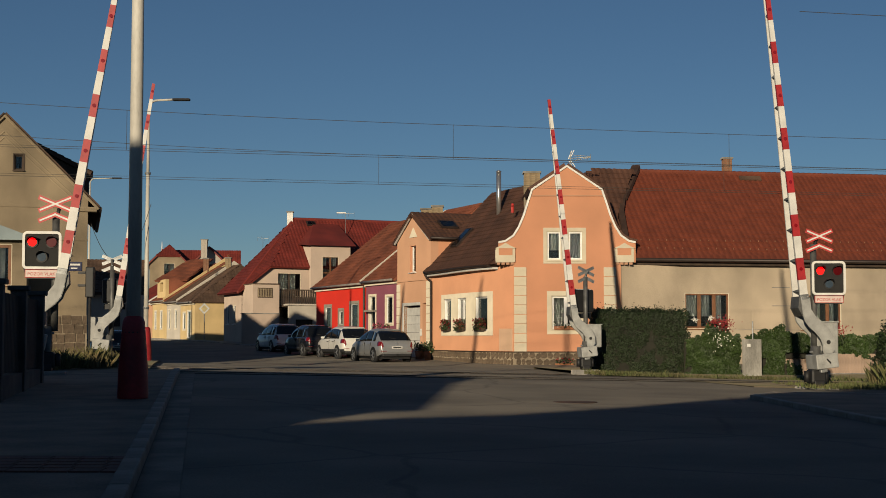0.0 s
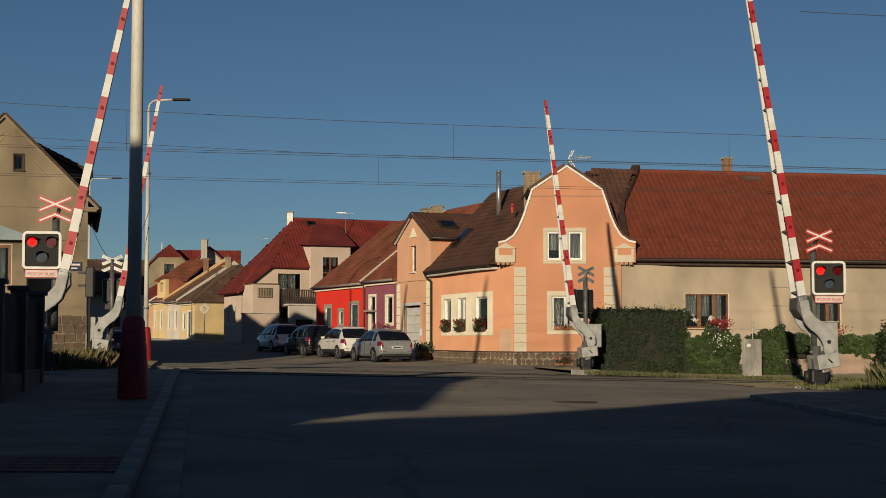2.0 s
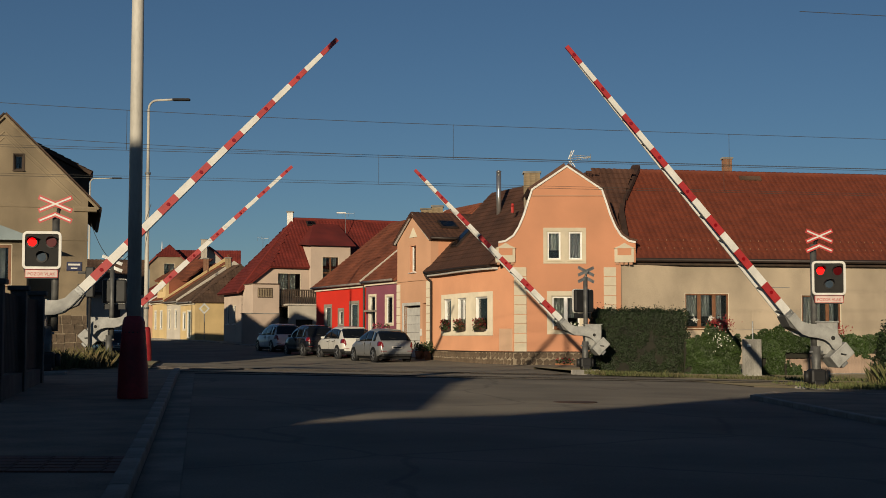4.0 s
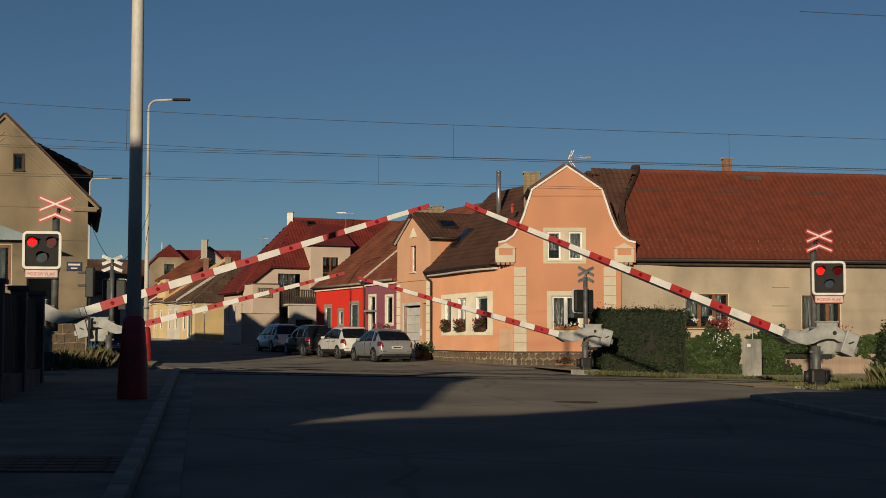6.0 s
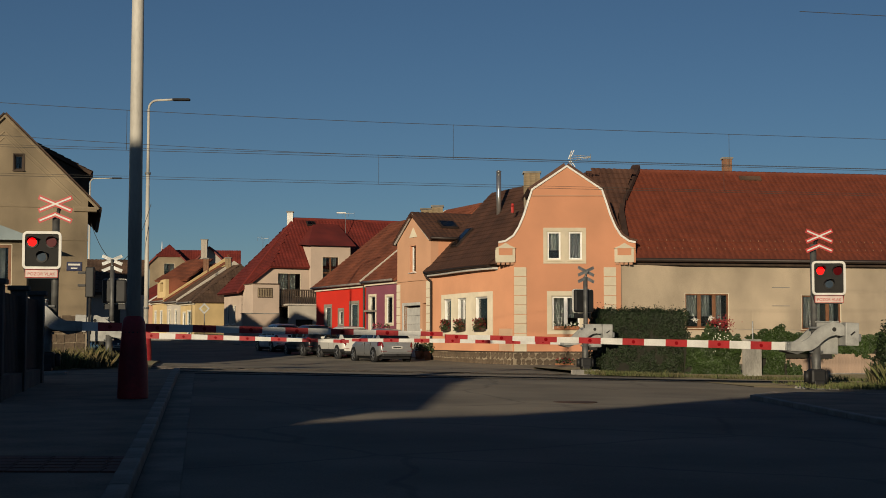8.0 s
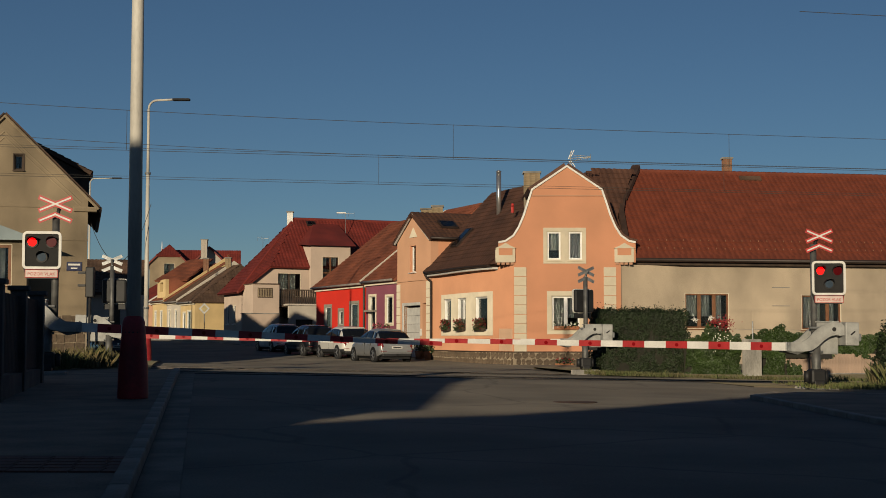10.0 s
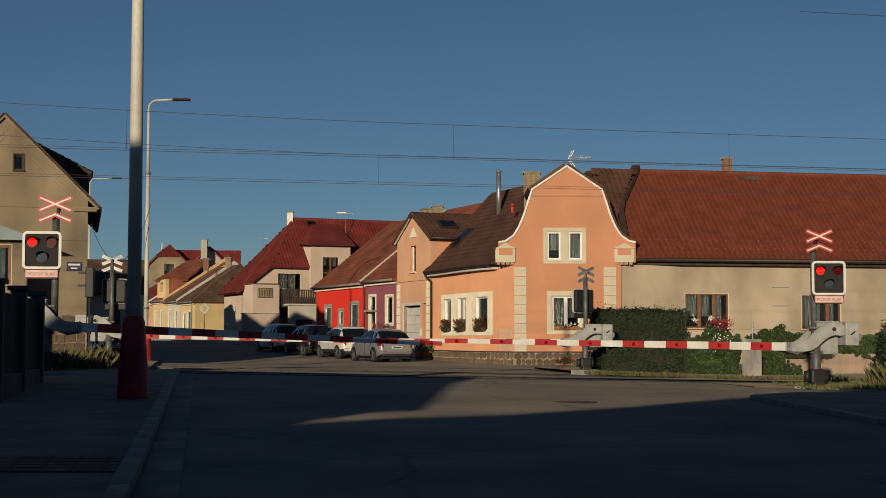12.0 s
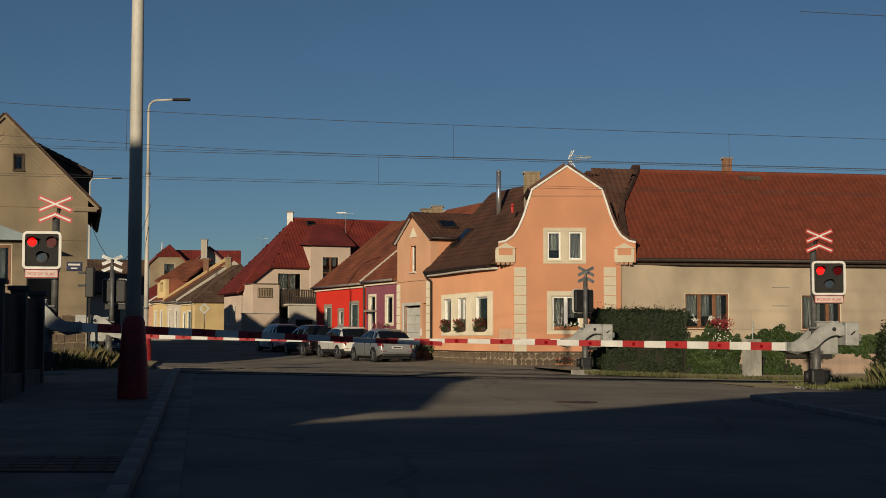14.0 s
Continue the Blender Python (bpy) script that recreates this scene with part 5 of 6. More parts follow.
# smaller houses further up the street
far_rows = [
    ("yellow_house", 59.0, 64.2, 1.0, 4.25, 7.45, 9.0, YELLOW, OLD_ROOF, "pale yellow house with old brown tiled roof", [(1.0, 1.9, 1.9, 3.3), (2.6, 3.8, 1.2, 3.4)]),
    ("white_house", 64.25, 69.5, 1.1, 4.4, 7.55, 9.4, PALE, OLD_ROOF, "off-white terraced house with old brown roof", [(0.7, 1.5, 2.0, 3.6), (3.2, 4.0, 2.0, 3.6)]),
    ("cream_house", 69.55, 75.5, 1.3, 4.6, 8.1, 10.6, YELLOW, ORANGE_ROOF, "cream terraced house with orange brown roof", [(1.0, 1.8, 2.0, 3.6), (3.4, 4.2, 2.0, 3.6)]),
    ("dusky_house", 75.6, 90, 1.4, 4.6, 7.1, 8.4, PEACH_DUSTY, DEEP_RED_ROOF, "dull rose terraced house with red brown roof", [(6.5, 7.5, 2.2, 3.7), (9.5, 10.5, 2.2, 3.7)]),
]
made_rows = {}
for nm, s0, s1, z, ev, rg, dp, wm, rm, lab, ops in far_rows:
    made_rows[nm] = row_house(nm, s0, s1, z, ev, rg, dp, wm, rm, lab, ops, hip=nm == "yellow_house")
    if nm != "yellow_house":
        # fire wall standing above the roof on the side of the crossing
        cap = {"white_house": PALE, "cream_house": YELLOW, "dusky_house": WHITE}[nm]
        wall_part(made_rows[nm][0], "fire_wall", pose(s1 - s0 + 0.02, -0.3, 0, 0, 0, 90), [(0, ev + 0.08), (dp / 2 + 0.3, rg + 0.32), (dp + 0.3, ev)], [], cap, 0.32, ev - 0.35)
yh = made_rows["yellow_house"][0]
# dormer standing on the cream house's eave
ch = made_rows["cream_house"][0]
dm = new("dormer")
dm.parent = ch
dm.matrix_local = pose(1.3, 0.15, 0)
dmw = wall_part(dm, "dormer_front", Matrix(), [(0, 6.45), (3.4, 6.45)], [(0.9, 2.3, 5.35, 6.2)], YELLOW, 0.3, 4.7)
dmw.parent = dm
flat(dm, "dormer_cheek", ORANGE_ROOF, 3.1, 3.4, 0.31, 3.2, 4.8, 6.45)
flat(dm, "dormer_cheek", ORANGE_ROOF, 0.0, 0.3, 0.31, 3.2, 4.8, 6.45)
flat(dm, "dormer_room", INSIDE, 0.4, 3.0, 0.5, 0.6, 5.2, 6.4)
roof_poly(dm, [(0.6, -0.4, 6.42), (4.1, 1.75, 6.42), (1.5, 4.75, 8.5), (-1.0, 3.0, 8.5)], ORANGE_ROOF, "orange brown dormer slope")
flat(dm, "dormer_core", ORANGE_ROOF, 0.35, 3.05, 1.2, 3.2, 4.8, 6.4)
# big house closing the street
big = house("tall_house", (-31.2, 150), 8, "tall ochre house with dark red hipped roof")
bw = wall_part(big, "front_wall", Matrix(), [(0, 8.95), (0.75, 9.85), (3.25, 9.85), (4.0, 8.95)], [(1.5, 2.6, 7.9, 9.1)], OLD_BEIGE, 0.4, 0.5)
window(bw, 1.5, 7.9, 1.1, 1.2, DARK_WOOD, 2, depth=0.15)
roof_poly(big, [(0.7, -0.35, 9.92), (3.3, -0.35, 9.92), (2.0, 1.4, 11.2)], DEEP_RED_ROOF, "dark red half hip")
roof_poly(big, [(4.6, -0.35, 8.64), (4.6, 5.0, 8.64), (2.0, 5.0, 11.2), (2.0, 1.4, 11.2), (3.3, -0.35, 9.92)], DEEP_RED_ROOF, "dark red side slope")
roof_poly(big, [(-0.6, 5.0, 8.64), (-0.6, -0.35, 8.64), (0.7, -0.35, 9.92), (2.0, 1.4, 11.2), (2.0, 5.0, 11.2)], DEEP_RED_ROOF, "dark red side slope")
roof_poly(big, [(2.4, 1.5, 8.6), (9.6, 1.5, 8.6), (9.6, 3.6, 10.75), (2.0, 3.6, 10.75)], DEEP_RED_ROOF, "dark red main slope")
flat(big, "side_block", OLD_BEIGE, 4.0, 9.4, 1.9, 4.5, 0.5, 8.8)
part("finial", cyl(B(), (1.2, 1.4, 10.4), (1.2, 1.4, 11.5), 0.08, 0.03), PVC, big)
# pale gable between the roofs
pg = house("gable_house", (-24.5, 136), 4, "small house showing its pale gable above the roofs")
wall_part(pg, "gable_wall", Matrix(), [(0, 8.0), (1.95, 9.85), (3.8, 8.2)], [], PALE, 0.4, 0.8)
roof_poly(pg, [(4.1, -0.25, 7.95), (4.1, 7, 7.95), (1.95, 7, 10.0), (1.95, -0.25, 10.0)], DEEP_RED_ROOF, "dark red slope")
roof_poly(pg, [(-0.3, 7, 7.85), (-0.3, -0.25, 7.85), (1.95, -0.25, 10.0), (1.95, 7, 10.0)], DEEP_RED_ROOF, "dark red slope")
flat(pg, "house_body", PALE, 0.1, 3.7, 0.4, 6.8, 0.8, 7.8)
bricks_chimney("chimney", pose(-22.75, 134.5, 8.2), 0.6, 0.55, 2.3, PALE, "tall grey rendered chimney", 0)
bricks_chimney("chimney", pose(*row_point(69.8, 3.6), 6.9), 0.5, 0.5, 1.4, BRICK, "brown brick chimney by the fire wall", 0)
bricks_chimney("chimney", pose(*row_point(64.4, 4.2), 7.0), 0.5, 0.5, 1.1, PALE_BRICK, "pale brick chimney on an old roof", 1)
dk = house("dark_house", (-21.7, 88), 10, "dark roofed house beside the far street")
flat(dk, "house_body", PALE, -6.0, 2.8, 0.3, 7, 0.0, 4.1)
roof_slope(dk, (-6.4, -0.3, 4.0), (3.1, -0.3, 4.0), (0, 3.5, 2.25), 4.15, OLD_ROOF)
roof_slope(dk, (3.1, 7.3, 4.0), (-6.4, 7.3, 4.0), (0, -3.5, 2.25), 4.15, OLD_ROOF, tiles=False)
part("gable_end", prism(B(), [(2.5, 4.05), (2.8, 4.05), (2.8, 5.9), (2.5, 5.9)], 3.2, 3.9), PALE, dk)
for x in (1.0, 1.95):
    flat(dk, "house_window", DARK_WOOD, x, x + 0.55, 0.22, 0.3, 1.9, 3.1)

# ochre house beside the railway
och = house("ochre_house", (-13.62, 54.0), 14.4, "old ochre gabled house on a squared stone plinth")
og = wall_part(och, "gable_wall", Matrix(), [(-7.0, 5.55), (-3.1, 9.55), (0.0, 6.46)], [(-2.75, -2.4, 7.55, 8.15)], OLD_BEIGE, 0.45, 0.0)
window(og, -2.75, 7.55, 0.35, 0.6, DARK_WOOD, 1, depth=0.12, curtain=False, surround=DARK_WOOD, sw=0.04)
for z in (3.05, 4.9, 6.15):
    flat(og, "string_course", OLD_BEIGE, -7, 0.01, -0.03, 0.01, z, z + 0.06)
flat(och, "side_wall", OLD_BEIGE, -0.4, 0.0, 0.46, 12, 0.0, 6.2)
flat(och, "rear_wall", OLD_BEIGE, -7.0, -0.4, 11.6, 12, 0.0, 6.0)
flat(och, "cornice", OLD_BEIGE, -0.55, 0.34, -0.12, 0.3, 6.02, 6.2, bevel=0.03)
rubble(och, -7.0, 0.03, 0.3, 2.05, pose(0, -0.04, 0), 9, 0.34, squared=True)
roof_slope(och, (0.42, 12.1, 6.2), (0.42, -0.12, 6.2), (-3.52, 0, 3.5), 4.96, OLD_ROOF, thick=0.06, label="old dark tiled slope")
roof_slope(och, (-7.3, -0.12, 5.4), (-7.3, 12, 5.4), (4.2, 0, 4.3), 6.0, OLD_ROOF, thick=0.06, label="old dark tiled slope")
gutter(och, (0.46, 12, 6.16), (0.46, 0.0, 6.16), 0.07)
bm = B()
for a, b in (((0.4, 6.12), (-3.1, 9.6)), ((-3.1, 9.6), (-7.2, 5.36))):
    tube(bm, [Vector((a[0], -0.08, a[1])), Vector((b[0], -0.08, b[1]))], 0.05, 6)
part("verge_board", bm, OLD_BEIGE, och)
for off in (0.34, 0.5):
    bm = B()
    for a, b in (((-0.25, 6.7 - off), (-3.1, 9.5 - off * 1.4)), ((-3.1, 9.5 - off * 1.4), (-6.9, 5.6 - off))):
        cyl(bm, (a[0], 0, a[1]), (b[0], 0, b[1]), 0.028, seg=6)
    part("verge_moulding", bm, OLD_BEIGE, og)
sg = new("street_sign")
sg.parent = og
sg.matrix_local = pose(-0.48, -0.03, 3.92)
flat(sg, "sign_plate", PLATE_BLUE, -0.28, 0.28, -0.02, 0.0, -0.17, 0.17, bevel=0.005)
flat(sg, "text_bar", WHITE, -0.22, 0.22, -0.026, -0.02, 0.03, 0.1)
flat(sg, "text_bar", WHITE, -0.12, 0.12, -0.026, -0.02, -0.1, -0.05)
bay = house("bay_annex", (-15.25, 51.7), 14, "ochre annex with blue-grey tin roof and brown window")
bo = [(-1.95, -0.52, 3.1, 4.62)]
byw = wall_part(bay, "annex_wall", Matrix(), [(-5, 4.75), (0, 4.75)], bo, OLD_BEIGE, 0.4, 0)
window(byw, -1.95, 3.1, 1.43, 1.52, BROWN_WOOD, 1, depth=0.12, fw=0.14)
flat(bay, "annex_side", OLD_BEIGE, -0.4, 0, 0.4, 4, 0, 4.75)
bm = B()
prism(bm, [(-5.3, 4.75), (0.5, 4.75), (-1.3, 5.42), (-5.3, 5.5)], -0.4, 3.5)
part("tin_roof", bm, TIN_ROOF, bay, "blue-grey tin roof")
roof_poly(och, [(0.15, 3.1, 7.93), (0.15, 5.8, 7.93), (-3.3, 5.8, 9.66), (-3.3, 3.1, 9.66)], OLD_ROOF, "dark raised rear slope")
part("raised_wall", prism(B(), [(-3.0, 6.0), (0.04, 6.0), (0.04, 7.8), (-3.0, 9.3)], 3.25, 5.6), DARK_WOOD, och)

# single tiles along the eaves
def eave_tiles(parent, a, b, up, mat, step=0.3):
    a, b, up = Vector(a), Vector(b), Vector(up).normalized()
    x = (b - a).normalized()
    m = Matrix((x, up, x.cross(up))).transposed().to_4x4()
    n = int((b - a).length / step)
    me = None
    for i in range(n):
        if me is None:
            bm = B()
            prev = None
            for sx, sz in ((0.0, 0.03), (0.25, 0.052), (0.5, 0.056), (0.75, 0.038), (0.98, 0.03)):
                row = [bm.verts.new((sx * step, y, sz + dz)) for y, dz in ((-0.06, -0.03), (-0.06, 0.022), (0.3, 0.0))]
                if prev:
                    for k in range(2):
                        bm.faces.new((prev[k], row[k], row[k + 1], prev[k + 1]))
                prev = row
            ob = part("eave_tile", bm, mat, parent)
            me = ob.data
        else:
            ob = new("eave_tile", me)
            ob.parent = parent
        mm = m.copy()
        mm.translation = a + x * (i * step)
        ob.matrix_local = mm


eave_tiles(lb, (0.5, -0.52, 4.68), (25, -0.52, 4.68), (0, 5.2, 4.75), RED_ROOF)
for k in range(11):
    xa, xb = (SL - 1.0) * k / 11, (SL - 1.0) * (k + 1) / 11
    eave_tiles(peach, sm @ Vector((xa, -0.42 - bow(xa), 4.47)), sm @ Vector((xb + 0.05, -0.42 - bow(xb), 4.47)), sm.to_3x3() @ UP, BROWN_ROOF, 0.255)


# ---- street furniture ----
def sleeve(parent, r0, r1, h):
    """A red protective sleeve with a rounded shoulder and two bands of slots."""
    bm = B()
    prev, seg = None, 28
    prof = [(r0, 0), (r0 * 1.02, 0.05), (r0 * 0.97, h * 0.35), (r1 * 1.08, h * 0.8), (r1 * 1.0, h * 0.93), (r1 * 0.85, h * 0.98), (r1 * 0.62, h)]
    for r, z in prof:
        row = [bm.verts.new((r * math.cos(6.2832 * i / seg), r * math.sin(6.2832 * i / seg), z)) for i in range(seg)]
        if prev:
            for i in range(seg):
                f = bm.faces.new((prev[i], prev[(i + 1) % seg], row[(i + 1) % seg], row[i]))
                f.smooth = True
        prev = row
    bm.faces.new(prev)
    sl = part("protective_sleeve", bm, RED_SLEEVE, parent, "dark red protective sleeve")
    for z in (h * 0.16, h * 0.80):
        for a in (-110, -90, -70):
            bm = B()
            box(bm, r0 * 0.86, r0 * 1.0, -0.045, 0.045, -0.012, 0.012, bevel=0.008)
            o = part("sleeve_slot", bm, BLACK, sl)
            o.matrix_local = pose(0, 0, z, 0, 0, a)
            o.scale = (0.98 if z < h * 0.5 else 0.78, 1, 1)
    return sl


PZ = ground_z(-4.7, 21.5) + 0.10
pole = empty("tall_pole", pose(-4.70, 21.5, PZ), "tall pale tapered pole with a dark red sleeve", "pole")
part("shaft", cyl(B(), (0, 0, 0), (0, 0, 10), 0.112, 0.078, 24), POLE_GREY, pole)
sleeve(pole, 0.228, 0.166, 1.245)


def street_lamp(m, h, reach, label, red=True, r=0.09):
    lp = empty("street_lamp", m, label, "street lamp")
    part("shaft", cyl(B(), (0, 0, 0), (0, 0, h * 0.72), r * 1.15, r * 0.8, 16), POLE_GREY, lp)
    part("shaft", cyl(B(), (0, 0, h * 0.72), (0, 0, h - 0.35), r * 0.72, r * 0.55, 16), POLE_GREY, lp)
    pts = [Vector((0.35 - 0.35 * math.cos(a), 0, h - 0.35 + 0.35 * math.sin(a))) for a in lin(0, math.pi / 2, 6)] + [Vector((reach, 0, h + 0.03))]
    part("bracket", tube(B(), pts, r * 0.5, 10), POLE_GREY, lp)
    bm = B()
    box(bm, reach - 0.05, reach + 0.65, -0.13, 0.13, h - 0.02, h + 0.07, bevel=0.035)
    part("lamp_head", bm, DARK_GREY, lp)
    for z in (2.2, h * 0.72):
        part("collar", cyl(B(), (0, 0, z - 0.04), (0, 0, z + 0.04), r * 1.3, seg=16), GALV, lp)
    if red:
        sleeve(lp, 0.24, 0.18, 1.45)
    return lp


street_lamp(pose(-11.76, 56.0, ground_z(-11.76, 56)), 10.5, 1.0, "slim pale street lamp with a red base sleeve")
street_lamp(pose(-25.1, 100.0, 1.0), 11.5, 1.6, "slim pale street lamp further up the street", red=False)
# priority road sign
ps = empty("road_sign", pose(-18.9, 112, 0.9), "diamond priority road sign on a thin post", "road sign")
part("post", cyl(B(), (0, 0, 0), (0, 0, 2.9), 0.035, seg=8), GALV, ps)
o = flat(ps, "sign_plate", MACHINE, -0.32, 0.32, -0.02, 0.0, -0.32, 0.32, bevel=0.01)
o.matrix_local = pose(0, -0.05, 2.6, 0, 45, 0)
o = flat(ps, "sign_centre", material("sign_yellow", (0.42, 0.33, 0.16), 0.7), -0.2, 0.2, -0.03, -0.02, -0.2, 0.2)
o.matrix_local = pose(0, -0.05, 2.6, 0, 45, 0)


# ---- overhead line ----
WX = Vector((0.977, 0.213, 0))     # along the overhead line


def wire_run(name, off, z, label, s0=-40, s1=60, r=0.006, sag=0.0, rise=0.0):
    c = Vector((0, 38.2, 0)) + RD * off
    pts = []
    for s in lin(s0, s1, 50):
        p = c + WX * s
        pts.append(Vector((p.x, p.y, z + sag * ((s - 8) / 50) ** 2 + rise * (min(0, s) / 12) ** 2)))
    bm = B()
    for a, b in zip(pts, pts[1:]):
        cyl(bm, a, b, r, seg=5)
    return tagged(part(name, bm, WIRE), label, "overhead wire", "overhead line")


def hanger(parent, off, u_s, z0, z1):
    p = Vector((0, 38.2, 0)) + RD * off + WX * u_s
    part("dropper", cyl(B(), (p.x, p.y, z0), (p.x, p.y, z1), 0.006, seg=5), WIRE, parent)


w1 = wire_run("messenger_wire", -2.1, 6.66, "thin dark messenger wire above the near track", sag=0.25, r=0.0065, rise=0.17)
w2 = wire_run("contact_wire", -2.1, 5.78, "thin dark contact wire above the near track")
w2b = wire_run("contact_wire", -1.9, 5.86, "thin dark contact wire above the near track", r=0.005)
w3 = wire_run("messenger_wire", 2.1, 6.37, "thin dark messenger wire above the far track", sag=0.2, r=0.0065, rise=0.24)
w4 = wire_run("contact_wire", 2.1, 5.55, "thin dark contact wire above the far track")
w4b = wire_run("contact_wire", 2.25, 5.63, "thin dark contact wire above the far track", r=0.005)
wire_run("feeder_wire", -6.5, 9.0, "thin dark feeder wire high over the road", s0=7.6, s1=40, r=0.008)
for s in (-8.3, -0.1, 7.5):
    hanger(w1, -2.1, s, 5.78, 6.68 + (0.08 if s < -5 else 0))
for s in (-1.5, 9.0, -12):
    hanger(w3, 2.1, s, 5.55, 6.40)
bm = B()
pts = [Vector((-13.25 + 1.65 * t, 53 + 2.9 * t, 5.5 + 1.0 * t - 7.4 * t * (1 - t))) for t in lin(0, 1, 16)]
for a, b in zip(pts, pts[1:]):
    cyl(bm, a, b, 0.012, seg=5)
tagged(part("slack_cable", bm, WIRE), "slack dark cable hanging from the house corner", "cable")


# ---- boundary fence and hedge ----
def leafy(name, mat, core, leaves, label, category, leafsize, mat_core=None):
    th = empty(name, Matrix(), label, category)
    for bm in core:
        part("inner_core", bm, mat_core or TWIG, th)
    me = leaf_cloud(leaves, leafsize)
    me.materials.append(mat)
    lf = new("leaves", me)
    lf.parent = th
    tagged(lf, kind="stuff")
    return th


def box_leaves(x0, x1, y0, y1, z0, z1, n, top=None, m=None):
    """Points over the faces of a clipped block, uneven by noise."""
    out = []
    area = [(x1 - x0) * (z1 - z0), (x1 - x0) * (y1 - y0), (y1 - y0) * (z1 - z0), (y1 - y0) * (z1 - z0)]
    for i in range(n):
        k = random.choices(range(4), area)[0]
        a, b = random.random(), random.random()
        x, y, z = x0 + (x1 - x0) * a, y0, z0 + (z1 - z0) * b
        nr = Vector((0, -1, 0.3))
        if k == 1:
            y, z, nr = y0 + (y1 - y0) * b, z1, Vector((0, -0.2, 1))
        elif k > 1:
            x, y, nr = (x0, x1)[k - 2], y0 + (y1 - y0) * a, Vector(((-1, 1)[k - 2], 0, 0.3))
        p = Vector((x, y, z))
        d = noise.noise(p * 1.3) * 0.24 + noise.noise(p * 3.2) * 0.16 + noise.noise(p * 8.0) * 0.09 + random.gauss(0, 0.03)
        p += nr.normalized() * d
        if k == 1 and random.random() < 0.09:
            p.z += random.uniform(0.03, 0.28) * random.random()
        out.append((m @ p if m else p, nr))
    return out


hm = pose(5.42, 48.3, -0.28, 0, 0, 9)
core = box(B(), 0.08, 3.0, 0.1, 1.6, -0.2, 2.34, bevel=0.1, m=hm)
leafy("clipped_hedge", LEAF, [core], box_leaves(0, 3.05, 0, 1.7, 0.0, 2.36, 30000, m=hm), "dense clipped dark green hedge beside the barrier", "hedge", 0.033)


def vine_fence(x0, x1, y, z0, top, n, label, mat=VINE, depth=0.3, slope=0.17, name="ivy_fence"):
    core = B()
    k = 12
    for i in range(k):
        xa, xb = x0 + (x1 - x0) * i / k, x0 + (x1 - x0) * (i + 1) / k
        box(core, xa, xb, y + slope * (xa - x0) + 0.1, y + slope * (xa - x0) + depth, z0 - 0.2, top((xa + xb) / 2) - 0.15)
    out = []
    while len(out) < n:
        x = random.uniform(x0, x1)
        z = z0 + (top(x) - z0) * random.random()
        p = Vector((x, y + slope * (x - x0), z))
        d = noise.noise(Vector((x * 1.5, z * 1.5, 3))) * 0.3 + noise.noise(Vector((x * 5, z * 5, 7))) * 0.12
        if noise.noise(Vector((x * 0.9, z * 1.1, 20))) < -0.42:
            continue
        out.append((p + Vector((0, -0.12 + d, 0)), Vector((0, -1, 0.5))))
    return leafy(name, mat, [core], out, label, "climbing plant", 0.055)


vine_fence(8.2, 10.1, 47.9, -0.33, lambda x: 1.22 + 0.5 * math.exp(-((x - 9.35) / 0.5) ** 2) + 0.35 * noise.noise(Vector((x * 2.6, 5, 1))), 5200, "tangled green shrub with white blossom by the fence", name="flowering_shrub")
vine_fence(10.15, 11.5, 47.6, -0.33, lambda x: 1.28 + 0.32 * math.exp(-((x - 11.2) / 0.55) ** 2) + 0.3 * noise.noise(Vector((x * 2.4, 2, 1))), 4000, "green creeper covering the fence")
vine_fence(11.45, 12.4, 47.75, 0.72, lambda x: 1.36 + 0.25 * noise.noise(Vector((x * 2.4, 2, 1))), 1300, "green creeper hanging over the fence post")
vine_fence(12.0, 16.5, 48.3, 0.5, lambda x: 1.3 + 0.3 * noise.noise(Vector((x * 1.7, 9, 1))), 4500, "green creeper hanging over the board fence")
vine_fence(11.47, 11.97, 47.4, -0.3, lambda x: 0.35 + 0.2 * noise.noise(Vector((x * 3, 9, 4))), 350, "green creeper at the foot of the fence", name="creeper")
for nm, (x, y, z), mat, cnt, sp, lab in (("white_blossom", (9.3, 47.55, 1.15), WHITE_PETAL, 22, (0.22, 0.08, 0.2), "cluster of small white blossom"),
                                          ("white_blossom", (8.47, 47.55, 1.8), WHITE_PETAL, 16, (0.045, 0.04, 0.04), "small cluster of white blossom"),
                                          ("white_blossom", (9.0, 47.55, 1.84), WHITE_PETAL, 16, (0.05, 0.04, 0.04), "small cluster of white blossom"),
                                          ("red_blossom", (9.52, 47.62, 1.68), PETAL, 95, (0.15, 0.08, 0.11), "cluster of dark red blossom"),
                                          ("red_blossom", (9.1, 47.62, 1.74), PETAL, 35, (0.1, 0.06, 0.05), "cluster of dark red blossom"),
                                          ("red_blossom", (12.9, 46.5, 1.42), PETAL, 60, (0.2, 0.1, 0.1), "cluster of dark red blossom")):
    me = leaf_cloud([(Vector((random.gauss(x, sp[0]), random.gauss(y, sp[1]), random.gauss(z, sp[2]))), Vector((0, -1, 0.5))) for _ in range(cnt * 2)], 0.032)
    me.materials.append(mat)
    tagged(new(nm, me), lab, "flowers", kind="stuff")

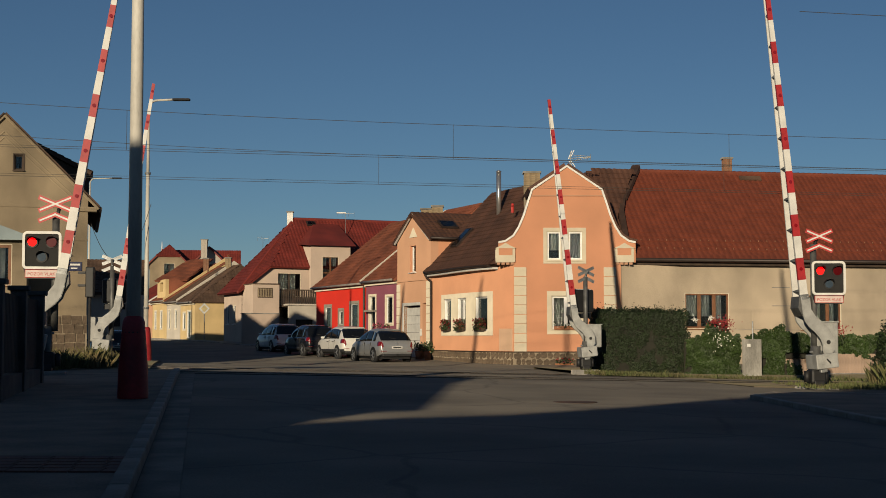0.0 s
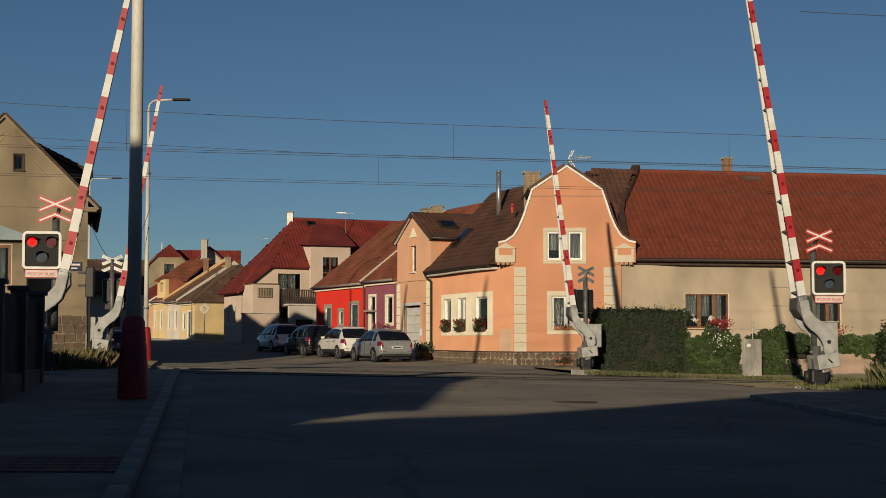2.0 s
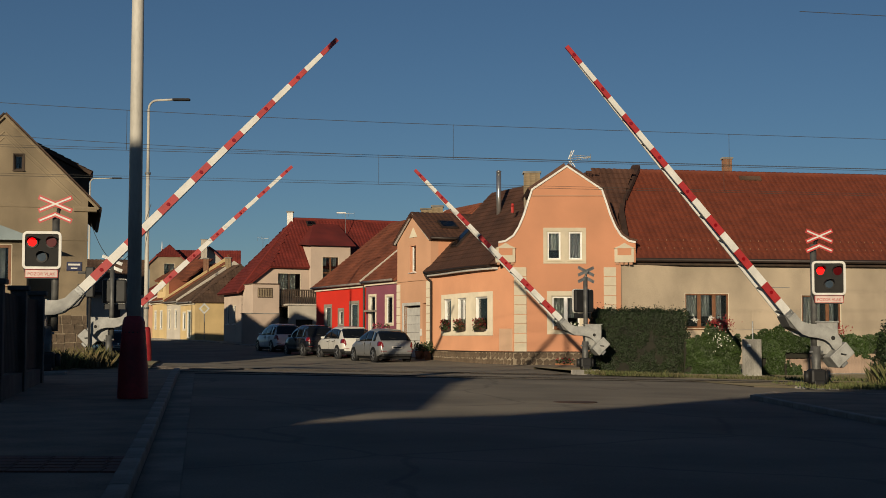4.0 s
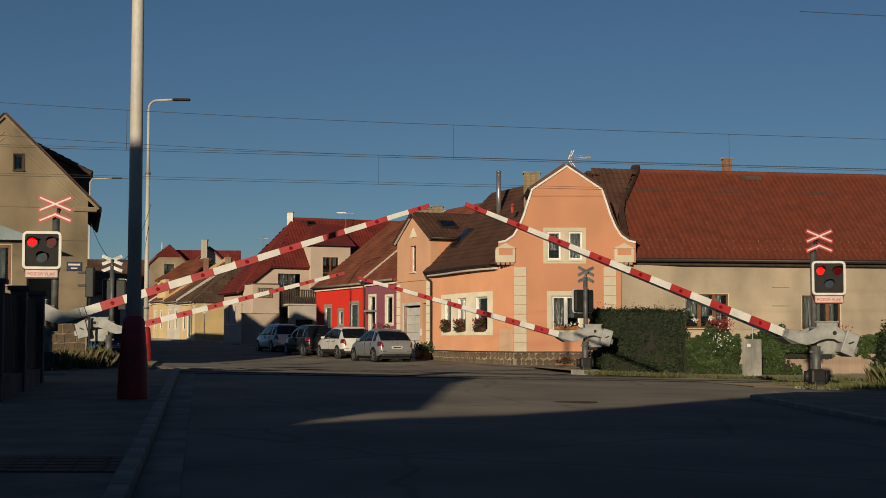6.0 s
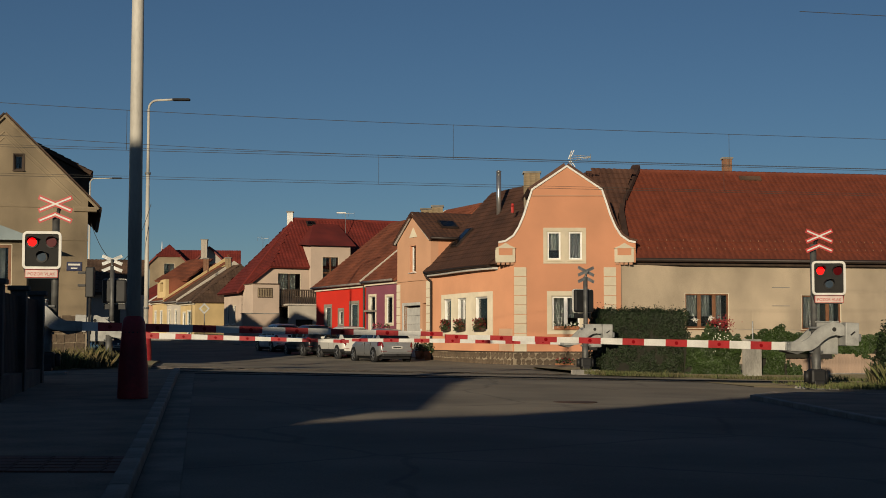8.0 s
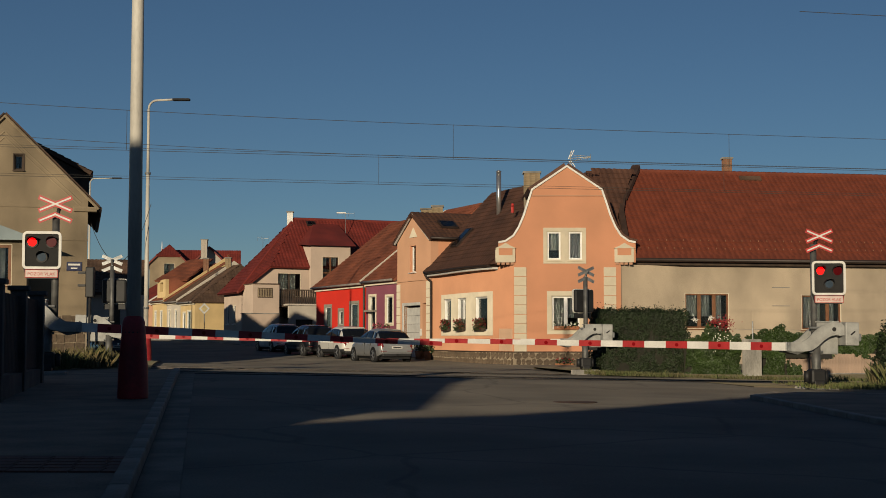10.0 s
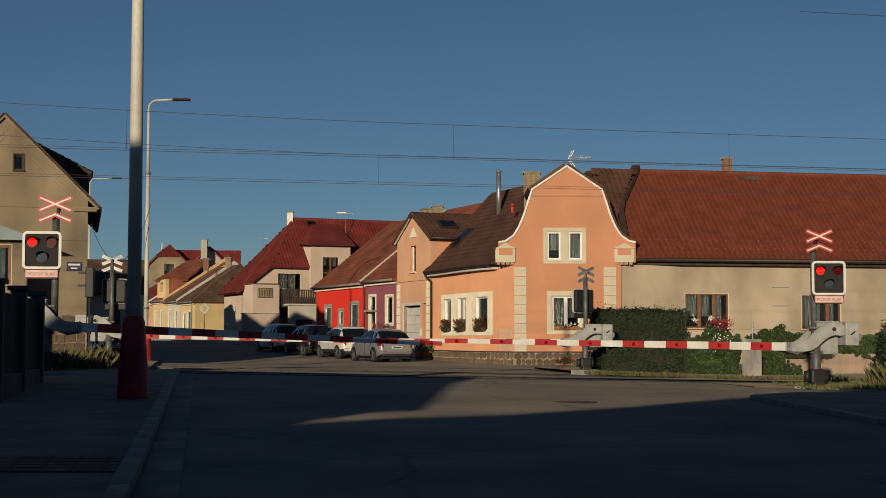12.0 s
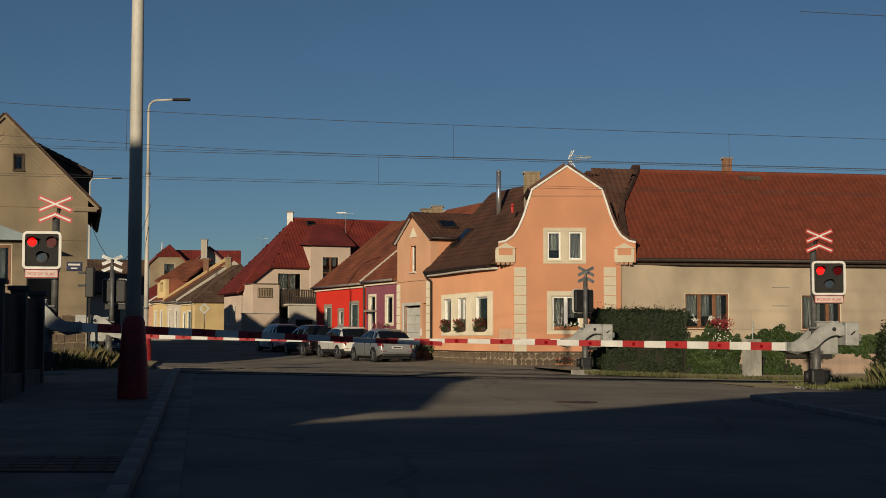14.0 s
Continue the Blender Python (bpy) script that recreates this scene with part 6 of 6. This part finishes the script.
fence = empty("board_fence", pose(11.6, 48.1, -0.33, 0, 0, 9.5), "pinkish vertical board fence on a low plinth", "fence")
flat(fence, "plinth", CONCRETE, 0, 6, -0.06, 0.14, -0.2, 0.32, bevel=0.02)
me = None
for i in range(50):
    if me is None:
        ob = part("board", box(B(), 0, 0.105, -0.02, 0.02, 0.32, 0.98, bevel=0.006), FENCE_PINK, fence)
        me = ob.data
    else:
        ob = new("board", me)
        ob.parent = fence
    ob.location = (0.05 + i * 0.118, -0.01, random.uniform(-0.01, 0.01))
flat(fence, "end_post", CREAM, -0.32, 0.0, -0.1, 0.2, -0.2, 0.95, bevel=0.02)
cab = empty("concrete_post_box", pose(10.13, 46.5, -0.3, 0, 0, 4), "weathered pale concrete service box by the track", "service box")
flat(cab, "box_body", BOX_CONCRETE, -0.27, 0.29, -0.16, 0.16, -0.2, 1.45, bevel=0.015)
flat(cab, "box_door_edge", BOX_CONCRETE, -0.02, 0.27, -0.185, -0.162, 0.05, 1.4, bevel=0.008)
flat(cab, "small_plate", WHITE, -0.2, -0.08, -0.175, -0.161, 1.2, 1.3)
fp = empty("fence_post", pose(10.35, 47.3, -0.3), "thin steel post with a wire", "post")
part("post", cyl(B(), (0, 0, 0), (0, 0, 2.05), 0.025, seg=8), GALV, fp)
part("wire", cyl(B(), (-1.4, 0.3, 1.8), (2.2, 0.4, 1.75), 0.006, seg=5), GALV, fp)


def bush(name, c, r, n, label, mat=LEAF, size=0.05):
    out = []
    for i in range(n):
        d = Vector((random.gauss(0, 1), random.gauss(0, 1), random.gauss(0, 1))).normalized()
        k = 0.75 + 0.4 * noise.noise(d * 1.7 + Vector(c)) + 0.2 * noise.noise(d * 5 + Vector(c)) + random.gauss(0, 0.03)
        p = Vector(c) + Vector((d.x * r[0], d.y * r[1], abs(d.z) * r[2] if c[2] < 0.3 else d.z * r[2])) * k
        out.append((p, d + Vector((0, 0, 0.3))))
    core = B()
    bmesh.ops.create_icosphere(core, subdivisions=2, radius=1, matrix=Matrix.Translation(c) @ Matrix.Diagonal((r[0] * 0.6, r[1] * 0.6, r[2] * 0.6, 1)))
    return leafy(name, mat, [core], out, label, "bush", size)


bush("shrub", (12.9, 40.0, 0.0), (0.95, 0.9, 2.05), 4500, "dark green shrub beside the railway")
bush("shrub", (-10.2, 36.0, 0.45), (0.6, 0.6, 0.35), 500, "low weedy plant at the track side", VINE, 0.06)
bush("climbing_shrub", (*row_point(44.0, 3.6), 3.0), (0.9, 0.7, 0.6), 500, "green shrub over the garden wall", LEAF, 0.1)


def grass_patch(x0, x1, y0, y1, n, hmin, hmax, label, lift=0.05, mat=GRASS, keep=None):
    verts, faces = [], []
    for _ in range(n):
        x, y = random.uniform(x0, x1), random.uniform(y0, y1)
        if noise.noise(Vector((x * 0.9, y * 0.9, 2))) < -0.15 or (keep and not keep(x, y)):
            continue
        z = ground_z(x, y) + lift
        h = random.uniform(hmin, hmax) * (0.7 + 0.6 * max(0, noise.noise(Vector((x, y, 8)))))
        a = random.uniform(0, 6.28)
        lx, ly = random.gauss(0, 0.3) * h, random.gauss(0, 0.3) * h
        dx, dy = math.cos(a) * 0.012, math.sin(a) * 0.012
        k = len(verts)
        verts += [(x - dx, y - dy, z), (x + dx, y + dy, z), (x + lx * 0.4 + dx * 0.7, y + ly * 0.4 + dy * 0.7, z + h * 0.6), (x + lx, y + ly, z + h)]
        faces += [(k, k + 1, k + 2), (k, k + 2, k + 3)]
    me = bpy.data.meshes.new("grass")
    me.from_pydata(verts, [], faces)
    me.materials.append(mat)
    return tagged(new("grass", me), label, "grass", kind="stuff")


grass_patch(-12.5, -7.6, 34.5, 45, 5000, 0.06, 0.2, "rough grass and weeds at the track side", 0.07, keep=lambda x, y: x < -8.6 - 0.2 * (y - 34.5))
grass_patch(-10.9, -8.3, 32.2, 37, 6500, 0.12, 0.6, "tall dry weeds beside the barrier", 0.07, mat=WEED)
slab = empty("concrete_slab", pose(-8.55, 36.6, ground_z(-8.55, 36.6) + 0.07, 0, 0, 12), "pale broken concrete slab in the weeds", "slab")
part("slab_body", box(B(), -0.55, 0.55, -0.3, 0.3, -0.1, 0.2, bevel=0.04), BOX_CONCRETE, slab)
part("slab_chip", box(B(), -0.75, -0.5, -0.35, 0.0, -0.1, 0.12, bevel=0.03), BOX_CONCRETE, slab)
grass_patch(4.6, 14, 43, 48, 14000, 0.08, 0.26, "green grass strip before the hedge", 0.05)
grass_patch(4.9, 13.5, 40.6, 44.5, 9000, 0.06, 0.2, "green grass verge beside the rails", 0.05)
grass_patch(8.2, 14, 31.5, 35.5, 5000, 0.05, 0.16, "short rough grass at the track side", 0.05)
grass_patch(11.6, 12.8, 36, 39, 700, 0.25, 0.7, "tall dry grass tufts by the shrub", 0.05)

# fence on masonry posts; the foreground's shade is put into its dark colours
FENCE_BLACK = material("shade_black_wood", (0.013, 0.013, 0.013), 0.9, var=0.2, scale=3, fine=30, bump=0.1)
DARK_POST = material("shade_dark_concrete", (0.10, 0.095, 0.09), 0.9, var=0.2, scale=2, fine=30, bump=0.4)
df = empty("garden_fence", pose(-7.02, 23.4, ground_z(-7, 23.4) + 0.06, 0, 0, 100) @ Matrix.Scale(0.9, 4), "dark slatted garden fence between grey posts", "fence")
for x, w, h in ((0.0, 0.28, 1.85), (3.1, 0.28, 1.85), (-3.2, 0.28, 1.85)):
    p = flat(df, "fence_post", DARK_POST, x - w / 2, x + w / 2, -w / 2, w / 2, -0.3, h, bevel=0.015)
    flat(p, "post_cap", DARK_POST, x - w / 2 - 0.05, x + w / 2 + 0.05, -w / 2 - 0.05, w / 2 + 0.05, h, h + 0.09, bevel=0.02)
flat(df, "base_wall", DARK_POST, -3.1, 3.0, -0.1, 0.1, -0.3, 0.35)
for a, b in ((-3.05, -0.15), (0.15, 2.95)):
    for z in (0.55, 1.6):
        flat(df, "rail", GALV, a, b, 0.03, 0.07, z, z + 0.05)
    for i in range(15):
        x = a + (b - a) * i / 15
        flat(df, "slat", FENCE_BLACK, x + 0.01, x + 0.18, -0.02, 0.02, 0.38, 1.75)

# side-on black signal heads and boxes near the far left barrier
sb = empty("small_signal", pose(-11.05, 44.2, ground_z(-11.05, 44.2)), "black side-on pedestrian signal on a thin post", "signal")
part("post", cyl(B(), (0, 0, 0), (0, 0, 3.0), 0.04, seg=8), BLACK, sb)
flat(sb, "signal_box", BLACK, -0.12, 0.14, -0.12, 0.12, 2.05, 3.0, bevel=0.03)
for z in (2.35, 2.75):
    flat(sb, "visor", BLACK, -0.36, -0.12, -0.11, 0.11, z + 0.04, z + 0.11)

# small things on the ground
mh = tagged(part("manhole_cover", cyl(B(), (2.25, 24.2, ground_z(2.25, 24.2) - 0.02), (2.25, 24.2, ground_z(2.25, 24.2) + 0.008), 0.38, seg=24), RUST), "rusty round manhole cover in the road", "manhole")
for s, n, r in ((9.0, -0.45, 0.17), (10.0, -0.5, 0.2)):
    x, y = row_point(s, n)
    pt = empty("plant_pot", pose(x, y, ground_z(x, y)), "terracotta pot with a green plant by the wall", "plant pot", "pots by the house wall")
    part("pot", cyl(B(), (0, 0, 0), (0, 0, 0.42), r * 0.75, r), TERRACOTTA, pt)
    me = leaf_cloud([(Vector((random.gauss(0, 0.15), random.gauss(0, 0.12), 0.6 + random.gauss(0, 0.12))), Vector((0, -1, 0.5))) for _ in range(140)], 0.06)
    me.materials.append(VINE)
    o = new("plant", me)
    o.parent = pt
    tagged(o, kind="stuff")


# ---- cars ----
CAR_GLASS = material("tinted_car_glass", (0.008, 0.009, 0.01), 0.06, var=0.05, bump=0, coat=0.5)
TYRE = material("tyre_rubber", (0.02, 0.02, 0.02), 0.85, var=0.2, bump=0.1)
TAIL = material("tail_lamp_red", (0.20, 0.006, 0.01), 0.2, var=0.05, bump=0, coat=0.8)
PLASTIC = material("dark_plastic", (0.03, 0.03, 0.032), 0.6, var=0.1, bump=0.05)
SEAT = material("dark_upholstery", (0.03, 0.03, 0.035), 0.9, var=0.2)


def loft(stations, mi=0):
    """A closed skin through rings of equal point count."""
    bm = B()
    rings = [[bm.verts.new(p) for p in st] for st in stations]
    k = len(rings[0])
    for a, b in zip(rings, rings[1:]):
        for i in range(k):
            f = bm.faces.new((a[i], a[(i + 1) % k], b[(i + 1) % k], b[i]))
            f.smooth = True
    bm.faces.new(rings[0][::-1])
    bm.faces.new(rings[-1])
    bmesh.ops.recalc_face_normals(bm, faces=bm.faces)
    return bm


def car(m, paint, label, L=4.35, W=1.8, H=1.55, belt=0.95, clear=0.22, rear=0.35, hood=1.15, cladding=False):
    """A parked car, x forward from its rear: one rounded skin, with panes and lamps that follow it, wheels, bumpers and plate."""
    c = empty("parked_car", m, label, "car", "cars parked along the street")
    hw = W / 2
    nose = L - hood
    xs = [0.0, 0.025, 0.06, 0.1, 0.16] + lin(0.24, L - 0.2, 34) + [L - 0.12, L - 0.05, L]
    top_keys = [(0.0, 0.74), (0.03, belt - 0.06), (0.08, belt + 0.02), (0.14, belt + 0.05), (0.26 + rear * 0.35, belt + (H - belt) * 0.70), (0.45 + rear * 0.5, H - 0.09), (0.8 + rear * 0.5, H - 0.03),
                (L * 0.42, H), (nose - 1.15, H - 0.05), (nose - 0.75, H - 0.16), (nose + 0.05, belt + 0.03), (L - 0.55, belt - 0.12), (L - 0.15, belt - 0.24), (L, 0.55)]
    wide_keys = [(0.0, 0.80), (0.05, 0.88), (0.15, 0.94), (0.5, 0.985), (1.2, 1.0), (L - 1.2, 1.0), (L - 0.5, 0.95), (L - 0.15, 0.84), (L, 0.68)]
    low_keys = [(0.0, 0.36), (0.1, 0.30), (0.3, clear), (L - 0.3, clear), (L, 0.34)]
    at = lambda keys, x: float(np.interp(x, [k[0] for k in keys], [k[1] for k in keys]))
    soft = lambda keys, x: sum(at(keys, x + d) for d in (-0.07, -0.03, 0.0, 0.03, 0.07)) / 5 if 0.2 < x < L - 0.1 else at(keys, x)

    def half(x):
        """Points of the half section from the sill to the middle of the roof."""
        w, zl, zt = hw * soft(wide_keys, x), at(low_keys, x), soft(top_keys, x)
        zb = min(belt - 0.03, zt - 0.012)
        h = zb - zl
        pts = [(w * 0.84, zl), (w * 0.955, zl + h * 0.1), (w * 0.99, zl + h * 0.3), (w, zl + h * 0.52), (w * 0.988, zl + h * 0.72), (w * 0.978, zl + h * 0.76), (w * 0.96, zl + h * 0.94), (w * 0.925, zb)]
        hc = zt - zb
        lean = min(1.0, hc / (H - belt))
        for t in (0.06, 0.25, 0.45, 0.65, 0.84):
            pts.append((w * (0.915 - 0.215 * lean * t ** 1.2), zb + hc * t * 0.97))
        pts += [(w * (0.915 - 0.25 * lean), zb + hc * 0.93), (w * (0.915 - 0.32 * lean), zb + hc * 0.98), (w * 0.42, zb + hc * 1.005), (w * 0.2, zb + hc * 1.015), (0.0, zb + hc * 1.02)]
        return pts

    rings = []
    for x in xs:
        hp = half(x)
        rings.append([(x, -y, z) for y, z in hp] + [(x, y, z) for y, z in hp[-2::-1]])
    part("body", loft(rings), paint, c)
    k = len(rings[0])
    skin = [[Vector(p) for p in r] for r in rings]

    def shell(name, keep, mat, lift=0.006, label="", parent=None):
        """A thin plate over those faces of the skin that keep(x, y, z, j) picks."""
        bm = B()
        seen = {}
        fs = []
        for i in range(len(skin) - 1):
            for j in range(k - 1):
                q = ((i, j), (i, j + 1), (i + 1, j + 1), (i + 1, j))
                cc = sum((skin[a][b] for a, b in q), Vector()) / 4
                if not keep(cc.x, cc.y, cc.z, min(j, k - 2 - j)):
                    continue
                nr = (skin[i][j + 1] - skin[i][j]).cross(skin[i + 1][j] - skin[i][j])
                nr = nr.normalized() if nr.length > 1e-9 else Vector((0, 0, 1))
                if nr.dot(cc - Vector((cc.x * 0.6 + L * 0.2, 0, 0.75))) < 0:
                    nr = -nr
                for key in q:
                    if key not in seen:
                        seen[key] = [bm.verts.new(skin[key[0]][key[1]]), nr.copy()]
                    else:
                        seen[key][1] += nr
                fs.append([seen[key][0] for key in q])
        for v, nr in seen.values():
            v.co += nr.normalized() * lift
        for f in fs:
            if len({tuple(round(a, 5) for a in v.co) for v in f}) > 2:
                bm.faces.new(f).smooth = True
        bmesh.ops.recalc_face_normals(bm, faces=bm.faces)
        bmesh.ops.solidify(bm, geom=bm.faces[:], thickness=0.003)
        return part(name, bm, mat, parent or c, label)

    for s in (-1, 1):
        for x0, x1 in ((0.42 + rear * 0.35, 0.88 + rear * 0.2), (0.98 + rear * 0.2, L * 0.44), (L * 0.46, nose - 0.35)):
            shell("side_window", lambda x, y, z, j: y * s > 0 and x0 < x < x1 and 8 <= j <= 11 and z < H - 0.13, CAR_GLASS)
        shell("tail_lamp", lambda x, y, z, j: y * s > 0 and x < 0.34 and 4 <= j <= 7 and z > belt - 0.3, TAIL, 0.012)
    shell("rear_window", lambda x, y, z, j: 0.1 < x < 0.42 + rear * 0.5 and j >= 12, CAR_GLASS, 0.008, "dark tinted rear window")
    shell("windscreen", lambda x, y, z, j: nose - 0.9 < x < nose - 0.02 and j >= 12, CAR_GLASS, 0.006)
    shell("lower_cladding", lambda x, y, z, j: j <= (1 if cladding else 0), PLASTIC if cladding else BLACK, 0.006)
    xt = 0.40 + rear * 0.5
    part("roof_spoiler", box(B(), xt - 0.03, xt + 0.22, -hw * 0.6, hw * 0.6, H - 0.105, H - 0.065, bevel=0.018), paint, c)
    for s in (-1, 1):
        part("mirror", box(B(), nose - 0.55, nose - 0.4, *sorted((s * (hw - 0.04), s * (hw + 0.15))), belt + 0.0, belt + 0.12, bevel=0.045), paint, c)
        for x in (L * 0.45, L * 0.27):
            part("door_seam", box(B(), x, x + 0.012, *sorted((s * hw * 0.965, s * hw * 1.003)), clear + 0.16, belt - 0.06), BLACK, c)
        for x in (L * 0.30, L * 0.48):
            part("door_handle", box(B(), x, x + 0.2, *sorted((s * hw * 0.97, s * hw * 1.012)), belt - 0.16, belt - 0.13, bevel=0.008), PLASTIC if cladding else paint, c)
        for x in (0.78, L - 0.85):
            # solid disc: trim plastic on clad cars, else black for the shaded hollow
            part("wheel_arch", cyl(B(), (x, s * (hw - 0.2), 0.34), (x, s * (hw + 0.004), 0.34), 0.375, seg=28), PLASTIC if cladding else BLACK, c)
            wh = new("wheel")
            wh.parent = c
            wh.matrix_local = pose(x, s * (hw - 0.1), 0.325)
            bm = cyl(B(), (0, -0.11, 0), (0, 0.11, 0), 0.325, seg=32)
            bmesh.ops.bevel(bm, geom=[e for e in bm.edges if abs(e.verts[0].co.y - e.verts[1].co.y) < 1e-5], offset=0.03, segments=2, affect="EDGES")
            part("tyre", bm, TYRE, wh)
            part("rim", cyl(B(), (0, s * 0.09, 0), (0, s * 0.116, 0), 0.22, seg=24), BLACK, wh)
            part("rim_edge", cyl(B(), (0, s * 0.09, 0), (0, s * 0.113, 0), 0.235, seg=24), CHROME, wh)
            part("hub", cyl(B(), (0, s * 0.112, 0), (0, s * 0.128, 0), 0.055, seg=12), CHROME, wh)
            for n in range(5):
                part("spoke", box(B(), 0.03, 0.225, *sorted((s * 0.112, s * 0.124)), -0.03, 0.03, bevel=0.006, m=pose(0, 0, 0, 0, n * 72, 0)), CHROME, wh)
    for y in (-hw * 0.72, hw * 0.72):
        part("bumper_reflector", box(B(), -0.036, 0.1, y - 0.14, y + 0.14, 0.50, 0.535, bevel=0.01), TAIL, c)
    bm = box(B(), -0.03, 0.25, -hw * 0.86, hw * 0.86, 0.40, 0.62, bevel=0.07)
    part("rear_bumper", bm, paint, c)
    part("lower_valance", box(B(), -0.02, 0.25, -hw * 0.8, hw * 0.8, 0.27, 0.41, bevel=0.04), PLASTIC, c)
    part("underside", box(B(), 0.2, L - 0.2, -hw * 0.82, hw * 0.82, clear - 0.06, clear + 0.1), BLACK, c)
    part("tow_hook", cyl(B(), (-0.1, 0.0, 0.36), (0.05, 0.0, 0.34), 0.03, seg=8), BLACK, c)
    pl = part("number_plate", box(B(), -0.05, -0.02, -0.26, 0.26, 0.63, 0.74, bevel=0.004), WHITE, c)
    part("plate_bar", box(B(), -0.054, -0.0505, -0.2, 0.2, 0.66, 0.71), DARK_GREY, pl)
    part("badge", cyl(B(), (-0.01, 0, belt - 0.12), (0.06, 0, belt - 0.12), 0.045, seg=12), CHROME, c)
    part("rear_wiper", cyl(B(), (0.08, 0.0, belt + 0.1), (0.13, 0.35, belt + 0.16), 0.012, seg=6), BLACK, c)
    return c


SILVER = material("silver_car_paint", (0.35, 0.355, 0.36), 0.33, 0.4, var=0.04, bump=0, coat=0.6)
WHITE_CAR = material("white_car_paint", (0.74, 0.72, 0.67), 0.3, 0.0, var=0.03, bump=0, coat=0.6)
BLACK_CAR = material("black_car_paint", (0.012, 0.012, 0.015), 0.25, 0.0, var=0.03, bump=0, coat=0.6)
PALE_CAR = material("pale_silver_car_paint", (0.78, 0.78, 0.77), 0.3, 0.0, var=0.04, bump=0, coat=0.6)
head = math.degrees(math.atan2(ROW.y, ROW.x))
for (x, y), paint, lab, kw in (((-2.14, 65.8), SILVER, "silver hatchback car parked along the street", dict(L=4.3, H=1.58, belt=0.98, rear=0.85)),
                               ((-4.22, 71.3), WHITE_CAR, "white sport utility car parked along the street", dict(L=4.45, W=1.85, H=1.66, belt=1.02, clear=0.28, rear=0.7, cladding=True)),
                               ((-6.41, 75.6), BLACK_CAR, "black sport utility car parked along the street", dict(L=4.45, W=1.85, H=1.68, belt=1.02, clear=0.27, rear=0.6, cladding=True)),
                               ((-8.93, 82.4), PALE_CAR, "pale silver compact van parked along the street", dict(L=4.4, H=1.66, belt=1.0, rear=0.2))):
    car(pose(x, y, ground_z(x, y), 0, 0, head), paint, lab, **kw)
car(pose(-15.6, 68.0, ground_z(-15.6, 68), 0, 0, head), BLACK_CAR, "dark car half hidden behind the far barrier", L=4.2, H=1.5)

# red warning paving across the footpath
tp = tagged(new("warning_paving"), "dark red warning paving strip across the footpath", "paving", kind="structure")
me = None
for i in range(26):
    for j in range(5):
        y = 11.5 + j * 0.255
        x = -2.62 - (y - 11.5) * 0.17 - i * 0.255
        if me is None:
            ob = part("paver", box(B(), -0.122, 0.122, -0.122, 0.122, -0.03, 0.0, bevel=0.006), RED_PAVING, tp)
            me = ob.data
        else:
            ob = new("paver", me)
            ob.parent = tp
        ob.location = (x, y, ground_z(x, y) + 0.112)


# ---- houses behind the camera, which shade the foreground ----
def rear_house(name, y, pts, depth, label):
    ob = empty(name, pose(0, y, 0), label, "house")
    lean = Matrix(((1, 0.25, 0, 0), (0, 1, 0, 0), (0, 0, 1, 0), (0, 0, 0, 1)))
    part("body", prism(B(), pts, -depth, 0, m=lean), OLD_BEIGE, ob)
    return ob


gabled = rear_house("gabled_house", -4, [(-26.5, -0.5), (-7.4, -0.5), (-7.4, 5.3), (-8.68, 6.7), (-9.2, 7.6), (-14.4, 7.9), (-16.5, 7.95), (-17.4, 7.2), (-26.5, 7.15)], 9, "gabled house opposite the crossing")
part("verge", prism(B(), [(-7.4, 4.42), (-7.34, 4.52), (-7.22, 4.72), (-6.62, 4.8), (-7.49, 5.67), (-8.68, 6.85), (-9.2, 7.7), (-14.4, 7.95), (-16.5, 7.98), (-16.5, 7.8), (-9.0, 7.3)], -0.3, 0.0), OLD_ROOF, gabled)
rear_house("broad_house", -4, [(-7.41, -0.5), (22, -0.5), (22, 7.6), (2.1, 7.6), (-1.14, 6.2), (-1.85, 5.92), (-2.8, 5.52), (-3.7, 5.1), (-4.54, 4.82), (-5.2, 4.63), (-6.48, 4.46), (-7.41, 4.2)], 9, "broad house opposite the crossing")
# chimney added out of view only to cast shade on the tall pole
bricks_chimney("chimney", pose(-11.07, -4.4, 7.75), 0.44, 0.44, 1.1, BRICK, "unseen brick chimney, added to shade the tall pole", 0)


def unseen_block(name, x0, x1, y0, y1, h, label):
    ob = empty(name, Matrix(), label, "house")
    part("body", box(B(), x0, x1, y0, y1, -0.5, h), OLD_BEIGE, ob)
    part("roof", prism(B(), [(x0 - 0.3, h), (x1 + 0.3, h), ((x0 + x1) / 2, h + 0.8)], y0 - 0.3, y1 + 0.3), OLD_ROOF, ob)


# added out of view: blocks sky light from the right of the foreground
unseen_block("side_building", 8.8, 21, -3, 15, 5.8, "unseen block right of the approach road, added to cut sky light")
# unseen block added to throw shade on the pale house's lower walls
unseen_block("neighbour_house", -36, -22.5, 57, 66, 9.2, "unseen tall block, added to shade the foot of the pale house")
# added out of view: blocks sky light from the left of the foreground
unseen_block("side_building", -23, -8.6, -3, 12, 4.2, "unseen block left of the approach road, added to cut sky light")

motions()
